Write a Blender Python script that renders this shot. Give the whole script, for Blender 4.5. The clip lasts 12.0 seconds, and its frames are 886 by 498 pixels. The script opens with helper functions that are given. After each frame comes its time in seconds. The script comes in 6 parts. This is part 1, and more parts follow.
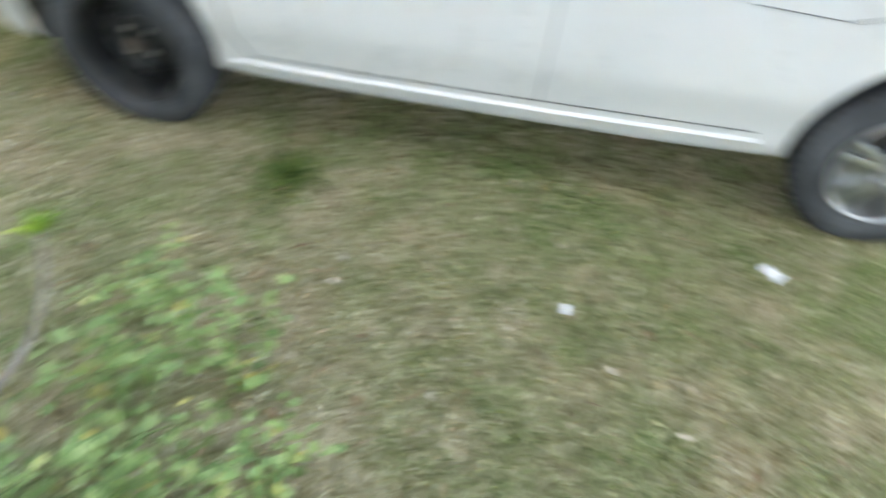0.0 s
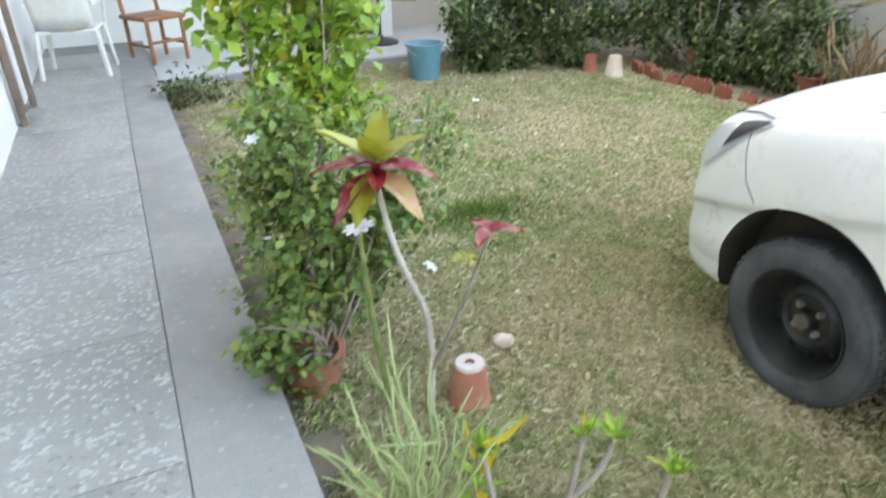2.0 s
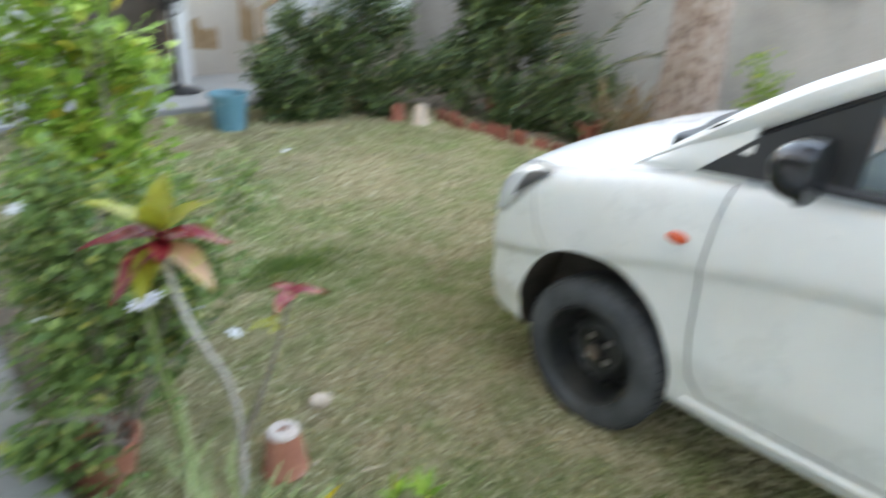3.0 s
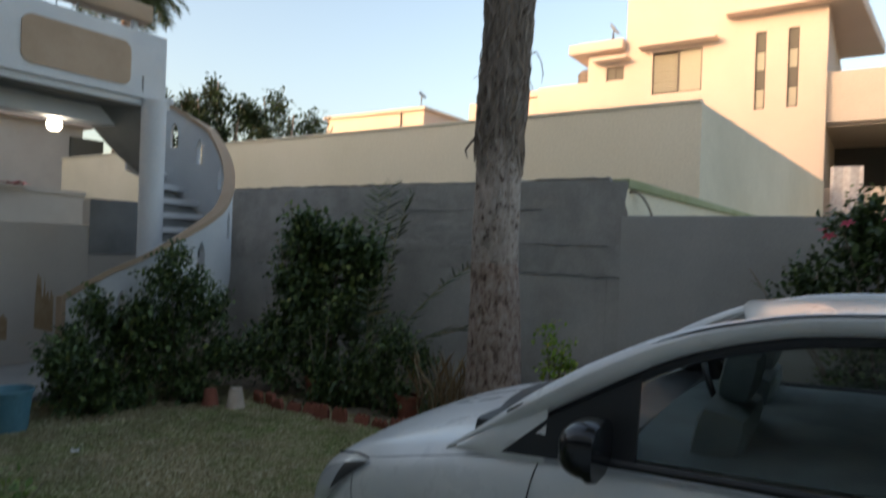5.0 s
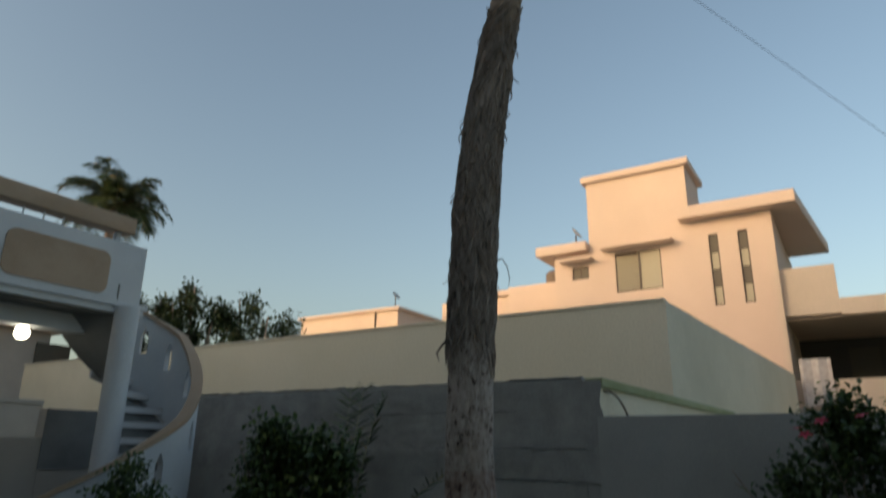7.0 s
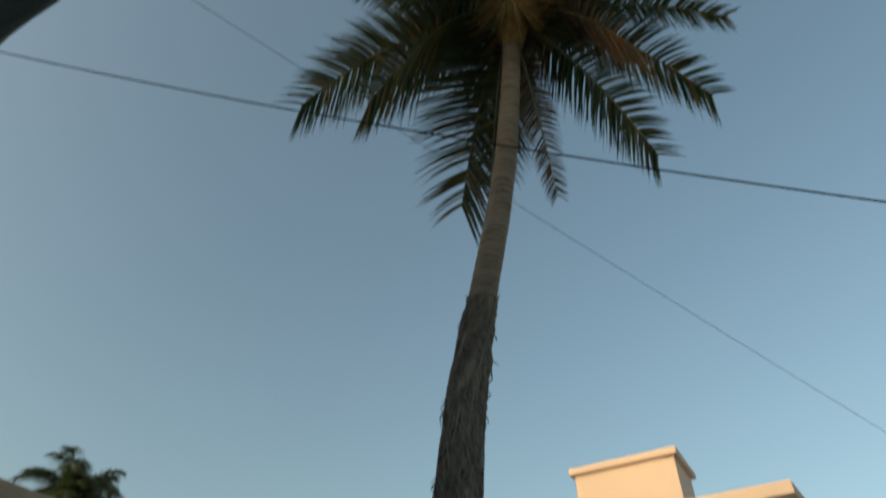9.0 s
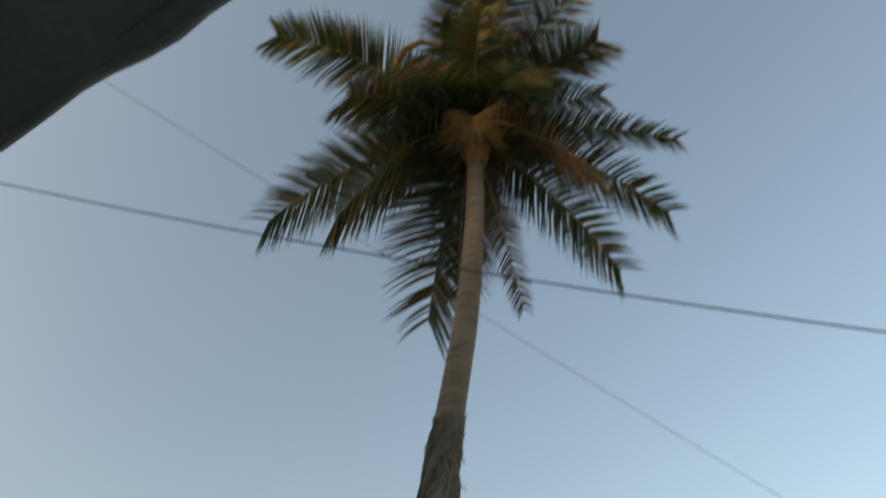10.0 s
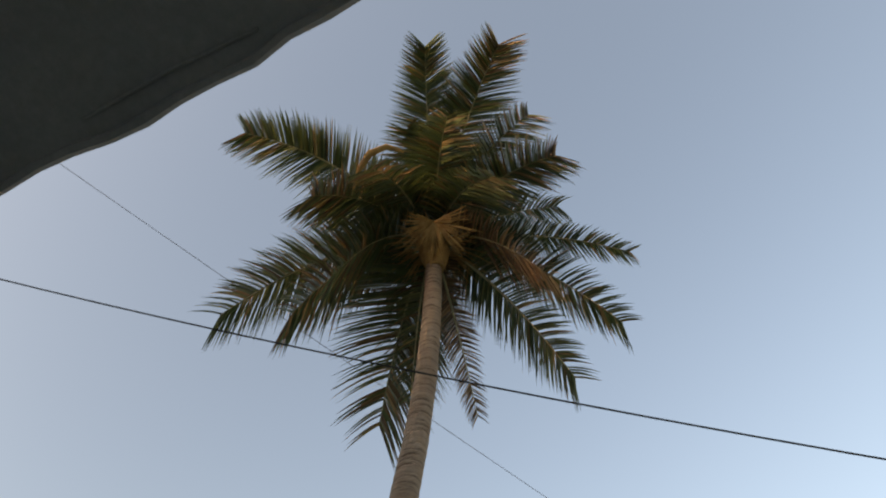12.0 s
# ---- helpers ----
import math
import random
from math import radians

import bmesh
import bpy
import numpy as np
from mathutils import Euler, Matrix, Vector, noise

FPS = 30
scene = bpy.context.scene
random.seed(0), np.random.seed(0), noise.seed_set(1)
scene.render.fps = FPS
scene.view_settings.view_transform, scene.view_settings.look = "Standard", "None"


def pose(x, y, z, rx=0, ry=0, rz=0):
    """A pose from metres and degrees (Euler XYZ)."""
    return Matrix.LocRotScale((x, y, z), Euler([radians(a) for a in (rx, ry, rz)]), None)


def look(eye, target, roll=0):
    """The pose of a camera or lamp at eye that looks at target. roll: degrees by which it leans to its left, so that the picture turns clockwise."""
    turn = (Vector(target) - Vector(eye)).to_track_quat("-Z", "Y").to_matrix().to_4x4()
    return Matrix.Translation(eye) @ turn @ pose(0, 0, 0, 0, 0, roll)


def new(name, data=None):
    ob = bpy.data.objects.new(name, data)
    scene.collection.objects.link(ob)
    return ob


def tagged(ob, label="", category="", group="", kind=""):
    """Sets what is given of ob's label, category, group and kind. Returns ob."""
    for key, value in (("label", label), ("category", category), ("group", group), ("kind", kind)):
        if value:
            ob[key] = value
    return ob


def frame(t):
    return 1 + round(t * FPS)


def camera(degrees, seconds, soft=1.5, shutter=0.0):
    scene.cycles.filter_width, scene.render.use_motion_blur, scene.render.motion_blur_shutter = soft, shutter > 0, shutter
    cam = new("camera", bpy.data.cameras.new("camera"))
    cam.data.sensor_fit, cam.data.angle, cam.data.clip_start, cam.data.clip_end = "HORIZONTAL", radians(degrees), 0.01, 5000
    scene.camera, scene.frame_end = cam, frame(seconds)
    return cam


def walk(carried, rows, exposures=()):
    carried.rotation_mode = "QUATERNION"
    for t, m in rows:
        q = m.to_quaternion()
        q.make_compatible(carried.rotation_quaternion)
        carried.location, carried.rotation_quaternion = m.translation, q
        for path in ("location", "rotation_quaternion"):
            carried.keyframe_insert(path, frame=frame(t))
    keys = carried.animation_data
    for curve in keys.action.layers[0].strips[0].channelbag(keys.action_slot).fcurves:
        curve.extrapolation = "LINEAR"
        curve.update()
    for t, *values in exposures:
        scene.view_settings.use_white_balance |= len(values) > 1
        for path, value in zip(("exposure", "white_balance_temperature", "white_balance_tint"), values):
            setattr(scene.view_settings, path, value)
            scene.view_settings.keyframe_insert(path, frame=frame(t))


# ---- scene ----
cam = camera(68.33, 12.0, soft=1.9, shutter=0.9)
PATH = [
    (0, (-0.125, -0.278, 1.444), (1.943, 0.030, -0.707), 5.15),
    (0.3, (-0.152, -0.241, 1.440), (1.743, 0.623, -0.719), 2.45),
    (0.5, (-0.170, -0.181, 1.412), (1.615, 0.955, -0.715), 0.18),
    (1, (-0.223, -0.091, 1.422), (1.202, 1.613, -0.594), -2.49),
    (1.5, (-0.245, -0.065, 1.478), (0.902, 2.095, -0.260), -1.68),
    (2, (-0.222, -0.049, 1.543), (0.906, 2.350, 0.139), -0.74),
    (2.5, (-0.192, -0.057, 1.562), (1.143, 2.263, 0.209), 0.59),
    (3, (-0.148, -0.060, 1.578), (1.682, 1.983, 0.362), 2.54),
    (3.5, (-0.117, -0.073, 1.633), (2.152, 1.737, 0.875), 4.24),
    (3.7, (-0.109, -0.078, 1.644), (2.233, 1.683, 0.999), 3.91),
    (5.3, (-0.164, -0.138, 1.696), (2.350, 1.495, 1.813), 1.62),
    (5.5, (-0.165, -0.149, 1.728), (2.360, 1.459, 1.924), 1.54),
    (6, (-0.167, -0.156, 1.752), (2.359, 1.420, 2.124), 1.37),
    (6.5, (-0.176, -0.167, 1.774), (2.302, 1.410, 2.380), 0.47),
    (6.7, (-0.176, -0.163, 1.752), (2.288, 1.389, 2.473), 0.59),
    (8.3, (-0.165, -0.188, 1.655), (1.291, 0.703, 2.697), 0.7),
    (8.5, (-0.166, -0.188, 1.649), (1.245, 0.665, 2.781), 0.9),
    (9, (-0.145, -0.176, 1.631), (1.134, 0.576, 2.973), 0.1),
    (9.5, (-0.146, -0.173, 1.677), (1.072, 0.519, 3.105), -0.9),
    (10, (-0.159, -0.219, 1.711), (0.958, 0.326, 3.278), -3.5),
    (10.5, (-0.155, -0.234, 1.697), (0.874, 0.197, 3.357), -5.7),
    (11, (-0.166, -0.22, 1.686), (0.783, 0.128, 3.412), -7.4),
    (11.5, (-0.164, -0.211, 1.705), (0.769, 0.07, 3.452), -9.2),
    (12, (-0.149, -0.199, 1.729), (0.8, 0.103, 3.464), -8.0),
]
walk(cam, [(t, look(eye, target, roll)) for t, eye, target, roll in PATH],
     exposures=[(0, 4.72, 8200, 16), (1.5, 4.73, 8500, 16), (2.4, 4.45, 8900, 15), (3.0, 4.27, 8500, 14), (3.7, 3.7, 8200, 14), (5.3, 1.3, 7300, 10), (6.0, 1.06, 7250, 9), (6.7, 0.74, 7300, 7), (8.5, 0.57, 6900, -11), (9.5, 0.9, 7900, 3), (10.2, 1.28, 8200, 7), (11, 1.5, 8600, 14), (12, 1.55, 8800, 14)])

# ---- light ----
SUN_EL, SUN_AZ = 15.0, 296.0      # degrees; azimuth clockwise from +y: the sun stands low in the -x sky
world = bpy.data.worlds.new("sky")
scene.world = world
world.use_nodes = True
wn, wl = world.node_tree.nodes, world.node_tree.links
sky = wn.new("ShaderNodeTexSky")
sky.sky_type, sky.sun_disc = "NISHITA", False
sky.dust_density, sky.ozone_density, sky.air_density = 4.5, 1.0, 1.0
sky.sun_elevation, sky.sun_rotation = radians(SUN_EL), radians(SUN_AZ)
wl.new(sky.outputs[0], wn["Background"].inputs[0])
wn["Background"].inputs[1].default_value = 0.15
sun = new("sun", bpy.data.lights.new("sun", "SUN"))
sun.data.energy, sun.data.angle, sun.data.color = 0.43, radians(0.6), (1.0, 0.37, 0.26)
a, e = radians(SUN_AZ), radians(SUN_EL)
sun.matrix_world = look((0, 0, 30), (-math.sin(a) * math.cos(e) * 10, -math.cos(a) * math.cos(e) * 10, 30 - 10 * math.sin(e)))


# ---- materials ----
def nodes_of(name, rough, metal):
    m = bpy.data.materials.new(name)
    m.use_nodes = True
    n, l = m.node_tree.nodes, m.node_tree.links
    b = n["Principled BSDF"]
    b.inputs["Roughness"].default_value = rough
    b.inputs["Metallic"].default_value = metal
    return m, n, l, b


def ramp(n, l, fac, stops):
    r = n.new("ShaderNodeValToRGB")
    e = r.color_ramp.elements
    while len(e) < len(stops):
        e.new(0.5)
    for k, (p, c) in enumerate(stops):
        e[k].position, e[k].color = p, (*c, 1)
    l.new(fac, r.inputs[0])
    return r.outputs[0]


def noise_fac(n, l, scale, detail=5, rough=0.6, vec=None):
    t = n.new("ShaderNodeTexNoise")
    t.inputs["Scale"].default_value, t.inputs["Detail"].default_value, t.inputs["Roughness"].default_value = scale, detail, rough
    l.new(vec or n.new("ShaderNodeTexCoord").outputs["Object"], t.inputs["Vector"])
    return t.outputs["Fac"]


def mix(n, l, fac, a, b, kind="MIX"):
    x = n.new("ShaderNodeMix")
    x.data_type, x.blend_type = "RGBA", kind
    for sock, v in ((0, fac), (6, a), (7, b)):
        if isinstance(v, (int, float)):
            x.inputs[sock].default_value = v
        elif isinstance(v, tuple):
            x.inputs[sock].default_value = (*v, 1)
        else:
            l.new(v, x.inputs[sock])
    return x.outputs[2]


def bump(n, l, b, height, strength, dist=0.01):
    u = n.new("ShaderNodeBump")
    u.inputs["Strength"].default_value, u.inputs["Distance"].default_value = strength, dist
    l.new(height, u.inputs["Height"])
    l.new(u.outputs[0], b.inputs["Normal"])


def surface(name, a, b2, scale=3.0, rough=0.85, metal=0.0, fine=60.0, relief=0.3, dist=0.004, stain=None, stain_at=(0.55, 0.7), spec=0.5):
    """Two tones in large clouds, fine grain over them, relief from both, and optional stains."""
    m, n, l, b = nodes_of(name, rough, metal)
    b.inputs["Specular IOR Level"].default_value = spec
    big = noise_fac(n, l, scale)
    col = ramp(n, l, big, [(0.35, a), (0.68, b2)])
    grain = noise_fac(n, l, fine, 4, 0.7)
    col = mix(n, l, 0.35, col, ramp(n, l, grain, [(0.3, (0.55, 0.55, 0.55)), (0.7, (1.0, 1.0, 1.0))]), "MULTIPLY")
    if stain:
        s = noise_fac(n, l, scale * 0.45, 8, 0.7)
        f = n.new("ShaderNodeMapRange")
        f.inputs[1].default_value, f.inputs[2].default_value = stain_at
        l.new(s, f.inputs[0])
        col = mix(n, l, f.outputs[0], col, stain)
    l.new(col, b.inputs["Base Color"])
    bump(n, l, b, grain, relief, dist)
    return m


def leafy(name, stops, rough=0.5, through_light=0.25):
    """Leaf colour that differs from leaf to leaf, with some light passing through."""
    m, n, l, b = nodes_of(name, rough, 0)
    g = n.new("ShaderNodeNewGeometry")
    col = ramp(n, l, g.outputs["Random Per Island"], stops)
    col = mix(n, l, 0.4, col, ramp(n, l, noise_fac(n, l, 9.0, 3), [(0.3, (0.6, 0.6, 0.55)), (0.7, (1, 1, 1))]), "MULTIPLY")
    l.new(col, b.inputs["Base Color"])
    tr = n.new("ShaderNodeBsdfTranslucent")
    l.new(col, tr.inputs["Color"])
    ms = n.new("ShaderNodeMixShader")
    ms.inputs[0].default_value = through_light
    l.new(b.outputs[0], ms.inputs[1])
    l.new(tr.outputs[0], ms.inputs[2])
    l.new(ms.outputs[0], n["Material Output"].inputs["Surface"])
    return m


def plain(name, col, rough=0.5, metal=0.0, spec=0.5):
    m, n, l, b = nodes_of(name, rough, metal)
    b.inputs["Specular IOR Level"].default_value = spec
    c = mix(n, l, 0.25, (*col,), ramp(n, l, noise_fac(n, l, 14.0, 6, 0.7), [(0.3, tuple(v * 0.6 for v in col)), (0.7, col)]))
    l.new(c, b.inputs["Base Color"])
    return m


def lawn_material(name, blades):
    m, n, l, b = nodes_of(name, 0.9, 0)
    b.inputs["Specular IOR Level"].default_value = 0.15
    vec = n.new("ShaderNodeTexCoord").outputs["Object"]
    big = noise_fac(n, l, 0.9, 5, 0.6, vec)
    mid = noise_fac(n, l, 5.0, 5, 0.65, vec)
    f = n.new("ShaderNodeMath")
    f.operation = "ADD"
    l.new(big, f.inputs[0]), l.new(mid, f.inputs[1])
    g = n.new("ShaderNodeMapRange")
    g.inputs[1].default_value, g.inputs[2].default_value = 0.84, 1.3
    l.new(f.outputs[0], g.inputs[0])
    if blades:
        geo = n.new("ShaderNodeNewGeometry")
        dry = ramp(n, l, geo.outputs["Random Per Island"], [(0.0, (0.34, 0.28, 0.16)), (0.45, (0.56, 0.49, 0.32)), (0.9, (0.7, 0.63, 0.45)), (1.0, (0.8, 0.76, 0.6))])
        green = ramp(n, l, geo.outputs["Random Per Island"], [(0.0, (0.13, 0.22, 0.07)), (0.6, (0.29, 0.39, 0.14)), (1.0, (0.6, 0.57, 0.33))])
    else:
        fine = noise_fac(n, l, 70.0, 5, 0.7, vec)
        dry = ramp(n, l, fine, [(0.3, (0.26, 0.2, 0.115)), (0.7, (0.56, 0.48, 0.32))])
        green = ramp(n, l, fine, [(0.3, (0.1, 0.13, 0.045)), (0.7, (0.32, 0.34, 0.15))])
        bump(n, l, b, fine, 0.6, 0.015)
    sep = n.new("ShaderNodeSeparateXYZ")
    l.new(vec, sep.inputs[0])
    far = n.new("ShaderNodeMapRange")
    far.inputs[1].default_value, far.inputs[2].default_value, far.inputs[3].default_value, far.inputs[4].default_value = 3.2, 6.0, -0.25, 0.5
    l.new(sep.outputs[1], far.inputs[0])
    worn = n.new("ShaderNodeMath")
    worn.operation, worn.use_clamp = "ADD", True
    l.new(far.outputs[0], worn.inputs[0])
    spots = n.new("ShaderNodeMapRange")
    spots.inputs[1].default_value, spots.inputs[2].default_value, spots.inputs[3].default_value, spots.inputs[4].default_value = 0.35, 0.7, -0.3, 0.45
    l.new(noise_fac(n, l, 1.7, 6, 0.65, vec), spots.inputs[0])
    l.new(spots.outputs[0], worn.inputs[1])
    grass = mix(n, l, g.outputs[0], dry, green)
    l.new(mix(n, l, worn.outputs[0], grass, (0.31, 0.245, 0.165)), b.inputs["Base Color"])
    return m


def terrazzo_material(name, base, chip, amount):
    m, n, l, b = nodes_of(name, 0.45, 0)
    vec = n.new("ShaderNodeTexCoord").outputs["Object"]
    v = n.new("ShaderNodeTexVoronoi")
    v.inputs["Scale"].default_value = 62
    l.new(vec, v.inputs["Vector"])
    sep = n.new("ShaderNodeSeparateColor")
    l.new(v.outputs["Color"], sep.inputs[0])
    pick = ramp(n, l, sep.outputs[0], [(1 - amount - 0.02, (0, 0, 0)), (1 - amount + 0.02, (1, 1, 1))])
    tone = ramp(n, l, sep.outputs[1], [(0.0, tuple(c * 0.5 for c in chip)), (0.35, tuple(c * 0.9 for c in chip)), (0.8, chip), (1.0, tuple(min(0.8, c * 1.12) for c in chip))])
    ground = ramp(n, l, noise_fac(n, l, 2.2, 7, 0.7, vec), [(0.3, tuple(c * 0.72 for c in base)), (0.7, base)])
    ground = mix(n, l, 0.4, ground, ramp(n, l, noise_fac(n, l, 140.0, 3, 0.7, vec), [(0.35, (0.5, 0.5, 0.5)), (0.65, (1, 1, 1))]), "MULTIPLY")
    col = mix(n, l, pick, ground, tone)
    col = mix(n, l, 0.45, col, ramp(n, l, noise_fac(n, l, 1.3, 8, 0.75, vec), [(0.35, (0.62, 0.62, 0.63)), (0.65, (1, 1, 1))]), "MULTIPLY")
    l.new(col, b.inputs["Base Color"])
    l.new(ramp(n, l, noise_fac(n, l, 3.0, 5, 0.6, vec), [(0.3, (0.32, 0.32, 0.32)), (0.7, (0.62, 0.62, 0.62))]), b.inputs["Roughness"])
    bump(n, l, b, noise_fac(n, l, 90.0, 3, 0.6, vec), 0.12, 0.002)
    return m


def bark_material(name, a, b2, c, stretch, scale):
    m, n, l, b = nodes_of(name, 0.95, 0)
    mp = n.new("ShaderNodeMapping")
    mp.inputs["Scale"].default_value = stretch
    l.new(n.new("ShaderNodeTexCoord").outputs["Object"], mp.inputs["Vector"])
    f = noise_fac(n, l, scale, 7, 0.7, mp.outputs[0])
    col = ramp(n, l, f, [(0.37, a), (0.45, b2), (0.68, c)])
    l.new(mix(n, l, 0.4, col, ramp(n, l, noise_fac(n, l, 1.1, 4), [(0.35, (0.55, 0.5, 0.47)), (0.65, (1, 1, 1))]), "MULTIPLY"), b.inputs["Base Color"])
    bump(n, l, b, f, 0.9, 0.03)
    return m


def car_paint(name):
    m, n, l, b = nodes_of(name, 0.28, 0)
    dust = noise_fac(n, l, 2.5, 8, 0.7)
    l.new(ramp(n, l, dust, [(0.3, (0.72, 0.725, 0.72)), (0.72, (0.8, 0.8, 0.79))]), b.inputs["Base Color"])
    l.new(ramp(n, l, noise_fac(n, l, 6, 6, 0.7), [(0.3, (0.22, 0.22, 0.22)), (0.7, (0.4, 0.4, 0.4))]), b.inputs["Roughness"])
    b.inputs["Coat Weight"].default_value, b.inputs["Coat Roughness"].default_value = 0.5, 0.08
    return m


def glass_material(name, tint, rough=0.02):
    m, n, l, b = nodes_of(name, rough, 0)
    b.inputs["Base Color"].default_value = (*tint, 1)
    b.inputs["Transmission Weight"].default_value, b.inputs["IOR"].default_value = 1.0, 1.03
    b.inputs["Coat Weight"].default_value, b.inputs["Coat Roughness"].default_value = 0.6, 0.02
    return m


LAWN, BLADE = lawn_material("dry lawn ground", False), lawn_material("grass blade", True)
SOIL = surface("bed soil", (0.19, 0.15, 0.11), (0.34, 0.275, 0.2), 9, 0.95, fine=120, relief=0.9, dist=0.02)
TERRAZZO = terrazzo_material("worn terrazzo", (0.385, 0.378, 0.36), (0.43, 0.422, 0.402), 0.24)
TERRAZZO_EDGE = terrazzo_material("cement edge strip", (0.395, 0.388, 0.37), (0.42, 0.412, 0.395), 0.03)
WHITEWASH = surface("white house paint", (0.64, 0.65, 0.66), (0.72, 0.72, 0.71), 1.2, 0.7, fine=90, relief=0.15, stain=(0.6, 0.6, 0.58), stain_at=(0.6, 0.8))
PORCH_WHITE = surface("white stair paint", (0.68, 0.7, 0.73), (0.78, 0.79, 0.8), 1.6, 0.7, fine=70, relief=0.2, stain=(0.5, 0.51, 0.52), stain_at=(0.62, 0.8))
TAN = surface("tan trim paint", (0.47, 0.33, 0.225), (0.55, 0.4, 0.285), 2.0, 0.7, fine=80, relief=0.15)
CEMENT = surface("grey cement render", (0.33, 0.328, 0.315), (0.46, 0.458, 0.44), 1.1, 0.92, fine=45, relief=0.35, dist=0.006, stain=(0.28, 0.28, 0.27), stain_at=(0.58, 0.78))
CEMENT_NEW = surface("smooth new cement", (0.38, 0.38, 0.37), (0.46, 0.457, 0.445), 0.9, 0.9, fine=60, relief=0.2)
CEMENT_ROUGH = surface("rough patched cement", (0.31, 0.308, 0.297), (0.43, 0.425, 0.41), 2.6, 0.95, fine=40, relief=0.6, dist=0.01, stain=(0.26, 0.26, 0.25), stain_at=(0.56, 0.7))
CEMENT_DARK = surface("bare cement patch", (0.22, 0.22, 0.22), (0.3, 0.3, 0.295), 2.0, 0.9, fine=60, relief=0.3)
PINKISH = surface("faded pinkish plaster", (0.5, 0.45, 0.4), (0.58, 0.53, 0.47), 1.0, 0.9, fine=60, relief=0.25, stain=(0.42, 0.3, 0.18), stain_at=(0.62, 0.74))
SALMON = surface("salmon house plaster", (0.6, 0.475, 0.4), (0.66, 0.525, 0.445), 0.35, 0.85, fine=30, relief=0.15, stain=(0.47, 0.34, 0.26), stain_at=(0.6, 0.85))
BEIGE = surface("beige neighbour plaster", (0.73, 0.67, 0.53), (0.8, 0.74, 0.61), 0.3, 0.88, fine=25, relief=0.2, stain=(0.56, 0.52, 0.42), stain_at=(0.55, 0.8))
GREEN_TRIM = surface("faded green coping", (0.3, 0.34, 0.18), (0.4, 0.43, 0.27), 1.5, 0.85)
# the porch slab's grey; also paints shade under the balcony and stair
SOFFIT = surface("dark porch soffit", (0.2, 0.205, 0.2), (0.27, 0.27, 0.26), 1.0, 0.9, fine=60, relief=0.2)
PAINT = car_paint("white car paint")
DARK_PLASTIC = plain("black plastic", (0.02, 0.02, 0.022), 0.45)
GLOSS_BLACK = plain("glossy black plastic", (0.012, 0.012, 0.014), 0.15)
RUBBER = surface("dusty tyre rubber", (0.06, 0.063, 0.068), (0.125, 0.13, 0.138), 5, 0.8, fine=80, relief=0.2, spec=0.25)
STEEL_BLACK = surface("dusty black steel rim", (0.022, 0.024, 0.026), (0.06, 0.058, 0.055), 7, 0.4, 0.2, fine=30, relief=0.03)
ALLOY = plain("silver alloy", (0.55, 0.56, 0.57), 0.3, 0.9)
NUT_GREY = plain("grey bare metal", (0.36, 0.35, 0.34), 0.55, 0.35)
UNDER = plain("dark underbody", (0.012, 0.012, 0.012), 0.9)
LINER = surface("dusty wheel arch liner", (0.05, 0.043, 0.036), (0.1, 0.085, 0.07), 5, 0.95)
HUB = surface("dusty brown hub metal", (0.1, 0.075, 0.06), (0.2, 0.15, 0.12), 20, 0.7)
LENS = plain("clear lamp lens", (0.62, 0.64, 0.66), 0.12, 0.3)
AMBER = plain("orange lamp lens", (0.75, 0.1, 0.03), 0.25)
CAR_GLASS = glass_material("tinted car glass", (0.62, 0.68, 0.66))
SEAT = surface("grey seat cover", (0.08, 0.105, 0.105), (0.14, 0.17, 0.17), 5, 0.9)
TERRACOTTA = surface("terracotta clay", (0.33, 0.12, 0.075), (0.45, 0.19, 0.12), 7, 0.9, fine=60, relief=0.3, stain=(0.55, 0.45, 0.38), stain_at=(0.58, 0.72))
LIME = surface("limed clay top", (0.48, 0.4, 0.35), (0.62, 0.54, 0.49), 12, 0.9)
CLAY_RED = surface("red clay edging", (0.22, 0.065, 0.04), (0.36, 0.13, 0.085), 4, 0.9, fine=50, relief=0.3)
CLAY_PALE = surface("pale clay", (0.5, 0.4, 0.32), (0.62, 0.52, 0.42), 6, 0.9)
BLUE_PLASTIC = surface("faded teal plastic", (0.08, 0.22, 0.28), (0.13, 0.3, 0.36), 5, 0.5, fine=40, relief=0.05)
WOOD = surface("varnished brown wood", (0.22, 0.085, 0.035), (0.34, 0.15, 0.065), 6, 0.45, fine=50, relief=0.1)
DARK_WOOD = surface("dark brown wood", (0.04, 0.028, 0.02), (0.075, 0.05, 0.035), 6, 0.5)
IRON_BROWN = surface("brown painted iron", (0.12, 0.085, 0.07), (0.2, 0.15, 0.12), 8, 0.6)
WHITE_PLASTIC = surface("white plastic chair", (0.66, 0.66, 0.64), (0.74, 0.74, 0.72), 3, 0.45, fine=30, relief=0.03)
PANE = plain("dusty dark window glass", (0.12, 0.11, 0.09), 0.5, 0, 0.2)
PANE_PALE = plain("pale louvre glass", (0.4, 0.37, 0.29), 0.6, 0, 0.2)
FRAME_DARK = plain("dark window frame", (0.06, 0.045, 0.035), 0.5)
# dark base colour stands in for the shade inside the villa's recess
RECESS_SHADE = plain("recess wall darkened as shade", (0.09, 0.085, 0.08), 0.9)
CLOTH_PALE = surface("pale printed cloth", (0.5, 0.42, 0.42), (0.66, 0.6, 0.6), 6, 0.9)
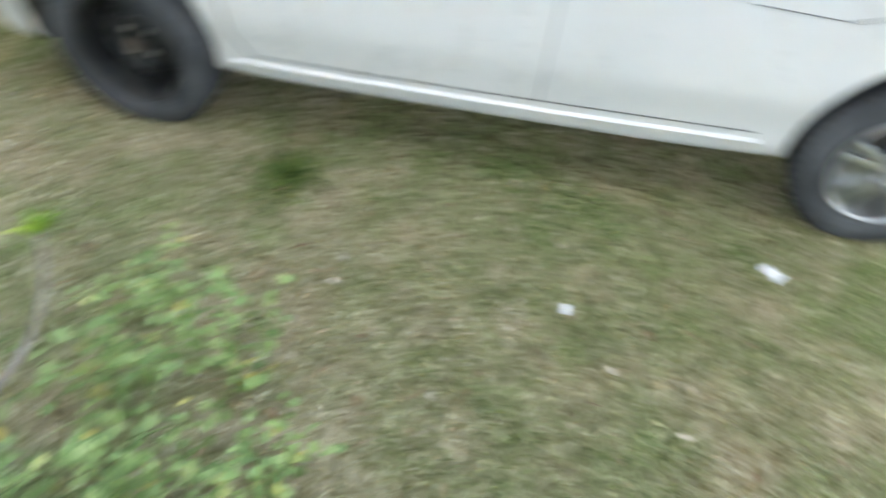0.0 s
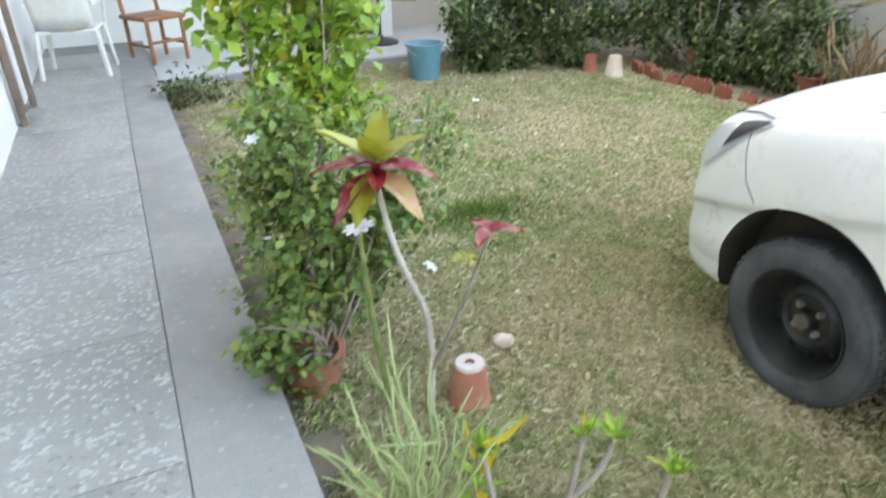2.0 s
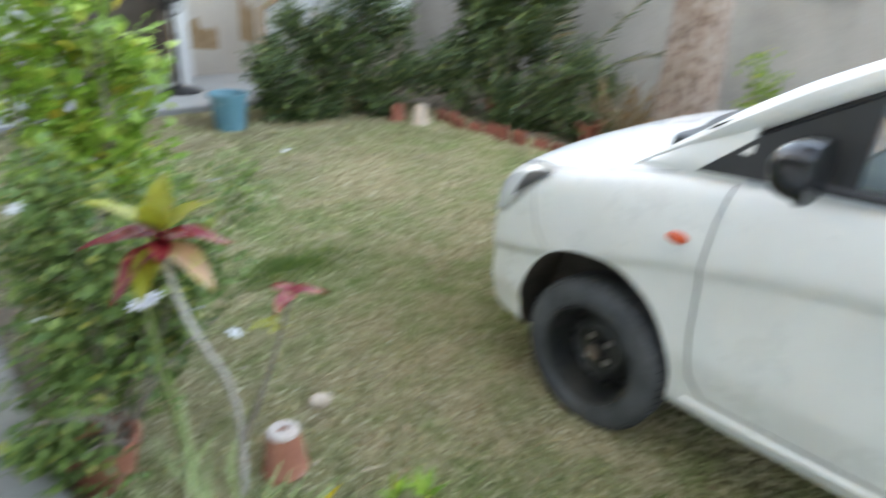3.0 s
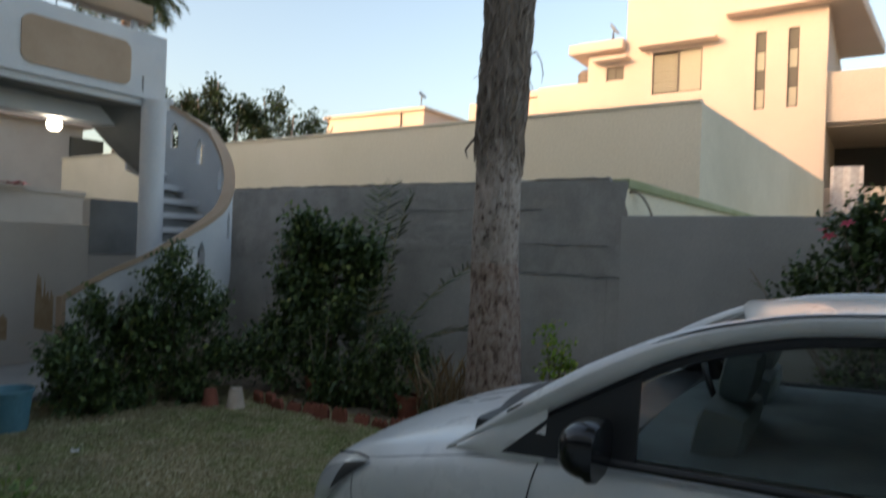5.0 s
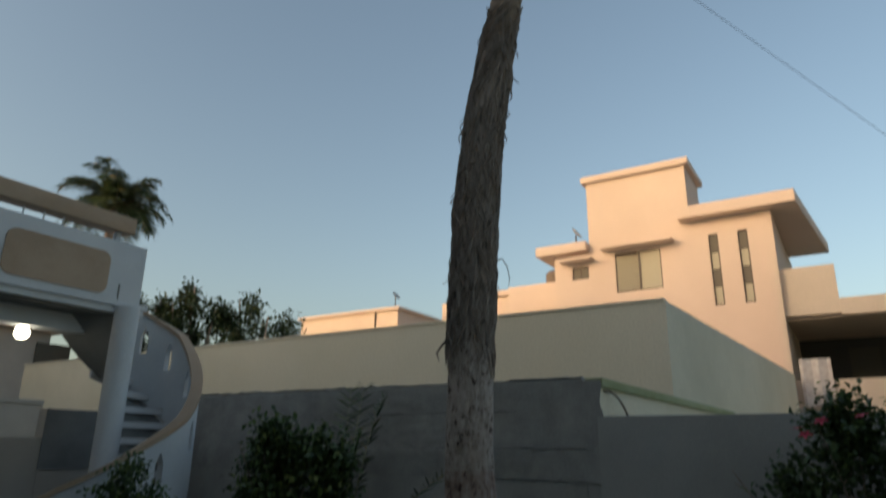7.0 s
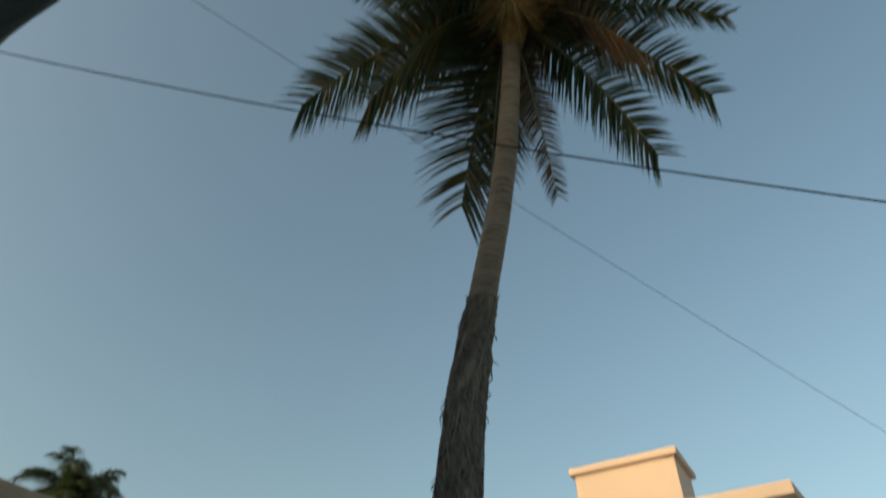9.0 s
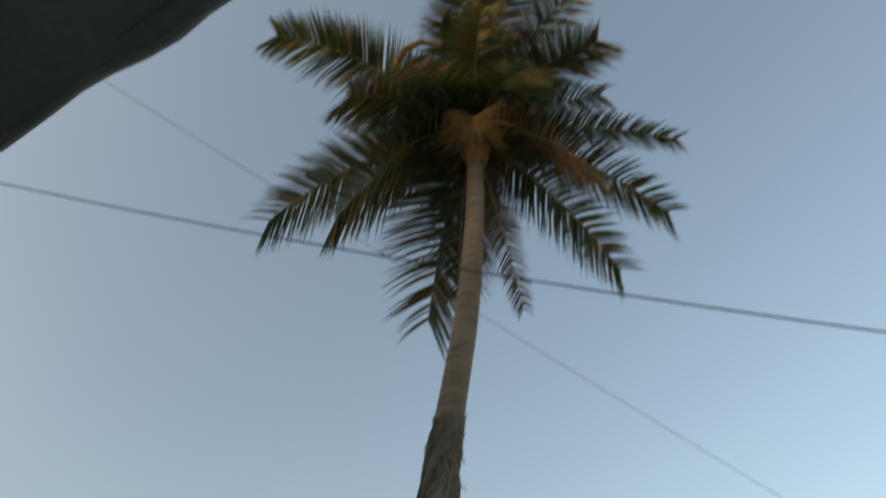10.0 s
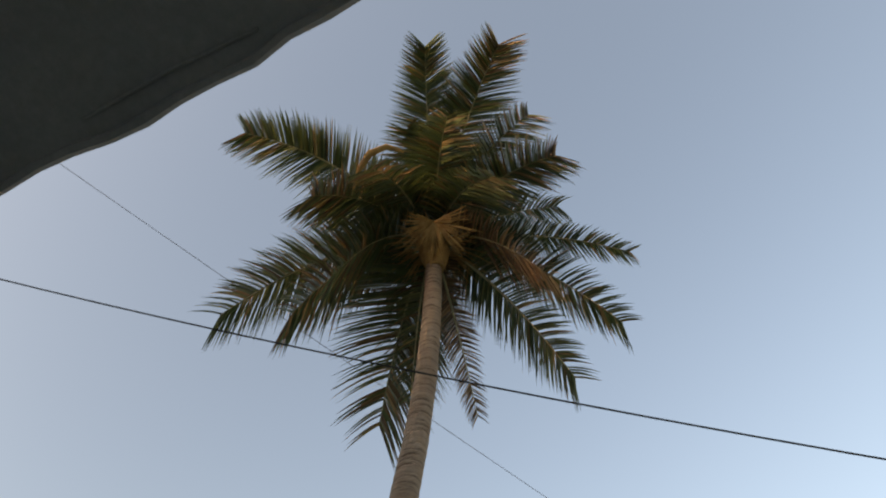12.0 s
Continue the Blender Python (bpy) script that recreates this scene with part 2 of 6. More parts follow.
CLOTH_RED = surface("red laundry", (0.4, 0.06, 0.07), (0.55, 0.2, 0.2), 6, 0.9)
STRAW = plain("white paper scrap", (0.7, 0.68, 0.64), 0.8)
WIRE = plain("black cable", (0.015, 0.015, 0.015), 0.6)
TRUNK_LOW = bark_material("pitted pale palm bark", (0.08, 0.05, 0.04), (0.4, 0.33, 0.29), (0.55, 0.48, 0.43), (1, 1, 0.55), 22)
TRUNK_BROWN = bark_material("flaking brown palm bark", (0.09, 0.055, 0.045), (0.31, 0.22, 0.185), (0.5, 0.43, 0.38), (1, 1, 0.6), 18)
TRUNK_FIBRE = bark_material("shaggy palm fibre", (0.13, 0.1, 0.083), (0.31, 0.255, 0.218), (0.47, 0.4, 0.345), (1, 1, 0.28), 24)
TRUNK_TOP = bark_material("ringed palm bark", (0.13, 0.09, 0.065), (0.3, 0.225, 0.17), (0.42, 0.33, 0.26), (0.5, 0.5, 6), 4)
FROND = leafy("palm leaflet", [(0.0, (0.03, 0.05, 0.02)), (0.6, (0.065, 0.1, 0.036)), (0.9, (0.11, 0.13, 0.045)), (1.0, (0.26, 0.17, 0.07))], 0.4, 0.15)
FROND_DRY = leafy("dry palm leaflet", [(0.0, (0.07, 0.045, 0.025)), (0.6, (0.16, 0.1, 0.05)), (1.0, (0.3, 0.2, 0.1))], 0.7, 0.2)
RACHIS = plain("palm midrib", (0.3, 0.29, 0.17), 0.5)
HUSK = surface("palm crown fibre", (0.24, 0.14, 0.05), (0.4, 0.26, 0.1), 8, 0.8)
JASMINE = leafy("small green leaf", [(0.0, (0.07, 0.13, 0.03)), (0.55, (0.15, 0.24, 0.06)), (0.9, (0.27, 0.36, 0.1)), (1.0, (0.4, 0.38, 0.08))], 0.5, 0.3)
BRIGHT = leafy("fresh yellow-green leaf", [(0.0, (0.15, 0.27, 0.035)), (0.6, (0.27, 0.44, 0.06)), (0.93, (0.42, 0.54, 0.1)), (1.0, (0.6, 0.45, 0.06))], 0.45, 0.35)
SHRUB = leafy("dull green shrub leaf", [(0.0, (0.035, 0.065, 0.024)), (0.5, (0.075, 0.125, 0.045)), (0.9, (0.15, 0.22, 0.07)), (1.0, (0.28, 0.32, 0.1))], 0.5, 0.2)
HERB = leafy("pale green herb leaf", [(0.0, (0.15, 0.24, 0.07)), (0.6, (0.27, 0.39, 0.13)), (0.93, (0.42, 0.52, 0.2)), (1.0, (0.58, 0.47, 0.12))], 0.55, 0.35)
HIBISCUS = leafy("dark glossy hibiscus leaf", [(0.0, (0.035, 0.065, 0.024)), (0.7, (0.075, 0.125, 0.04)), (1.0, (0.15, 0.2, 0.065))], 0.45, 0.15)
FARTREE = leafy("far tree leaf", [(0.0, (0.02, 0.04, 0.015)), (1.0, (0.06, 0.09, 0.03))], 0.6, 0.15)
PENCIL = leafy("pale green succulent stem", [(0.0, (0.23, 0.3, 0.12)), (1.0, (0.42, 0.48, 0.22))], 0.5, 0.1)


def croton(name, base, vein, share):
    """Mottled croton leaf: blotches of a second tone and a thin waxy gloss."""
    m, n, l, b = nodes_of(name, 0.35, 0)
    g = n.new("ShaderNodeNewGeometry")
    tone = ramp(n, l, g.outputs["Random Per Island"], [(0.0, tuple(c * 0.7 for c in base)), (1.0, base)])
    f = ramp(n, l, noise_fac(n, l, 38.0, 4, 0.65), [(share - 0.06, (0, 0, 0)), (share + 0.06, (1, 1, 1))])
    tone = mix(n, l, f, tone, vein)
    tone = mix(n, l, 0.5, tone, ramp(n, l, noise_fac(n, l, 15.0, 3), [(0.3, (0.55, 0.5, 0.5)), (0.7, (1, 1, 1))]), "MULTIPLY")
    l.new(tone, b.inputs["Base Color"])
    tr = n.new("ShaderNodeBsdfTranslucent")
    l.new(tone, tr.inputs["Color"])
    ms = n.new("ShaderNodeMixShader")
    ms.inputs[0].default_value = 0.25
    l.new(b.outputs[0], ms.inputs[1]), l.new(tr.outputs[0], ms.inputs[2])
    l.new(ms.outputs[0], n["Material Output"].inputs["Surface"])
    return m


CROTON_RED = croton("crimson croton leaf", (0.3, 0.018, 0.03), (0.42, 0.2, 0.09), 0.6)
CROTON_LIME = croton("lime croton leaf", (0.36, 0.36, 0.04), (0.5, 0.27, 0.08), 0.66)
CROTON_PEACH = croton("peach croton leaf", (0.52, 0.3, 0.16), (0.42, 0.36, 0.1), 0.6)
YELLOW = leafy("yellow leaf", [(0.0, (0.65, 0.45, 0.02)), (1.0, (0.78, 0.6, 0.05))], 0.45, 0.3)
PETAL = leafy("white petal", [(0.0, (0.72, 0.72, 0.75)), (1.0, (0.8, 0.8, 0.82))], 0.5, 0.3)
PETAL_RED = leafy("red petal", [(0.0, (0.55, 0.02, 0.06)), (1.0, (0.7, 0.07, 0.12))], 0.5, 0.3)
STEM = surface("grey-brown woody stem", (0.2, 0.16, 0.12), (0.36, 0.31, 0.26), 15, 0.9)
STEM_PALE = surface("pale grey stem", (0.4, 0.36, 0.32), (0.55, 0.51, 0.47), 18, 0.85)
STEM_GREEN = surface("green stem", (0.12, 0.16, 0.05), (0.22, 0.28, 0.09), 18, 0.6)
LITTER = leafy("dry fallen leaf", [(0.0, (0.16, 0.09, 0.045)), (0.6, (0.34, 0.23, 0.12)), (1.0, (0.55, 0.47, 0.35))], 0.8, 0.1)

bulb_m, bn, bl, bb = nodes_of("lit lamp globe", 0.4, 0)
bb.inputs["Emission Color"].default_value, bb.inputs["Emission Strength"].default_value = (1.0, 0.93, 0.8, 1), 3.5
BULB = bulb_m


# ---- building helpers ----
def part(name, bm, material, parent=None, label="", smooth=True):
    me = bpy.data.meshes.new(name)
    if isinstance(bm, bmesh.types.BMesh):
        bmesh.ops.recalc_face_normals(bm, faces=bm.faces)
        bm.to_mesh(me)
        bm.free()
    else:
        me.from_pydata(bm[0], [], bm[1])
    me.materials.append(material)
    if smooth:
        me.polygons.foreach_set("use_smooth", [True] * len(me.polygons))
        me.set_sharp_from_angle(angle=radians(38))
    ob = new(name, me)
    if parent:
        ob.parent = parent
    if label:
        ob["label"] = label
    return ob


def thing(name, label, category, loc=(0, 0, 0), rz=0.0, group="", kind=""):
    ob = new(name)
    ob.empty_display_size = 0.1
    ob.matrix_world = pose(*loc, 0, 0, rz)
    return tagged(ob, label, category, group, kind)


def add_box(bm, lo, hi, bevel=0.0, m=None):
    lo, hi = Vector(lo), Vector(hi)
    r = bmesh.ops.create_cube(bm, size=1)
    t = Matrix.Translation((lo + hi) / 2) @ Matrix.Diagonal((*(hi - lo), 1))
    if m is not None:
        t = m @ t
    bmesh.ops.transform(bm, matrix=t, verts=r["verts"])
    if bevel:
        es = {e for v in r["verts"] for e in v.link_edges}
        bmesh.ops.bevel(bm, geom=list(es), offset=bevel, segments=2, affect="EDGES", profile=0.6)


def boxes(*args, bevel=0.0):
    bm = bmesh.new()
    for lo, hi in args:
        add_box(bm, lo, hi, bevel)
    return bm


def lathe(bm, profile, seg=28, at=(0, 0, 0), m=None, caps=True):
    """Turns (radius, height) pairs round z."""
    rings = []
    for r, z in profile:
        ring = []
        for k in range(seg):
            a = 2 * math.pi * k / seg
            p = Vector((r * math.cos(a), r * math.sin(a), z))
            p = (m @ p if m is not None else p) + Vector(at)
            ring.append(bm.verts.new(p))
        rings.append(ring)
    for a, b in zip(rings, rings[1:]):
        for k in range(seg):
            bm.faces.new((a[k], a[(k + 1) % seg], b[(k + 1) % seg], b[k]))
    if caps and profile[0][0] > 1e-5:
        bm.faces.new(rings[0][::-1])
    if caps and profile[-1][0] > 1e-5:
        bm.faces.new(rings[-1])


def frames_along(pts):
    out, ref = [], Vector((0.3, 0.2, 1)).normalized()
    for k, p in enumerate(pts):
        t = (pts[min(k + 1, len(pts) - 1)] - pts[max(k - 1, 0)]).normalized()
        s = t.cross(ref)
        s = s.normalized() if s.length > 1e-3 else t.orthogonal().normalized()
        u = s.cross(t).normalized()
        ref = u
        out.append((p, t, s, u))
    return out


def tube(bm, pts, radii, seg=8, flat=1.0):
    pts = [Vector(p) for p in pts]
    if isinstance(radii, (int, float)):
        radii = [radii] * len(pts)
    rings = []
    for (p, t, s, u), r in zip(frames_along(pts), radii):
        rings.append([bm.verts.new(p + s * (r * math.cos(a)) + u * (r * flat * math.sin(a))) for a in (2 * math.pi * k / seg for k in range(seg))])
    for a, b in zip(rings, rings[1:]):
        for k in range(seg):
            bm.faces.new((a[k], a[(k + 1) % seg], b[(k + 1) % seg], b[k]))
    bm.faces.new(rings[0][::-1])
    bm.faces.new(rings[-1])


def bez(a, b, c, n=10):
    a, b, c = Vector(a), Vector(b), Vector(c)
    return [a * (1 - t) ** 2 + b * (2 * t * (1 - t)) + c * t * t for t in (k / n for k in range(n + 1))]


def leaf_mesh(rows):
    """Leaves as (base, direction, normal, length, width, curl): a folded, pointed blade each."""
    vs, fs = [], []
    for p, d, nrm, ln, wd, curl in rows:
        d = d.normalized()
        s = d.cross(nrm)
        s = s.normalized() if s.length > 1e-4 else d.orthogonal().normalized()
        u = s.cross(d)
        k = len(vs)
        mid, tip = p + d * (ln * 0.5), p + d * ln - u * (curl * ln)
        vs += [p, mid + s * (wd / 2) + u * (wd * 0.16), mid - s * (wd / 2) + u * (wd * 0.16), tip, p + d * (ln * 0.82) + s * (wd * 0.3) - u * (curl * ln * 0.5), p + d * (ln * 0.82) - s * (wd * 0.3) - u * (curl * ln * 0.5), mid]
        fs += [(k, k + 1, k + 6), (k, k + 6, k + 2), (k + 6, k + 1, k + 4), (k + 6, k + 4, k + 3), (k + 6, k + 3, k + 5), (k + 6, k + 5, k + 2)]
    return [tuple(v) for v in vs], fs


def rnd_dir(rng, up=0.0):
    v = Vector((rng.gauss(0, 1), rng.gauss(0, 1), rng.gauss(0, 1) + up))
    return v.normalized()


# ---- ground and terrace ----
def grid_sheet(x0, y0, x1, y1, nx, ny, zf):
    vs = [(x0 + (x1 - x0) * i / nx, y0 + (y1 - y0) * j / ny, 0) for j in range(ny + 1) for i in range(nx + 1)]
    vs = [(x, y, zf(x, y)) for x, y, _ in vs]
    w = nx + 1
    return vs, [(j * w + i, j * w + i + 1, (j + 1) * w + i + 1, (j + 1) * w + i) for j in range(ny) for i in range(nx)]


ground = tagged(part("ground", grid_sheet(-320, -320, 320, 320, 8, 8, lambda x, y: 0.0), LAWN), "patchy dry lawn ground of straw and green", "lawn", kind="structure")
bed_a = tagged(part("flower_bed", grid_sheet(0.0, -2.5, 0.15, 6.6, 8, 220, lambda x, y: 0.02 + 0.05 * noise.noise((x * 4, y * 5, 0)) - 0.13 * max(0, x - 0.08)), SOIL), "bare dark soil strip beside the terrace", "soil bed", kind="structure")
bed_b = tagged(part("flower_bed", grid_sheet(4.5, -6, 6.5, 8.3, 20, 140, lambda x, y: 0.02 + 0.05 * noise.noise((x * 3, y * 3, 3)) - 0.25 * max(0, 4.75 - x)), SOIL), "bare soil planting bed along the cement wall", "soil bed", kind="structure")

terrace = tagged(part("floor", boxes(((-1.05, -6, -0.1), (0, 8.9, 0.112)), ((0, 6.75, -0.1), (4.0, 8.5, 0.06))), CEMENT_DARK, smooth=False), "grey cement terrace slab with terrazzo paving", "terrace", kind="structure")
part("edge_strip", boxes(((-0.306, -6, 0.1), (0.012, 6.75, 0.122)), bevel=0.004), TERRAZZO_EDGE, terrace, "smooth grey cement edging strip")
for k in range(19):
    y0 = 0.03 + 0.752 * (k - 8)
    bm = boxes(((-1.05, y0, 0.1), (-0.311, y0 + 0.747, 0.12)), bevel=0.003)
    part("tile", bm, TERRAZZO, terrace)
part("paving", boxes(((0.016, 6.79, 0.05), (4.0, 8.49, 0.075))), CEMENT_NEW, terrace, "pale worn paving")

# ---- own house: wall beside the terrace, porch slab, far wing with balcony ----
# Unseen height, length and roof block are added to shade garden and villa balcony.
wall_house = tagged(part("wall_house", boxes(((-3.0, -14, 0), (-1.05, 44, 11.6)), ((-1.05, 8.9, 0), (1.75, 13.5, 3.2)), ((-3.0, 8.0, 11.6), (-1.05, 13.9, 15.6)), bevel=0.01), WHITEWASH, smooth=False), "white painted house wall beside the terrace, raised unseen to block sun", "wall", kind="structure")
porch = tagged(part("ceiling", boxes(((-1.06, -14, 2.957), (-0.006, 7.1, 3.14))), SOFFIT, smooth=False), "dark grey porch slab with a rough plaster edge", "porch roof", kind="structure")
rng = random.Random(3)
bm = bmesh.new()
tube(bm, [(-0.013 + rng.uniform(-0.004, 0.004) + (0.012 if 0.15 < y < 0.5 else 0), y, 2.955 + rng.uniform(-0.004, 0.004)) for y in [-4 + 0.08 * k for k in range(110)]], [0.012 + rng.uniform(-0.004, 0.004) for _ in range(110)], 6)
part("plaster_edge", bm, SOFFIT, porch)
bm = bmesh.new()
tube(bm, [(-0.05, 0.5, 2.955), (-0.052, 0.3, 2.953), (-0.042, 0.12, 2.955)], 0.0035, 6)
part("drip_bead", bm, SOFFIT, porch)

porch.matrix_world = Matrix.Rotation(radians(-1.47), 4, "Z")
balcony = thing("balcony", "white painted balcony with tan panel and handrail", "balcony", (0, 0, 0), kind="structure")
part("slab", boxes(((-1.0, 7.16, 3.22), (4.62, 8.85, 3.36)), bevel=0.01), PORCH_WHITE, balcony)
part("parapet", boxes(((-1.0, 7.2, 3.36), (4.58, 7.36, 4.1)), ((4.42, 7.36, 3.36), (4.58, 8.85, 4.1)), bevel=0.008), PORCH_WHITE, balcony)
part("handrail", boxes(((-1.0, 7.16, 4.22), (4.36, 7.4, 4.42)), bevel=0.012), TAN, balcony, "tan painted handrail")
for k, x in enumerate((-0.6, 0.5, 1.6, 2.5, 3.1, 3.32, 3.54, 4.2)):
    bm = bmesh.new()
    if k in (4, 5, 6):
        tube(bm, [(x, 7.28, 4.09), (x, 7.28, 4.23)], 0.008, 6)
    else:
        add_box(bm, (x - 0.03, 7.25, 4.09), (x + 0.03, 7.31, 4.23))
    part("baluster", bm, PORCH_WHITE, balcony)
for x0, x1 in ((2.95, 4.12), (1.5, 2.68), (0.05, 1.23)):
    bm = bmesh.new()
    rim = [(cx + 0.11 * math.cos(a), cz + 0.11 * math.sin(a)) for cx, cz, a0 in ((x1 - 0.11, 3.82, 0), (x0 + 0.11, 3.82, 90), (x0 + 0.11, 3.53, 180), (x1 - 0.11, 3.53, 270)) for a in (radians(a0 + 15 * q) for q in range(7))]
    fr = [bm.verts.new((x, 7.185, z)) for x, z in rim]
    bk = [bm.verts.new((x, 7.21, z)) for x, z in rim]
    bm.faces.new(fr), bm.faces.new(bk[::-1])
    for q in range(len(rim)):
        bm.faces.new((fr[q], bk[q], bk[(q + 1) % len(rim)], fr[(q + 1) % len(rim)]))
    part("panel", bm, TAN, balcony, "tan panel with rounded corners")
bm = boxes(((-1.0, 7.12, 3.3), (4.64, 7.2, 3.36)))
part("ledge", bm, PORCH_WHITE, balcony)
part("beam", boxes(((-1.0, 7.6, 3.0), (4.3, 7.85, 3.2))), PORCH_WHITE, balcony)
# dark sheet below the white slab: the balcony's shade put into colour
part("underside", boxes(((-1.0, 7.22, 3.2), (4.5, 8.84, 3.216))), SOFFIT, balcony, "dark grey sheet standing in for shade under the balcony")

lamp = thing("porch_lamp", "lit round white lamp hanging under the balcony", "lamp", (3.56, 7.75, 2.92))
bm = bmesh.new()
lathe(bm, [(0.0, -0.075), (0.045, -0.068), (0.078, -0.03), (0.082, 0.0), (0.072, 0.04), (0.048, 0.08), (0, 0.085)], 20)
part("globe", bm, BULB, lamp, "glowing white globe")
bm = bmesh.new()
lathe(bm, [(0.05, 0.08), (0.055, 0.1), (0.02, 0.12), (0.012, 0.3), (0.05, 0.31)], 14)
part("stem", bm, DARK_PLASTIC, lamp)

post = tagged(part("column", boxes(((2.72, 7.95, 0.07), (2.88, 8.12, 3.22)), bevel=0.01), WHITEWASH, smooth=False), "white painted porch column", "column", kind="structure")
gate = thing("iron_gate", "dark brown iron and wood door with diagonal brace", "door", (1.76, 8.2, 0.07), kind="structure")
part("panel", boxes(((0, 0, 0), (0.95, 0.03, 2.3))), DARK_WOOD, gate)
part("frame", boxes(((0, -0.03, 0), (0.07, 0.0, 2.3)), ((0.88, -0.03, 0), (0.95, 0, 2.3)), ((0.07, -0.03, 1.1), (0.88, 0, 1.18)), ((0.07, -0.03, 2.2), (0.88, 0, 2.3))), IRON_BROWN, gate)
bm = bmesh.new()
tube(bm, [(0.05, -0.02, 1.2), (0.9, -0.02, 2.2)], 0.03, 6)
part("brace", bm, IRON_BROWN, gate)

# ---- spiral stair ----
CX, CY, R = 4.39, 7.13, 0.9
TH0 = radians(-163)


def top_z(th):
    """Height of the parapet's top: it climbs round the column."""
    d = math.degrees(th)
    rail = [(-163, 0.98), (-139, 1.29), (-108, 1.6), (-65, 2.0), (-38, 2.37), (6, 3.06), (46, 3.4), (140, 4.1)]
    for (d0, z0), (d1, z1) in zip(rail, rail[1:]):
        if d <= d1:
            break
    return z0 + (z1 - z0) * (d - d0) / (d1 - d0)


def reach(th):
    """Radius of the parapet: it swings out towards the foot."""
    t = min(1.0, max(0.0, (-95 - math.degrees(th)) / 68))
    return R + 0.28 * t * t * (3 - 2 * t)


stair = thing("spiral_staircase", "white spiral staircase with tan handrail and pointed niches", "staircase", (CX, CY, 0), kind="structure")
bm = bmesh.new()
lathe(bm, [(0.14, 0.0), (0.14, 3.3)], 28)
part("column", bm, PORCH_WHITE, stair)


def helix_wall(z_lo, z_hi, r0, r1, th0, th1, n):
    bm = bmesh.new()
    prev = None
    for k in range(n + 1):
        th = th0 + (th1 - th0) * k / n
        g = reach(th) / R
        c, s = math.cos(th) * g, math.sin(th) * g
        ring = [bm.verts.new((r * c, r * s, z)) for r, z in ((r0, z_lo(th)), (r1, z_lo(th)), (r1, z_hi(th)), (r0, z_hi(th)))]
        if prev:
            for j in range(4):
                bm.faces.new((prev[j], prev[(j + 1) % 4], ring[(j + 1) % 4], ring[j]))
        else:
            bm.faces.new(ring)
        prev = ring
    bm.faces.new(prev[::-1])
    return bm


END = radians(78)
shell = part("parapet", helix_wall(lambda th: max(0.0, top_z(th) - 1.1), top_z, R - 0.06, R + 0.03, TH0, END, 70), PORCH_WHITE, stair, smooth=False)
cut = bmesh.new()
for d, dz in ((-135, 0.4), (-113, 0.38), (-87, 0.33), (-55, 0.3), (-13, 0.3), (16, 0.33), (40, 0.33), (60, 0.33)):
    th = radians(d)
    c, s = math.cos(th), math.sin(th)
    zc = top_z(th) - dz
    for lo_r, hi_r in ((reach(th) - 0.2, reach(th) + 0.15),):
        prof = [(-0.05, -0.16), (0.05, -0.16), (0.05, 0.06), (0.03, 0.12), (0, 0.18), (-0.03, 0.12), (-0.05, 0.06)]
        a = [cut.verts.new((lo_r * c - x * s, lo_r * s + x * c, zc + z)) for x, z in prof]
        b = [cut.verts.new((hi_r * c - x * s, hi_r * s + x * c, zc + z)) for x, z in prof]
        cut.faces.new(a), cut.faces.new(b[::-1])
        for j in range(7):
            cut.faces.new((a[j], b[j], b[(j + 1) % 7], a[(j + 1) % 7]))
bmesh.ops.recalc_face_normals(cut, faces=cut.faces)
cm = bpy.data.meshes.new("niche_shape")
cut.to_mesh(cm), cut.free()
cutter = bpy.data.objects.new("niche_shape", cm)
scene.collection.objects.link(cutter)
cutter.matrix_world = Matrix.Translation((CX, CY, 0))
bpy.context.view_layer.update()
mod = shell.modifiers.new("niches", "BOOLEAN")
mod.operation, mod.object, mod.solver = "DIFFERENCE", cutter, "EXACT"
dg = bpy.context.evaluated_depsgraph_get()
dg.update()
cut_me = bpy.data.meshes.new_from_object(shell.evaluated_get(dg))
shell.modifiers.clear()
shell.data = cut_me
bpy.data.objects.remove(cutter)
part("handrail", helix_wall(lambda th: top_z(th) - 0.008, lambda th: top_z(th) + 0.055, R - 0.085, R + 0.05, TH0, END, 70), TAN, stair, "tan painted handrail")
RF = reach(TH0)
bm = boxes(((RF * math.cos(TH0) - 0.06, RF * math.sin(TH0) - 0.06, 0), (RF * math.cos(TH0) + 0.06, RF * math.sin(TH0) + 0.06, 1.04)), bevel=0.01)
part("newel", bm, TAN, stair)
for k in range(18):
    th = TH0 + radians(6 + 15.5 * k)
    z = 0.18 * (k + 1)
    bm = bmesh.new()
    a, b = [], []
    for q in range(4):
        t2 = th + radians(16.5) * q / 3
        for rr, store in ((0.12, a), (reach(t2) - 0.07, b)):
            store.append((rr * math.cos(t2), rr * math.sin(t2)))
    loop = a + b[::-1]
    lo = [bm.verts.new((x, y, z - 0.07)) for x, y in loop]
    hi = [bm.verts.new((x, y, z)) for x, y in loop]
    bm.faces.new(lo[::-1]), bm.faces.new(hi)
    for j in range(len(loop)):
        bm.faces.new((lo[j], lo[(j + 1) % len(loop)], hi[(j + 1) % len(loop)], hi[j]))
    part("step", bm, PORCH_WHITE, stair, smooth=False)

# shade below the white steps, given as a dark grey surface
part("stair_soffit", helix_wall(lambda th: 0.18 * (math.degrees(th) + 163) / 15.5 - 0.2, lambda th: 0.18 * (math.degrees(th) + 163) / 15.5 - 0.06, 0.12, R - 0.065, radians(-60), radians(150), 60), SOFFIT, stair, "stair underside coloured dark grey as shade", smooth=False)

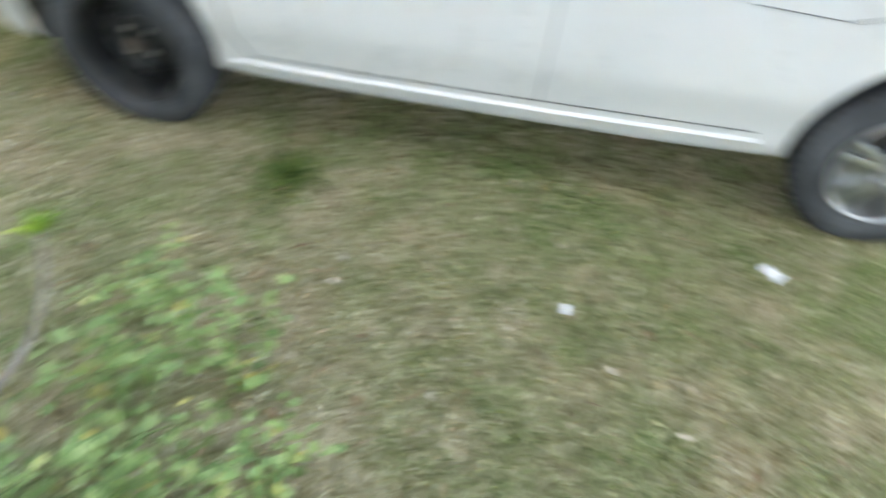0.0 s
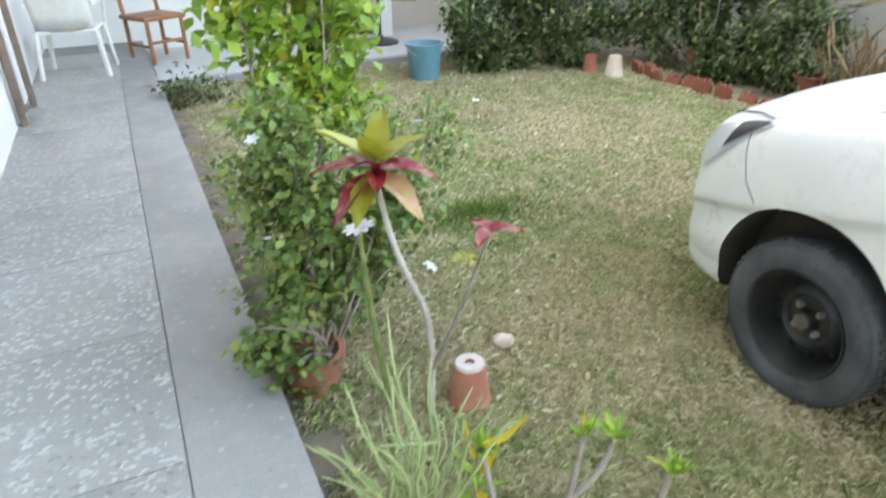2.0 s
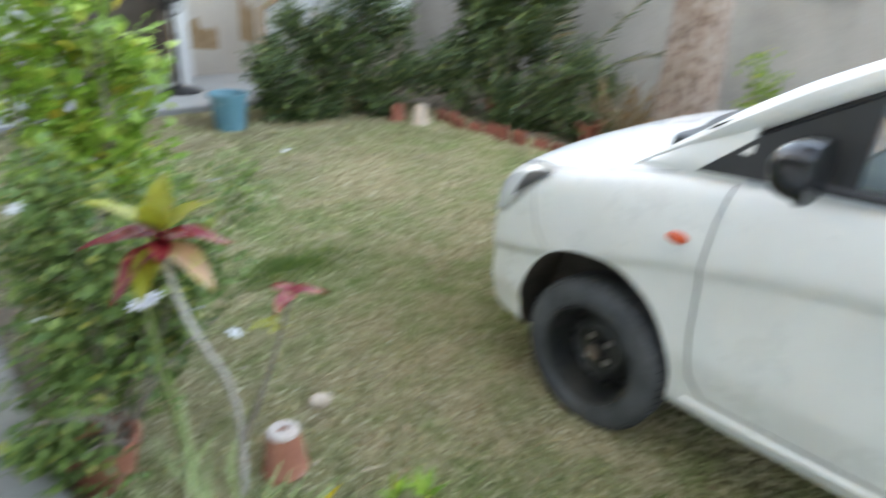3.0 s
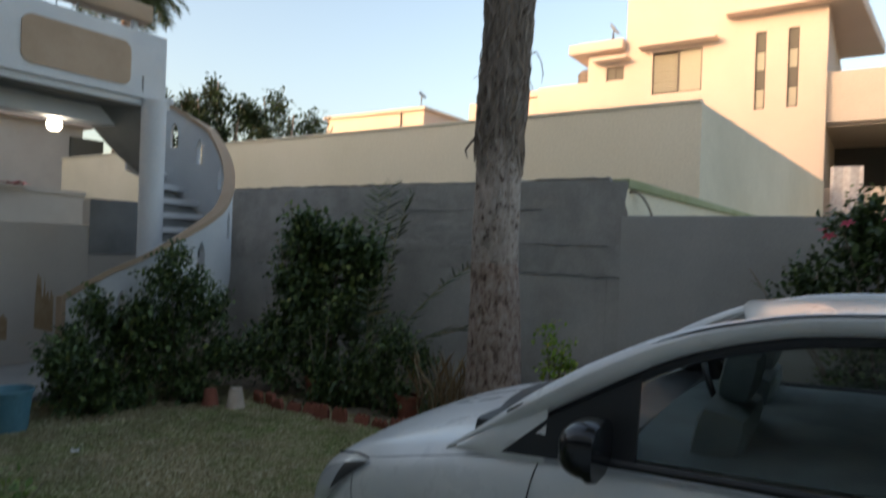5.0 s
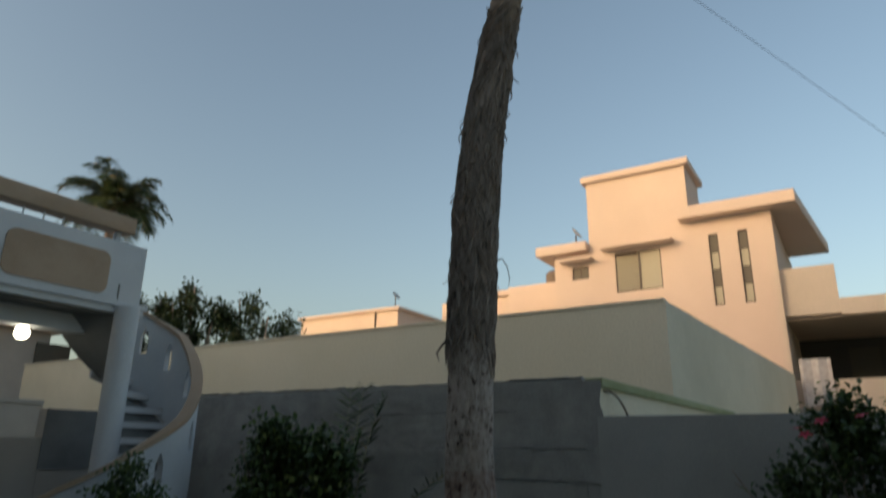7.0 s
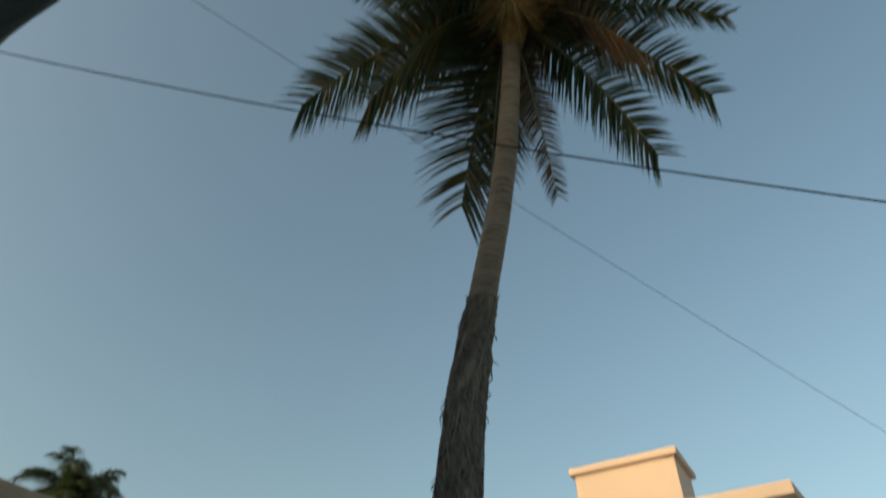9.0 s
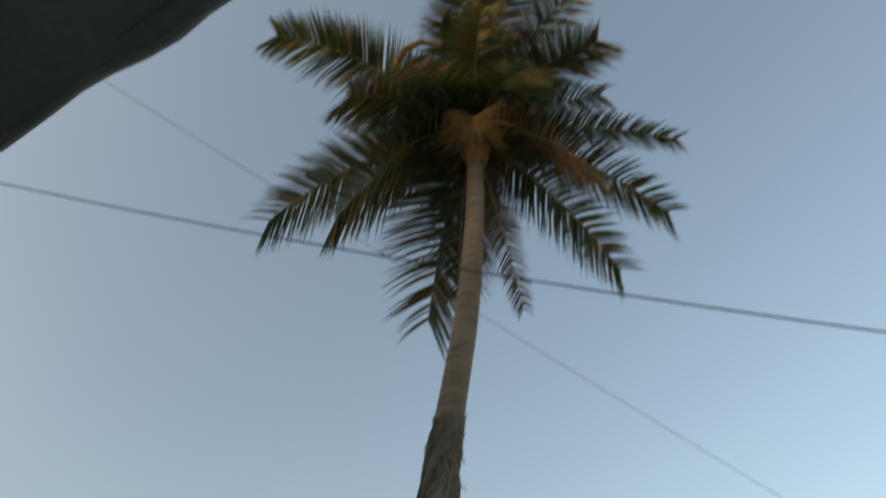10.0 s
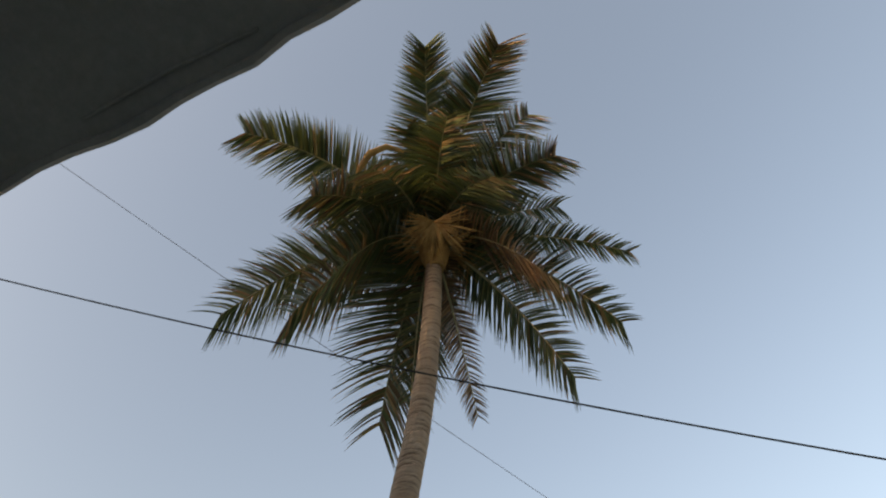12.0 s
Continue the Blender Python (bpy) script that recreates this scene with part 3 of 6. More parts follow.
# ---- boundary walls ----
wall_b = tagged(part("wall_back", boxes(((2.15, 8.5, 0), (4.4, 8.7, 1.8)), ((4.4, 8.5, 0), (6.7, 8.7, 2.15)), bevel=0.006), PINKISH, smooth=False), "faded pinkish back boundary wall with damp stains", "wall", kind="structure")
part("bare_patch", boxes(((4.39, 8.487, 1.42), (5.3, 8.5, 2.15))), CEMENT_DARK, wall_b, "bare grey cement patch")
rng = random.Random(11)
for x0, w, z0, h in ((2.75, 0.7, 0.5, 0.36), (3.75, 0.22, 0.55, 0.85)):
    bm = bmesh.new()
    n = 14
    pts = [(x0 + w * k / n, z0 + h * (0.35 + 0.65 * rng.random()) * math.sin(math.pi * (k + 0.6) / (n + 1.2)) ** 0.4) for k in range(n + 1)]
    vs = [bm.verts.new((x, 8.496, z)) for x, z in pts] + [bm.verts.new((x0 + w, 8.496, z0 - 0.12)), bm.verts.new((x0, 8.496, z0 - 0.05))]
    bm.faces.new(vs)
    part("damp_patch", bm, surface("damp brown plaster", (0.3, 0.19, 0.1), (0.42, 0.3, 0.19), 6, 0.9), wall_b, "brown damp patch of lost plaster")

wall_r = tagged(part("wall_right", boxes(((6.5, 2.24, 0), (6.7, 8.5, 2.44)), ((6.5, -14, 0), (6.7, 2.24, 2.06)), bevel=0.006), CEMENT, smooth=False), "grey cement rendered boundary wall with a step", "wall", kind="structure")
part("smooth_render", boxes(((6.488, -9, 0), (6.5, 2.1, 2.055))), CEMENT_NEW, wall_r, "smoother pale cement render")
vs, fs, NY, NZ = [], [], 150, 34
for j in range(NZ + 1):
    for i in range(NY + 1):
        y, z = 2.06 + 6.42 * i / NY, 1.42 + 1.0 * j / NZ
        if i == 0:
            y += 0.06 * noise.noise((3.0, z * 7, 1.0))
        if j == 0:
            z += 0.035 * noise.noise((y * 4, 2.0, 5.0))
        edge = min(1.0, 4.0 * min(i / NY, 1 - i / NY, j / NZ, 1.2 - j / NZ))
        step = 0.006 if z < 1.74 else 0.0
        vs.append((6.494 - edge * (0.006 + step + 0.011 * abs(noise.noise((y * 5, z * 9, 0))) + 0.005 * noise.noise((y * 22, z * 26, 4))), y, z))
for j in range(NZ):
    for i in range(NY):
        k = j * (NY + 1) + i
        fs.append((k, k + NY + 1, k + NY + 2, k + 1))
part("rough_render", (vs, fs), CEMENT_ROUGH, wall_r, "rough patched darker cement render")
rng = random.Random(5)
for y0, y1, z in ((2.24, 4.6, 1.74), (2.1, 3.9, 1.42), (3.0, 5.6, 2.12)):
    bm = bmesh.new()
    n = 30
    tube(bm, [(6.484, y0 + (y1 - y0) * k / n, z + rng.uniform(-0.012, 0.012)) for k in range(n + 1)], [0.008 * rng.random() + 0.002 for _ in range(n + 1)], 5)
    part("crack", bm, CEMENT_DARK, wall_r)
bm = bmesh.new()
n = 70
tube(bm, [(6.6, 2.26 + 6.2 * k / n, 2.435 + rng.uniform(-0.012, 0.012)) for k in range(n + 1)], [0.1 + rng.uniform(-0.008, 0.006) for _ in range(n + 1)], 8, 0.22)
part("coping", bm, CEMENT, wall_r)

side = tagged(part("wall_side", boxes(((0, -0.09, 0), (6.9, 0.09, 2.36)), bevel=0.005), BEIGE, smooth=False), "cream side wall with faded green coping", "wall", kind="structure")
side.matrix_world = pose(6.62, 2.2, 0, 0, 0, -2.2)
part("coping", boxes(((0, -0.13, 2.36), (6.9, 0.13, 2.46)), bevel=0.01), GREEN_TRIM, side, "faded green coping")
bm = bmesh.new()
tube(bm, bez((0.12, -0.1, 2.33), (0.34, -0.16, 2.36), (0.46, -0.22, 2.1), 8) + bez((0.5, -0.22, 2.07), (0.7, -0.22, 2.06), (0.95, -0.2, 2.09), 5), 0.012, 6)
part("cable", bm, IRON_BROWN, side)

# ---- neighbouring buildings ----
nb = thing("neighbour_building", "beige windowless neighbour building with plain parapet", "house", (0, 0, 0))
bm = bmesh.new()
loop = [(11.0, 2.34), (24.0, 1.4), (24.0, 22.9), (11.0, 22.9)]
lo = [bm.verts.new((x, y, 0)) for x, y in loop]
hi = [bm.verts.new((x, y, 4.18)) for x, y in loop]
bm.faces.new(lo[::-1]), bm.faces.new(hi)
for j in range(4):
    bm.faces.new((lo[j], lo[(j + 1) % 4], hi[(j + 1) % 4], hi[j]))
part("wall", bm, BEIGE, nb, smooth=False)
part("parapet_cap", boxes(((10.97, 2.36, 4.18), (11.25, 22.93, 4.23)), bevel=0.01), BEIGE, nb, smooth=False)

house = thing("villa", "cream two-storey villa lit by low sun with flat overhanging roofs", "house", (24.2, 0.19, -0.34))


def wall_with_holes(y0, y1, z0, z1, thick, holes):
    """A wall in the plane x = 0, cut into blocks round its openings."""
    bm = bmesh.new()
    ys = sorted({y0, y1, *[h[0] for h in holes], *[h[1] for h in holes]})
    zs = sorted({z0, z1, *[h[2] for h in holes], *[h[3] for h in holes]})
    inside = lambda y, z: any(h[0] < y < h[1] and h[2] < z < h[3] for h in holes)
    vert = {}

    def v(x, y, z):
        k = (round(x, 4), round(y, 4), round(z, 4))
        if k not in vert:
            vert[k] = bm.verts.new(k)
        return vert[k]
    solid = {(i, j): not inside((ys[i] + ys[i + 1]) / 2, (zs[j] + zs[j + 1]) / 2) for i in range(len(ys) - 1) for j in range(len(zs) - 1)}
    for (i, j), s in solid.items():
        if not s:
            continue
        a, b, c, d = ys[i], ys[i + 1], zs[j], zs[j + 1]
        bm.faces.new((v(0, a, c), v(0, a, d), v(0, b, d), v(0, b, c)))
        bm.faces.new((v(thick, a, c), v(thick, b, c), v(thick, b, d), v(thick, a, d)))
        for di, dj, q in ((-1, 0, ((a, c), (a, d))), (1, 0, ((b, c), (b, d))), (0, -1, ((a, c), (b, c))), (0, 1, ((a, d), (b, d)))):
            if not solid.get((i + di, j + dj), False):
                (p, r), (s2, t2) = q
                bm.faces.new((v(0, p, r), v(thick, p, r), v(thick, s2, t2), v(0, s2, t2)))
    return bm


WINS = [(5.12, 6.88, 7.92, 9.47), (3.06, 3.39, 7.06, 9.71), (2.07, 2.4, 7.06, 9.71), (7.95, 8.64, 8.62, 9.14), (2.2, 2.6, 4.7, 5.21)]
part("wall", wall_with_holes(1.25, 9.38, 0, 9.72, 0.3, WINS), SALMON, house, smooth=False)
part("upper_wall", boxes(((0, 1.25, 9.72), (0.3, 7.88, 10.31)), ((0, 3.98, 10.31), (2.5, 7.88, 12.62))), SALMON, house, smooth=False)
part("side_wall", boxes(((0.3, 1.25, 0), (8.5, 1.5, 10.31)), ((0.3, 9.1, 0), (8.5, 9.38, 9.72)), ((8.5, 1.25, 0), (8.7, 9.38, 10.3))), SALMON, house, smooth=False)
bm = bmesh.new()
lo = [bm.verts.new((x, y, 10.31)) for x, y in ((-0.55, 0.42), (7.0, -0.3), (7.0, 4.3), (-0.55, 4.3))]
hi = [bm.verts.new((v.co.x, v.co.y, 10.74)) for v in lo]
bm.faces.new(lo[::-1]), bm.faces.new(hi)
for q in range(4):
    bm.faces.new((lo[q], lo[(q + 1) % 4], hi[(q + 1) % 4], hi[q]))
part("roof", bm, SALMON, house, smooth=False)
part("low_roof", boxes(((-0.4, 7.9, 9.7), (8.6, 10.05, 10.08)), bevel=0.02), SALMON, house, smooth=False)
part("tower_cornice", boxes(((-0.18, 3.8, 12.62), (2.7, 8.05, 12.88)), bevel=0.02), SALMON, house, smooth=False)
part("flat_roof", boxes(((0.3, 4.3, 9.72), (8.5, 9.1, 9.9))), SALMON, house, smooth=False)
for h0, h1, z in ((4.58, 7.31, 9.6), (7.7, 9.03, 9.3)):
    part("window_hood", boxes(((-0.55, h0, z), (0, h1, z + 0.1)), bevel=0.01), SALMON, house, smooth=False)
for k, (a, b, c, d) in enumerate(WINS):
    w = part("window", boxes(((0.06, a, c), (0.1, a + 0.05, d)), ((0.06, b - 0.05, c), (0.1, b, d)), ((0.06, a + 0.05, c), (0.1, b - 0.05, c + 0.05)), ((0.06, a + 0.05, d - 0.05), (0.1, b - 0.05, d))), FRAME_DARK, house, smooth=False)
    if k == 0:
        m0 = 5.95
        part("mullion", boxes(((0.05, m0 - 0.04, c + 0.05), (0.11, m0 + 0.04, d - 0.05))), FRAME_DARK, w, smooth=False)
        part("pane", boxes(((0.08, a + 0.05, c + 0.05), (0.09, m0 - 0.04, d - 0.05))), PANE_PALE, w, smooth=False)
        for j in range(11):
            z = c + 0.09 + 0.125 * j
            bm = bmesh.new()
            add_box(bm, (-0.035, m0 + 0.04, -0.05), (0.0, b - 0.05, 0.05), 0, Matrix.Translation((0.09, 0, z + 0.03)) @ Matrix.Rotation(0.5, 4, "Y"))
            part("slat", bm, PANE_PALE, w, smooth=False)
    elif k < 3:
        for j in range(4):
            z0, z1 = c + 0.05 + (d - c - 0.1) * j / 4, c + 0.05 + (d - c - 0.1) * (j + 1) / 4
            part("pane", boxes(((0.08, a + 0.05, z0 + 0.015), (0.09, b - 0.05, z1 - 0.015))), PANE_PALE if j in (0, 2) else PANE, w, smooth=False)
            part("bar", boxes(((0.065, a + 0.05, z1 - 0.015), (0.1, b - 0.05, z1 + 0.015))), FRAME_DARK, w, smooth=False)
    else:
        part("pane", boxes(((0.08, a + 0.05, c + 0.05), (0.09, b - 0.05, d - 0.05))), PANE, w, smooth=False)
        part("bar", boxes(((0.06, (a + b) / 2 - 0.02, c + 0.05), (0.1, (a + b) / 2 + 0.02, d - 0.05))), FRAME_DARK, w, smooth=False)
# balcony and recess beside the villa; the recess's shade is in its colour
part("balcony_wall", boxes(((0.25, -0.38, 6.5), (0.45, 1.25, 8.15)), ((0.45, -0.38, 6.5), (4.5, -0.2, 8.15)), ((0.25, -9, 6.42), (0.5, -0.38, 6.98)), bevel=0.01), SALMON, house, smooth=False)
part("balcony_floor", boxes(((0.5, -9, 6.4), (6, 1.25, 6.55))), SALMON, house, smooth=False)
part("recess", boxes(((5.5, -9, 0), (5.7, 1.25, 6.4))), RECESS_SHADE, house, "recess wall with shade in its colour", smooth=False)
part("lower_parapet", boxes(((0.1, -9, 0), (0.3, 1.24, 4.35)), bevel=0.01), SALMON, house, smooth=False)
for y in (-0.9, -3.2):
    part("recess_window", boxes(((5.45, y - 0.5, 4.6), (5.5, y + 0.5, 6.0))), PANE, house, smooth=False)
cloth = thing("hanging_cloth", "pale printed cloth hung over the balcony parapet", "cloth", (24.25, 0.79, 4.02))
vs, fs = grid_sheet(-0.45, -0.75, 0.45, 0.75, 10, 10, lambda x, y: 0)
vs = [(-0.1 + 0.05 * math.sin(x * 14) , x, y - 0.1) for x, y, _ in vs]
part("fabric", (vs, fs), CLOTH_PALE, cloth)

far = thing("far_house", "pale pink flat-roofed house beyond the walls", "house", (0, 0, 0))
part("wall", boxes(((34, 24.5, 0), (39, 33, 10.45))), SALMON, far, smooth=False)
part("roof", boxes(((33.8, 24.3, 10.45), (39.2, 33.2, 10.65)), bevel=0.02), SALMON, far, smooth=False)
bm = bmesh.new()
tube(bm, [(33.95, 26.3, 8.4), (33.95, 26.3, 10.5)], 0.05, 6)
part("pipe", bm, FRAME_DARK, far)
far2 = thing("far_house", "low cream house block beside the villa", "house", (0, 0, 0))
part("wall", boxes(((30, 13.0, 0), (37, 18.6, 9.45))), SALMON, far2, smooth=False)
part("low_wall", boxes(((26.9, 9.4, 0), (30, 13, 9.05))), SALMON, far2, smooth=False)
part("roof", boxes(((29.8, 12.4, 9.45), (37.2, 15.4, 9.75)), bevel=0.02), SALMON, far2, smooth=False)
part("door", boxes(((29.95, 13.6, 8.4), (30, 14.3, 9.4))), DARK_WOOD, far2, smooth=False)
tank = thing("water_tank", "small brown rooftop water tank", "tank", (27.5, 10.9, 0))
bm = bmesh.new()
lathe(bm, [(0.38, 9.05), (0.4, 9.1), (0.42, 9.55), (0.3, 9.7), (0, 9.72)], 16)
part("drum", bm, IRON_BROWN, tank)
for loc in ((34.5, 25.1, 10.65), (25.3, 9.0, 9.74)):
    dish = thing("antenna", "small dark rooftop satellite dish", "antenna", loc)
    bm = bmesh.new()
    tube(bm, [(0, 0, 0), (0, 0, 0.8)], 0.035, 6)
    part("mast", bm, FRAME_DARK, dish)
    bm = bmesh.new()
    lathe(bm, [(0.02, 0.0), (0.2, 0.03), (0.33, 0.1)], 16, (0, 0, 0.85), Matrix.Rotation(0.9, 4, "X"))
    part("reflector", bm, NUT_GREY, dish)

left = thing("far_house", "cream house behind the back wall with dark opening", "house", (0, 0, 0))
part("wall", boxes(((2.0, 26.5, 0), (13.5, 34, 5.9))), PINKISH, left, smooth=False)
part("roof", boxes(((1.8, 26.1, 5.9), (13.8, 34, 6.15)), bevel=0.02), SALMON, left, smooth=False)
part("window", boxes(((13.0, 26.4, 4.6), (14.3, 26.5, 5.5))), PANE, left, smooth=False)
low = tagged(part("wall_lane", boxes(((-1, 17.5, 0), (9.0, 17.7, 2.7)), ((-1, 17.45, 2.7), (9.0, 17.75, 2.8))), PINKISH, smooth=False), "pinkish lane wall beyond the garden", "wall", kind="structure")
rng = random.Random(8)
for x in (6.1, 6.7, 7.2):
    c = thing("laundry", "crumpled red and pink laundry on a wall", "laundry", (x, 17.45, 2.8), group="laundry on the wall")
    vs, fs = grid_sheet(-0.35, -0.25, 0.35, 0.25, 12, 8, lambda a, b: 0.18 * abs(noise.noise((a * 5 + x, b * 5, x))) + 0.04)
    part("fabric", (vs, fs), CLOTH_RED if x != 6.7 else CLOTH_PALE, c)


# ---- car ----
from mathutils.bvhtree import BVHTree
car = thing("car", "white five-door hatchback with black steel front wheel, parked on grass", "car", (2.385, 1.10, 0.0), 1.4)
# y, half width, bottom, shoulder height, top edge height, top centre height, half width of the top
ST = [(0.735, 0.34, 0.27, 0.58, 0.655, 0.67, 0.30), (0.70, 0.55, 0.22, 0.62, 0.72, 0.745, 0.50), (0.62, 0.67, 0.2, 0.69, 0.79, 0.83, 0.59), (0.47, 0.745, 0.21, 0.78, 0.88, 0.93, 0.645),
      (0.25, 0.788, 0.22, 0.86, 0.955, 1.01, 0.675), (0.0, 0.80, 0.24, 0.92, 1.01, 1.065, 0.69), (-0.2, 0.80, 0.25, 0.96, 1.045, 1.09, 0.705), (-0.42, 0.80, 0.22, 0.99, 1.065, 1.09, 0.72),
      (-0.8, 0.80, 0.22, 1.01, 1.08, 1.085, 0.735), (-1.4, 0.80, 0.22, 1.025, 1.10, 1.105, 0.74), (-2.0, 0.80, 0.22, 1.04, 1.12, 1.125, 0.735), (-2.5, 0.79, 0.27, 1.05, 1.14, 1.145, 0.72), (-2.78, 0.745, 0.3, 1.03, 1.14, 1.145, 0.67), (-2.87, 0.62, 0.36, 1.0, 1.12, 1.125, 0.56)]


def section(s):
    y, w, zb, zs, ze, zc, wt = s
    h = zs - zb
    f = min(0.87, max(0.6, 0.655 - 0.18 * y))      # the crease climbs towards the door handles
    half = [(0, zb), (w * 0.5, zb), (w * 0.9, zb), (w * 0.962, zb + 0.025), (w * 0.968, zb + 0.11), (w * 0.972, zb + 0.2 * h), (w * 0.994, zb + 0.3 * h), (w * 0.984, zb + 0.42 * h), (w * 0.98, zb + (f - 0.055) * h), (w * 0.984, zb + (f - 0.03) * h), (w * 1.003, zb + f * h), (w * 1.003, zb + (f + 0.06) * h), (w * 0.982, zs - 0.01), (wt + 0.6 * (w - wt), zs + 0.45 * (ze - zs)), (wt, ze), (wt * 0.93, ze + 0.35 * (zc - ze)), (wt * 0.5, zc), (0, zc)]
    return [(x, y, z) for x, z in half] + [(-x, y, z) for x, z in half[-2:0:-1]]


bm = bmesh.new()
rings = [[bm.verts.new(p) for p in section(s)] for s in ST]
for a, b in zip(rings, rings[1:]):
    for k in range(len(a)):
        bm.faces.new((a[k], a[(k + 1) % len(a)], b[(k + 1) % len(a)], b[k]))
bm.faces.new(rings[0]), bm.faces.new(rings[-1][::-1])
body = part("body", bm, PAINT, car)
body.data.materials.append(LINER)
cut = bmesh.new()
for yc, rr in ((0.035, 0.34), (-2.44, 0.33)):
    for sx in (-1, 1):
        lathe(cut, [(rr, 0.0), (rr, 0.45)], 48, (sx * 1.0 if sx > 0 else -1.0, yc, 0.333 if yc > -1 else 0.315), Matrix.Rotation(radians(-90 if sx > 0 else 90), 4, "Y"))
bmesh.ops.recalc_face_normals(cut, faces=cut.faces)
cm = bpy.data.meshes.new("arch_shape")
cut.to_mesh(cm), cut.free()
cm.materials.append(LINER)
cutter = bpy.data.objects.new("arch_shape", cm)
scene.collection.objects.link(cutter)
cutter.parent = car
mod = body.modifiers.new("round", "SUBSURF")
mod.levels = mod.render_levels = 2
mod = body.modifiers.new("arches", "BOOLEAN")
mod.operation, mod.object, mod.solver, mod.material_mode = "DIFFERENCE", cutter, "EXACT", "TRANSFER"
bpy.context.view_layer.update()
dg = bpy.context.evaluated_depsgraph_get()
shaped = bpy.data.meshes.new_from_object(body.evaluated_get(dg))
body.modifiers.clear()
body.data = shaped
shaped.polygons.foreach_set("use_smooth", [True] * len(shaped.polygons))
shaped.set_sharp_from_angle(angle=radians(40))
bpy.data.objects.remove(cutter)
tree_bm = bmesh.new()
tree_bm.from_mesh(shaped)
skin = BVHTree.FromBMesh(tree_bm)
tree_bm.free()


def on_skin(y, z, out=0.0, way=(1, 0, 0), side=-1):
    """The point of the bodywork met from outside along way, lifted by out."""
    w = Vector(way).normalized()
    p = Vector((side * 0.8, y, z))
    hit, nrm, _, _ = skin.ray_cast(p - w * 2.0, w)
    if hit is None:
        return p
    if nrm.dot(w) > 0:
        nrm = -nrm
    return hit + nrm * out


def seam(name, yz, r, material, out=0.001, n=6, label=""):
    pts = []
    for (y0, z0), (y1, z1) in zip(yz, yz[1:]):
        pts += [on_skin(y0 + (y1 - y0) * k / n, z0 + (z1 - z0) * k / n, out) for k in range(n)]
    pts.append(on_skin(*yz[-1], out))
    bm = bmesh.new()
    tube(bm, pts, r, 5)
    return part(name, bm, material, body, label)


seam("door_gap", [(-0.37, 1.03), (-0.352, 0.92), (-0.338, 0.75), (-0.345, 0.55), (-0.37, 0.4), (-0.42, 0.335)], 0.0024, UNDER)
seam("door_gap", [(-1.36, 1.08), (-1.36, 0.7), (-1.35, 0.34)], 0.003, CEMENT_NEW)
seam("door_gap", [(-2.3, 1.1), (-2.29, 0.85), (-2.24, 0.745), (-2.1, 0.712), (-1.85, 0.725)], 0.0013, UNDER)
seam("sill_gap", [(-0.42, 0.335), (-1.2, 0.335), (-2.0, 0.345)], 0.0019, UNDER)
seam("bumper_gap", [(0.36, 0.86), (0.345, 0.78), (0.31, 0.69), (0.25, 0.63)], 0.0014, UNDER)
seam("bonnet_gap", [(0.3, 0.905), (0.1, 0.955), (-0.1, 1.0), (-0.28, 1.04)], 0.0012, NUT_GREY)
seam("sill_moulding", [(-0.36, 0.305), (-0.7, 0.3), (-1.4, 0.3), (-2.02, 0.31)], 0.012, PAINT, 0.0, label="raised white sill moulding")


def patch(name, outline, material, out, way, n=10, label="", parent=None):
    """A skin-hugging patch between a lower and an upper line of (y, z) points."""
    lo, up = outline
    bm = bmesh.new()
    cols = []
    for i in range(n + 1):
        t = i / n * (len(lo) - 1)
        k = min(int(t), len(lo) - 2)
        a = Vector(lo[k]).lerp(Vector(lo[k + 1]), t - k)
        b = Vector(up[k]).lerp(Vector(up[k + 1]), t - k)
        cols.append([bm.verts.new(on_skin(*a.lerp(b, j / 5), out, way)) for j in range(6)])
    for c, d in zip(cols, cols[1:]):
        for j in range(5):
            bm.faces.new((c[j], d[j], d[j + 1], c[j + 1]))
    return part(name, bm, material, parent or body, label)


SIDE = (1, -0.35, -0.08)
head = patch("headlight", ([(0.655, 0.655), (0.58, 0.675), (0.48, 0.75), (0.38, 0.84), (0.3, 0.893)], [(0.655, 0.775), (0.58, 0.822), (0.48, 0.862), (0.38, 0.889), (0.3, 0.9)]), LENS, 0.008, SIDE, 16, "clear swept-back headlight")
patch("lamp_housing", ([(0.49, 0.765), (0.42, 0.815), (0.32, 0.89)], [(0.455, 0.86), (0.41, 0.875), (0.32, 0.896)]), DARK_PLASTIC, 0.012, SIDE, 8, "dark inner lamp housing", head)
seam("lamp_gap", [(0.3, 0.9), (0.38, 0.894), (0.48, 0.868), (0.58, 0.828), (0.655, 0.78)], 0.003, UNDER, 0.006)
bm = bmesh.new()
c = on_skin(-0.25, 0.84, 0.0)
lathe(bm, [(0.0, 0.014), (0.6, 0.012), (1.0, 0.0), (0.9, -0.01)], 20, c, Matrix.Rotation(radians(-90), 4, "Y") @ Matrix.Diagonal((0.02, 0.036, 1, 1)))
part("indicator", bm, AMBER, body, "orange oval side indicator")
for y in (-1.22, -2.18):
    bm = bmesh.new()
    p = on_skin(y, 0.935, 0.0)
    tube(bm, [p + Vector((0.01, 0.1, 0)), p + Vector((-0.03, 0.085, 0)), p + Vector((-0.036, 0, 0)), p + Vector((-0.03, -0.085, 0)), p + Vector((0.01, -0.1, 0))], [0.012, 0.014, 0.015, 0.014, 0.012], 8)
    part("door_handle", bm, DARK_PLASTIC, body, "black door handle")

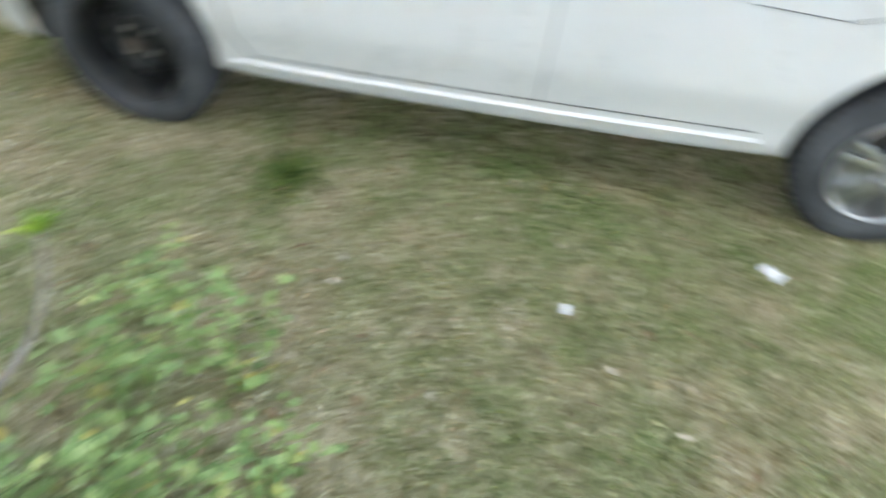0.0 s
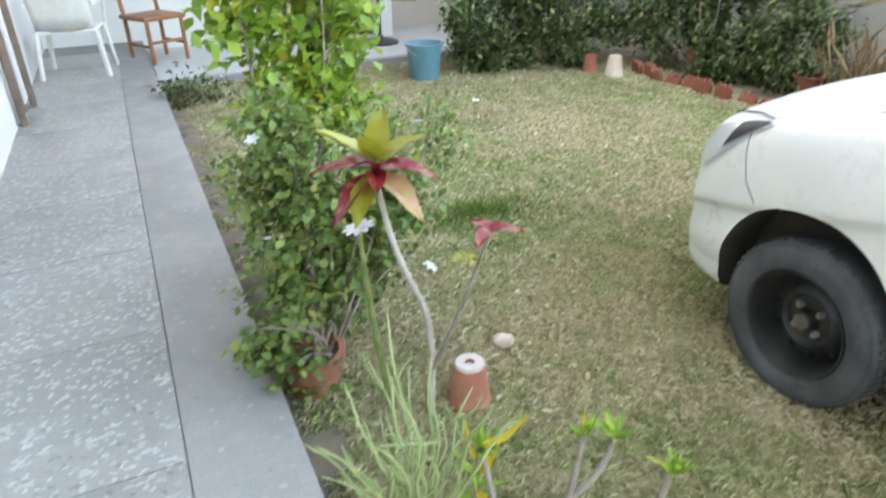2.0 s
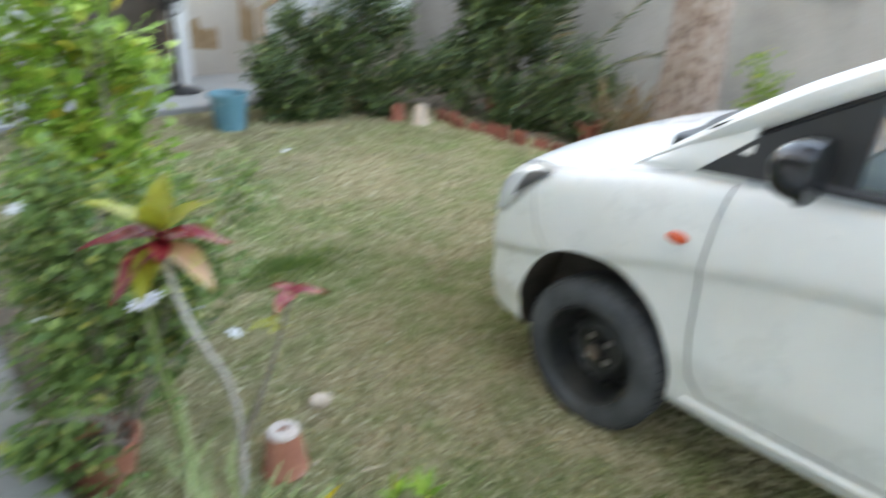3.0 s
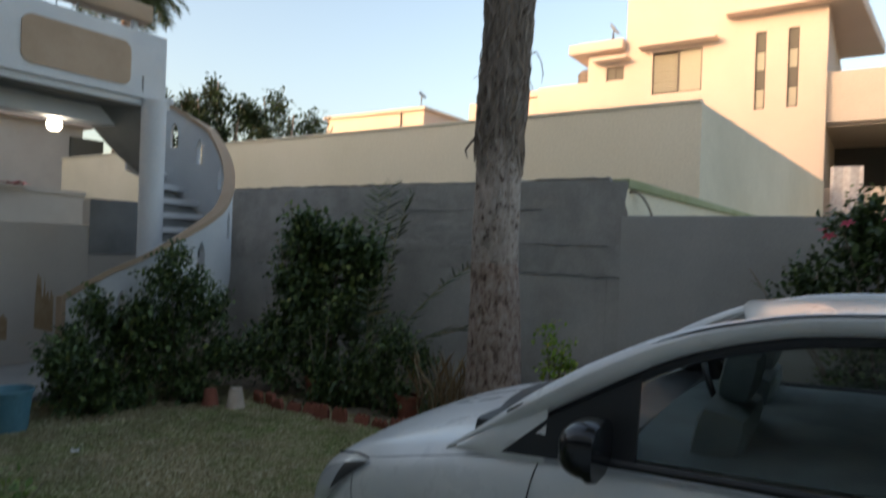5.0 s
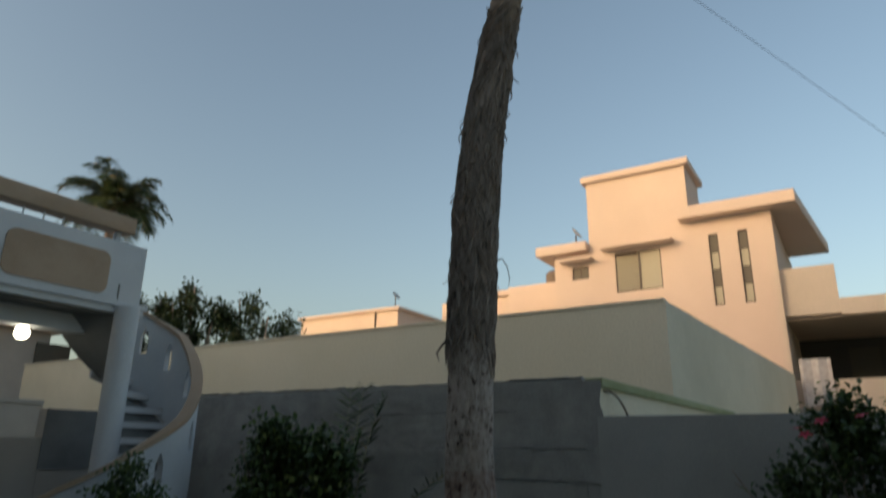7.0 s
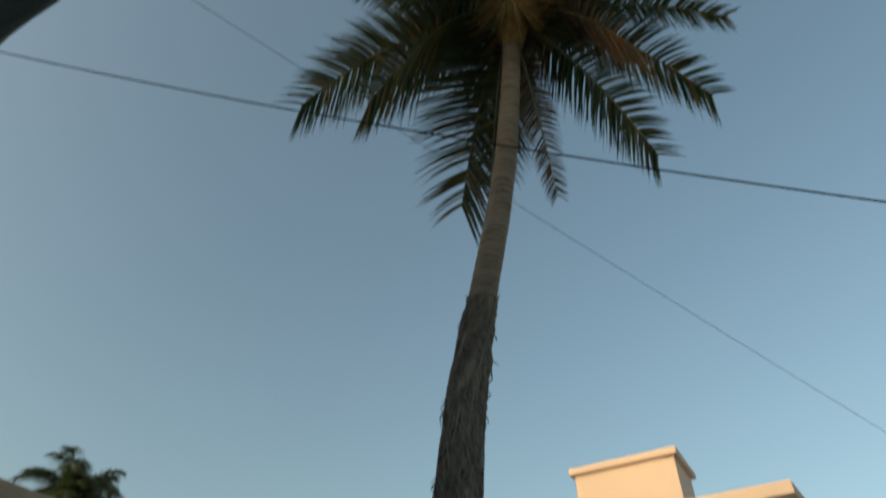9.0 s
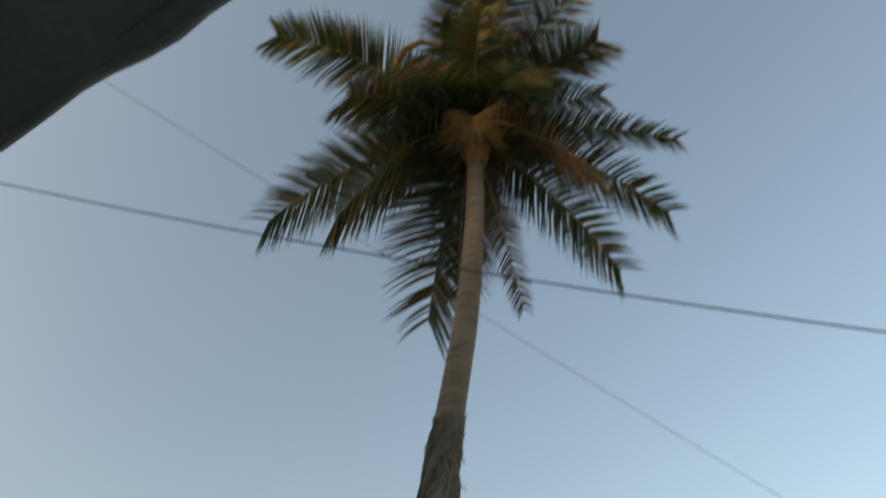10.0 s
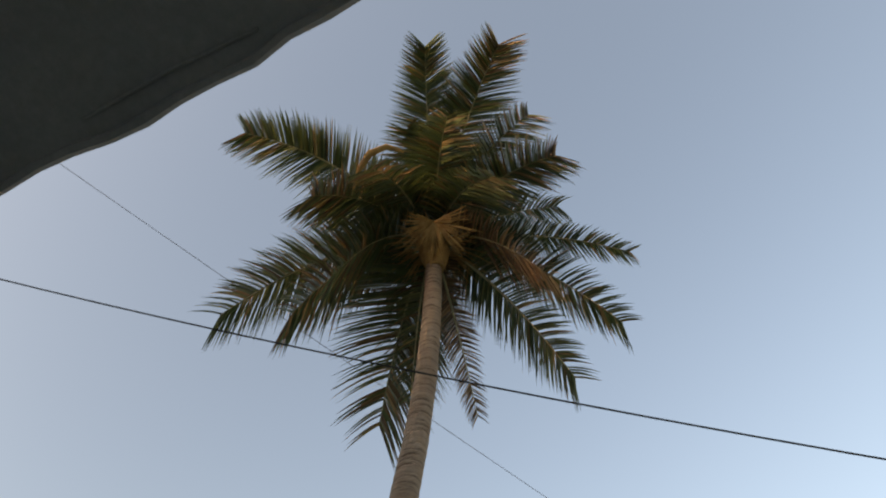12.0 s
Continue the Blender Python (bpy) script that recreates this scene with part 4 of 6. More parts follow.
# upper body: pillars, roof, glass
BELT = [(-0.22, -0.735, 1.052), (-0.36, -0.742, 1.065), (-0.8, -0.748, 1.085), (-1.38, -0.752, 1.105), (-2.0, -0.748, 1.125), (-2.55, -0.72, 1.15)]
RAIL = [(-0.02, -0.70, 1.0), (-0.22, -0.697, 1.118), (-0.42, -0.688, 1.243), (-0.56, -0.672, 1.326), (-0.73, -0.645, 1.412), (-0.9, -0.615, 1.466), (-1.1, -0.592, 1.502), (-1.45, -0.578, 1.52), (-1.9, -0.578, 1.515), (-2.4, -0.60, 1.455), (-2.66, -0.65, 1.3), (-2.74, -0.69, 1.14)]


def at_y(line, y):
    line = sorted(line)
    for a, b in zip(line, line[1:]):
        if a[0] <= y <= b[0]:
            t = (y - a[0]) / (b[0] - a[0])
            return Vector((a[1] + (b[1] - a[1]) * t, y, a[2] + (b[2] - a[2]) * t))
    e = line[0] if y < line[0][0] else line[-1]
    return Vector((e[1], y, e[2]))


def smooth_line(line, n):
    P = [Vector((x, y, z)) for y, x, z in line]
    out = []
    for k in range(len(P) - 1):
        p0, p1, p2, p3 = P[max(k - 1, 0)], P[k], P[k + 1], P[min(k + 2, len(P) - 1)]
        for j in range(n):
            t = j / n
            out.append(0.5 * ((2 * p1) + (p2 - p0) * t + (2 * p0 - 5 * p1 + 4 * p2 - p3) * t * t + (3 * p1 - p0 - 3 * p2 + p3) * t ** 3))
    return out + [P[-1]]


RAIL_S = [(p.y, p.x, p.z) for p in smooth_line(RAIL, 6)]
for sx in (1, -1):
    mir = Matrix.Diagonal((sx, 1, 1, 1))
    bm = bmesh.new()
    tube(bm, [mir @ Vector((x, y, z)) for y, x, z in RAIL_S], [min(1.0, 0.12 - 2.6 * y) * 0.044 + 0.012 * max(0.0, 1 - abs(y + 0.5) / 0.42) for y, x, z in RAIL_S], 12, 0.75)
    part("roof_rail", bm, PAINT, body)
    bm = bmesh.new()
    tube(bm, [mir @ Vector((x - 0.036, y, z + 0.028)) for y, x, z in RAIL_S[7:-6]], 0.003, 5)
    part("rail_gap", bm, UNDER, body)
    bm = bmesh.new()
    tube(bm, [mir @ Vector((x - 0.012, y - 0.03, z - 0.038)) for y, x, z in RAIL_S[10:-10]], 0.016, 6)
    part("window_seal", bm, DARK_PLASTIC, body)
    bm = bmesh.new()
    tube(bm, [mir @ Vector((x - 0.01, y, z + 0.004)) for y, x, z in [(-0.56, -0.746, 1.075)] + BELT[2:]], 0.014, 6)
    part("belt_seal", bm, DARK_PLASTIC, body)
    bm = bmesh.new()
    cols = []
    for k in range(25):
        y = -0.45 - 2.1 * k / 24
        a, b = at_y(BELT, y), at_y(RAIL_S, y)
        b = b - Vector((0, 0, 0.03))
        cols.append([bm.verts.new(mir @ (a.lerp(b, j / 5) + Vector((-0.012 * math.sin(math.pi * j / 5), 0, 0)))) for j in range(6)])
    for c, d in zip(cols, cols[1:]):
        for j in range(5):
            bm.faces.new((c[j], d[j], d[j + 1], c[j + 1]))
    g = part("side_glass", bm, CAR_GLASS, body, "tinted side window")
    g.visible_shadow = False
    for y0, y1 in ((-1.30, -1.44), (-2.32, -2.62)):
        bm = bmesh.new()
        q = []
        for y in (y0, y1):
            for dx in (0.0, 0.03):
                a, b = at_y(BELT, y), at_y(RAIL_S, y)
                q.append((a + Vector((dx - 0.018, 0, 0)), b + Vector((dx - 0.018, 0, 0))))
        vv = [[bm.verts.new(mir @ p) for p in pr] for pr in q]
        for i, j in ((0, 1), (1, 3), (3, 2), (2, 0)):
            bm.faces.new((vv[i][0], vv[j][0], vv[j][1], vv[i][1]))
        part("pillar", bm, DARK_PLASTIC if y0 > -2 else PAINT, body)
    bm = bmesh.new()
    cols = []
    for k in range(11):
        y = -0.08 - 0.031 * k
        a, b = at_y(BELT, y) + Vector((-0.006, 0, -0.03)), at_y(RAIL_S, y) + Vector((-0.03, 0, 0.0))
        cols.append([bm.verts.new(mir @ (a.lerp(b, j / 4) + Vector((-0.008 * math.sin(math.pi * j / 4), 0, 0)))) for j in range(5)])
    for c, d in zip(cols, cols[1:]):
        for j in range(4):
            bm.faces.new((c[j], d[j], d[j + 1], c[j + 1]))
    part("pillar_foot", bm, PAINT, body)
    bm = bmesh.new()
    tri = [(-0.25, 1.046), (-0.66, 1.075), (-0.66, 1.325), (-0.4, 1.175)]
    a = [bm.verts.new(mir @ Vector((-0.757 + max(0, z - 1.08) * 0.22, y, z))) for y, z in tri]
    b = [bm.verts.new(mir @ Vector((-0.735 if z < 1.1 else -0.7, y, z))) for y, z in tri]
    bm.faces.new(a), bm.faces.new(b[::-1])
    for j in range(4):
        bm.faces.new((a[j], a[(j + 1) % 4], b[(j + 1) % 4], b[j]))
    part("mirror_base", bm, DARK_PLASTIC, body, "black triangular mirror base")
    bm = bmesh.new()
    bmesh.ops.create_uvsphere(bm, u_segments=32, v_segments=20, radius=1)
    for v in bm.verts:
        x, y, z = v.co
        y = max(y, -0.35)
        s = lambda q, e: math.copysign(abs(q) ** e, q)
        v.co = mir @ Vector((-0.88 + 0.095 * s(x, 0.75), -0.58 + 0.085 * y, 1.15 + (0.075 if z > 0 else 0.068 + 0.012 * (y < 0)) * s(z, 0.75) + 0.012 * x))
    mirror = part("wing_mirror", bm, GLOSS_BLACK, body, "glossy black wing mirror")
    bm = bmesh.new()
    tube(bm, [mir @ Vector((-0.75, -0.56, 1.115)), mir @ Vector((-0.83, -0.57, 1.12))], [0.03, 0.024], 8)
    part("mirror_arm", bm, DARK_PLASTIC, mirror)
# windscreen, rear window, roof panel
def across(front, back, n, m, crown):
    """A sheet between two cross lines; each line gives the middle's y, the edge's y, half width, edge z and middle z."""
    bm = bmesh.new()
    rows = []
    for j in range(m + 1):
        t = j / m
        q = [a + (b - a) * t for a, b in zip(front, back)]
        row = []
        for i in range(n + 1):
            u = -1 + 2 * i / n
            row.append(bm.verts.new((u * q[2], q[0] + (q[1] - q[0]) * u * u, q[4] + (q[3] - q[4]) * u * u + crown * math.sin(math.pi * t) * (1 - u * u * 0.3))))
        rows.append(row)
    for a, b in zip(rows, rows[1:]):
        for i in range(n):
            bm.faces.new((a[i], a[i + 1], b[i + 1], b[i]))
    return bm


ws = part("windscreen", across((-0.16, -0.24, 0.63, 1.06, 1.08), (-0.86, -0.94, 0.58, 1.45, 1.492), 14, 8, 0.004), CAR_GLASS, body, "tinted windscreen")
ws.visible_shadow = False
rp = part("roof_panel", across((-0.84, -0.94, 0.585, 1.458, 1.503), (-2.55, -2.5, 0.6, 1.44, 1.49), 18, 22, 0.045), PAINT, body)
sol = rp.modifiers.new("thick", "SOLIDIFY")
sol.thickness, sol.offset = 0.025, 0.0
rg = part("rear_glass", across((-2.54, -2.5, 0.6, 1.435, 1.495), (-2.8, -2.76, 0.68, 1.13, 1.14), 10, 4, 0.02), CAR_GLASS, body)
rg.visible_shadow = False
part("cowl", across((0.0, -0.12, 0.58, 1.066, 1.088), (-0.18, -0.25, 0.62, 1.07, 1.094), 12, 2, 0.004), DARK_PLASTIC, body, "black cowl below the windscreen")
bm = bmesh.new()
tube(bm, [(-0.5, -0.14, 1.09), (-0.25, -0.14, 1.105), (0.05, -0.12, 1.112)], 0.008, 6)
tube(bm, [(0.1, -0.1, 1.108), (0.35, -0.14, 1.105), (0.55, -0.2, 1.095)], 0.008, 6)
part("wiper", bm, DARK_PLASTIC, body)
# cabin
part("cabin_lining", across((-0.3, -0.3, 0.7, 1.072, 1.1), (-2.65, -2.65, 0.68, 1.152, 1.16), 8, 4, 0.012), SEAT, body)
bm = bmesh.new()
add_box(bm, (-0.68, -0.6, 1.0), (0.68, -0.1, 1.12), 0.04)
part("dashboard", bm, DARK_PLASTIC, body)
for x in (-0.35, 0.35):
    for y in (-0.8, -2.0):
        bm = bmesh.new()
        add_box(bm, (-0.23, -0.07, 0), (0.23, 0.07, 0.28), 0.05, Matrix.Translation((x, y, 0.96 if y > -1.5 else 0.98)) @ Matrix.Rotation(radians(12), 4, "X"))
        st = part("seat", bm, SEAT, body, "grey covered car seat")
        bm = bmesh.new()
        add_box(bm, (-0.12, -0.05, 0.28), (0.12, 0.05, 0.44), 0.04, Matrix.Translation((x, y, 0.96 if y > -1.5 else 0.98)) @ Matrix.Rotation(radians(12), 4, "X"))
        part("headrest", bm, SEAT, st)
bm = bmesh.new()
mat_sw = Matrix.Translation((0.35, -0.72, 1.1)) @ Matrix.Rotation(radians(65), 4, "X")
tube(bm, [mat_sw @ Vector((0.18 * math.cos(a), 0.18 * math.sin(a), 0)) for a in (2 * math.pi * k / 20 for k in range(21))], 0.014, 6)
part("steering_wheel", bm, DARK_PLASTIC, body)


def wheel(y, side, rim_mat, steel, rz=0.0):
    w = part("wheel", boxes(((-0.02, -0.02, -0.02), (0.02, 0.02, 0.02))), STEEL_BLACK, car, "black steel wheel" if steel else "silver alloy wheel")
    w.matrix_local = Matrix.Translation((side * 0.715, y, 0.288)) @ Matrix.Rotation(radians(rz), 4, "Z")
    ax = Matrix.Rotation(radians(90 * side), 4, "Y")
    bm = bmesh.new()
    lathe(bm, [(0.195, -0.08), (0.215, -0.085), (0.262, -0.082), (0.279, -0.07), (0.287, -0.04), (0.288, 0.0), (0.287, 0.04), (0.281, 0.062), (0.268, 0.078), (0.248, 0.087), (0.225, 0.088), (0.2, 0.084), (0.188, 0.076), (0.182, 0.06)], 72, (0, 0, 0), ax, False)
    tyre = part("tyre", bm, RUBBER, w, "dusty black tyre")
    for rr in (0.272, 0.205):
        bm = bmesh.new()
        tube(bm, [ax @ Vector((rr * math.cos(a), rr * math.sin(a), 0.0765 if rr > 0.25 else 0.085)) for a in (2 * math.pi * k / 60 for k in range(61))], 0.0025, 5)
        part("tyre_rib", bm, RUBBER, tyre)
    for k in range(56):
        a = 2 * math.pi * k / 56
        bm = bmesh.new()
        add_box(bm, (0.2835, -0.0085, 0.018), (0.2905, 0.0085, 0.062), 0.0, ax @ Matrix.Rotation(a, 4, "Z"))
        part("tread_block", bm, RUBBER, tyre, smooth=False)
    bm = bmesh.new()
    if steel:
        lathe(bm, [(0.189, 0.078), (0.186, 0.084), (0.18, 0.08), (0.176, 0.062), (0.168, 0.03), (0.162, -0.01), (0.152, -0.03), (0.13, -0.018), (0.112, 0.004), (0.095, 0.012), (0.086, 0.006), (0.078, -0.006), (0.04, -0.006), (0.034, 0.004), (0.031, 0.03), (0.0, 0.034)], 56, (0, 0, 0), ax, False)
        part("rim", bm, rim_mat, w)
        for k in range(10):
            a = 2 * math.pi * (k + 0.5) / 10
            bm = bmesh.new()
            lathe(bm, [(0.0, 0.0), (0.014, 0.0), (0.014, 0.004), (0, 0.004)], 12, ax @ (Matrix.Rotation(a, 4, "Z") @ Vector((0.128, 0, -0.015))), ax)
            part("vent_hole", bm, UNDER, w)
        bm = bmesh.new()
        lathe(bm, [(0.03, 0.03), (0.028, 0.04), (0.0, 0.042)], 20, (0, 0, 0), ax)
        part("hub_cap", bm, HUB, w, "dusty brown hub")
    else:
        lathe(bm, [(0.189, 0.078), (0.184, 0.086), (0.176, 0.08), (0.17, 0.03), (0.165, -0.03), (0.0, -0.035)], 56, (0, 0, 0), ax, False)
        part("rim", bm, rim_mat, w)
        for k in range(5):
            for d in (-0.16, 0.16):
                a = 2 * math.pi * k / 5 + d
                bm = bmesh.new()
                add_box(bm, (0.03, -0.014, 0.045), (0.176, 0.014, 0.068), 0.004, ax @ Matrix.Rotation(a, 4, "Z"))
                part("spoke", bm, rim_mat, w)
        bm = bmesh.new()
        lathe(bm, [(0.05, 0.03), (0.048, 0.07), (0.0, 0.076)], 20, (0, 0, 0), ax)
        part("hub_cap", bm, NUT_GREY, w)
    for k in range(4):
        a = 2 * math.pi * (k + 0.5) / 4
        bm = bmesh.new()
        lathe(bm, [(0.012, 0.0), (0.012, 0.018), (0.008, 0.024), (0, 0.025)], 6, ax @ (Matrix.Rotation(a, 4, "Z") @ Vector((0.055, 0, -0.006 if steel else 0.06))), ax)
        part("wheel_nut", bm, NUT_GREY, w)
    return w


wheel(0.0, -1, STEEL_BLACK, True, -3.0)
wheel(-2.44, -1, ALLOY, False)
wheel(0.0, 1, STEEL_BLACK, True, -3.0)
wheel(-2.44, 1, ALLOY, False)
part("underbody", boxes(((-0.5, -2.6, 0.19), (0.5, 0.35, 0.3))), UNDER, car, smooth=False)


# ---- loose things ----
def pot(name, label, loc, r_top, r_bot, h, material, upside_down=False, rim=0.02, soil=True, cap=None):
    t = thing(name, label, "pot", loc)
    bm = bmesh.new()
    w = 0.012
    if upside_down:
        lathe(bm, [(r_top - w, 0.0), (r_top, 0.0), (r_top, rim), (r_top - 0.006, rim + 0.006), (r_bot + 0.004, h - 0.008), (r_bot - 0.004, h), (0.016, h), (0.014, h - 0.02), (0.0, h - 0.02)], 32)
        part("pot_body", bm, material, t)
        if cap:
            bm = bmesh.new()
            lathe(bm, [(r_bot + 0.0065, h - 0.03), (r_bot + 0.003, h - 0.006), (r_bot - 0.002, h + 0.003), (0.017, h + 0.003), (0.016, h - 0.01)], 32)
            part("base_ring", bm, cap, t, "whitened base")
    else:
        lathe(bm, [(r_bot, 0.0), (r_bot + 0.3 * (r_top - r_bot), 0.3 * h), (r_top - 0.006, h - rim - 0.01), (r_top + 0.008, h - rim), (r_top + 0.01, h), (r_top - w, h), (r_top - w - 0.004, h - 0.04)], 32)
        part("pot_body", bm, material, t)
        if soil:
            bm = bmesh.new()
            lathe(bm, [(r_top - w + 0.002, h - 0.05), (r_top * 0.5, h - 0.03), (0, h - 0.028)], 24)
            part("soil", bm, SOIL, t)
    return t


p = pot("flower_pot", "upturned terracotta pot with whitened base on the grass", (0.61, 1.52, 0.0), 0.077, 0.05, 0.168, TERRACOTTA, True, cap=LIME)
pot("flower_pot", "red clay pot holding a pencil succulent at the terrace edge", (0.185, 0.96, 0.0), 0.094, 0.066, 0.18, CLAY_RED)
pot("flower_pot", "terracotta pot under a leafy jasmine at the terrace edge", (0.14, 1.83, 0.0), 0.115, 0.085, 0.17, TERRACOTTA)
pot("flower_pot", "small red clay pot upturned at the bed edge", (4.0, 5.38, 0.0), 0.09, 0.055, 0.18, CLAY_RED, True)
pot("flower_pot", "pale cream clay pot upturned at the bed edge", (4.1, 5.12, 0.0), 0.095, 0.058, 0.21, CLAY_PALE, True)
for x, y in ((4.85, 4.75), (4.85, 3.55)):
    pot("flower_pot", "red clay pot standing in the planting bed", (x, y, 0.02), 0.13, 0.09, 0.24, CLAY_RED)

bucket = thing("bucket", "faded teal plastic bucket on the grass", "bucket", (2.4, 5.9, 0.0))
bm = bmesh.new()
lathe(bm, [(0.135, 0.0), (0.14, 0.02), (0.17, 0.325), (0.182, 0.327), (0.185, 0.358), (0.176, 0.36), (0.163, 0.325), (0.13, 0.03), (0.0, 0.03)], 36)
part("shell", bm, BLUE_PLASTIC, bucket)
bm = bmesh.new()
tube(bm, [(0.185 * math.cos(a), -0.14 * math.sin(a), 0.335 - 0.1 * math.sin(a)) for a in (math.pi * k / 14 for k in range(15))], 0.005, 6)
part("handle", bm, NUT_GREY, bucket)

# scalloped clay edging along the bed
rng = random.Random(21)
pts = [(4.42, 5.2), (4.36, 4.7), (4.38, 4.1), (4.5, 3.5), (4.7, 3.0), (4.85, 2.4)]
edging = thing("bed_edging", "row of pointed red clay edging pieces", "edging", (0, 0, 0))
bm = bmesh.new()
prof = [(-0.075, 0.0), (0.075, 0.0), (0.075, 0.1), (0.05, 0.15), (0.02, 0.115), (0.0, 0.15), (-0.025, 0.115), (-0.05, 0.15), (-0.075, 0.1)]
a = [bm.verts.new((x, -0.02, z)) for x, z in prof]
b = [bm.verts.new((x, 0.02, z)) for x, z in prof]
bm.faces.new(a), bm.faces.new(b[::-1])
for j in range(len(prof)):
    bm.faces.new((a[j], b[j], b[(j + 1) % len(prof)], a[(j + 1) % len(prof)]))
piece = part("edging_piece", bm, CLAY_RED, edging, smooth=False)
first = True
for (x0, y0), (x1, y1) in zip(pts, pts[1:]):
    d = math.hypot(x1 - x0, y1 - y0)
    n = int(d / 0.155)
    for k in range(n):
        t = (k + 0.5) / n
        o = piece if first else new("edging_piece", piece.data)
        first = False
        o.parent = edging
        o.matrix_local = pose(x0 + (x1 - x0) * t + rng.uniform(-0.02, 0.02), y0 + (y1 - y0) * t, rng.uniform(-0.05, 0.0), rng.uniform(-20, 20), rng.uniform(-8, 8), math.degrees(math.atan2(y1 - y0, x1 - x0)) + rng.uniform(-9, 9))

# pedestal fan
fan = thing("pedestal_fan", "black pedestal fan standing on the paving", "fan", (2.56, 7.55, 0.075))
bm = bmesh.new()
lathe(bm, [(0.22, 0.0), (0.22, 0.02), (0.19, 0.035), (0.05, 0.06), (0.03, 0.1)], 32)
part("base", bm, DARK_PLASTIC, fan)
bm = bmesh.new()
lathe(bm, [(0.022, 0.08), (0.022, 0.6), (0.026, 0.6), (0.026, 0.64), (0.016, 0.65), (0.016, 0.97)], 16)
part("pole", bm, DARK_PLASTIC, fan)
hd = Matrix.Translation((0, 0, 1.04)) @ Matrix.Rotation(radians(-65), 4, "Z") @ Matrix.Rotation(radians(90), 4, "X")
bm = bmesh.new()
lathe(bm, [(0.0, -0.2), (0.05, -0.19), (0.075, -0.12), (0.075, -0.03), (0.04, 0.0), (0, 0)], 20, m=hd)
part("motor", bm, DARK_PLASTIC, fan)
for rr, z in ((0.22, 0.02), (0.22, 0.06), (0.14, 0.0), (0.14, 0.09), (0.06, 0.1)):
    bm = bmesh.new()
    tube(bm, [hd @ Vector((rr * math.cos(a), rr * math.sin(a), z)) for a in (2 * math.pi * k / 32 for k in range(33))], 0.004, 5)
    part("cage_ring", bm, DARK_PLASTIC, fan)
for k in range(28):
    a = 2 * math.pi * k / 28
    c, s = math.cos(a), math.sin(a)
    bm = bmesh.new()
    tube(bm, [hd @ Vector((r * c, r * s, z)) for r, z in ((0.04, 0.1), (0.16, 0.088), (0.22, 0.05), (0.2, 0.01), (0.05, -0.02))], 0.002, 4)
    part("cage_wire", bm, DARK_PLASTIC, fan)
for k in range(3):
    bm = bmesh.new()
    q = []
    for i in range(7):
        r = 0.035 + 0.155 * i / 6
        wdt = 0.05 + 0.08 * math.sin(math.pi * (i + 1) / 8)
        for sgn in (-1, 1):
            a = 2.094 * k + sgn * wdt / max(r, 0.09) * 0.6
            q.append(bm.verts.new(hd @ Vector((r * math.cos(a), r * math.sin(a), 0.04 + sgn * 0.018))))
    for i in range(6):
        bm.faces.new((q[2 * i], q[2 * i + 1], q[2 * i + 3], q[2 * i + 2]))
    part("blade", bm, DARK_PLASTIC, fan)

# chairs on the terrace
chair = thing("wooden_chair", "varnished brown wooden chair at the end of the terrace", "chair", (0.12, 7.82, 0.075), 28)
for x, y, h in ((-0.2, 0.2, 0.92), (0.2, 0.2, 0.92), (-0.2, -0.2, 0.44), (0.2, -0.2, 0.44)):
    bm = bmesh.new()
    tube(bm, [(x, y, 0.0), (x, y, 0.44), (x, y + (0.08 if h > 0.5 else 0), h)], 0.022, 8)
    part("leg", bm, WOOD, chair)
part("seat", boxes(((-0.24, -0.24, 0.43), (0.24, 0.24, 0.475)), bevel=0.012), WOOD, chair)
for z in (0.66, 0.84):
    part("back_slat", boxes(((-0.2, 0.235 + 0.1 * (z - 0.6), z), (0.2, 0.26 + 0.1 * (z - 0.6), z + 0.09)), bevel=0.006), WOOD, chair)
for lo, hi in (((-0.2, -0.21, 0.2), (0.2, -0.19, 0.23)), ((-0.21, -0.2, 0.16), (-0.19, 0.2, 0.19)), ((0.19, -0.2, 0.16), (0.21, 0.2, 0.19))):
    part("stretcher", boxes((lo, hi), bevel=0.004), WOOD, chair)

wchair = thing("plastic_chair", "white moulded plastic armchair on the terrace", "chair", (-0.64, 7.3, 0.12), 172)
bm = bmesh.new()
add_box(bm, (-0.25, -0.24, 0.4), (0.25, 0.24, 0.43), 0.012)
part("seat", bm, WHITE_PLASTIC, wchair)
bm = bmesh.new()
cols = []
for i in range(9):
    u = -1 + i / 4
    cols.append([bm.verts.new((0.25 * u, 0.25 + 0.16 * t - 0.05 * u * u, 0.42 + 0.44 * t - 0.05 * u * u * t)) for t in (0, 0.33, 0.66, 1)])
for c, d in zip(cols, cols[1:]):
    for j in range(3):
        bm.faces.new((c[j], d[j], d[j + 1], c[j + 1]))
bk = part("backrest", bm, WHITE_PLASTIC, wchair)
bk.modifiers.new("thick", "SOLIDIFY").thickness = 0.012
for sx in (-1, 1):
    bm = bmesh.new()
    tube(bm, [(sx * 0.27, -0.25, 0.41), (sx * 0.29, -0.25, 0.6), (sx * 0.3, -0.2, 0.66), (sx * 0.3, 0.1, 0.67), (sx * 0.27, 0.28, 0.66)], 0.026, 8, 0.6)
    part("armrest", bm, WHITE_PLASTIC, wchair)
    for y in (-0.25, 0.25):
        bm = bmesh.new()
        tube(bm, [(sx * 0.25, y * 0.92, 0.42), (sx * 0.29, y * 1.1, 0.0)], [0.034, 0.026], 8, 0.7)
        part("leg", bm, WHITE_PLASTIC, wchair)

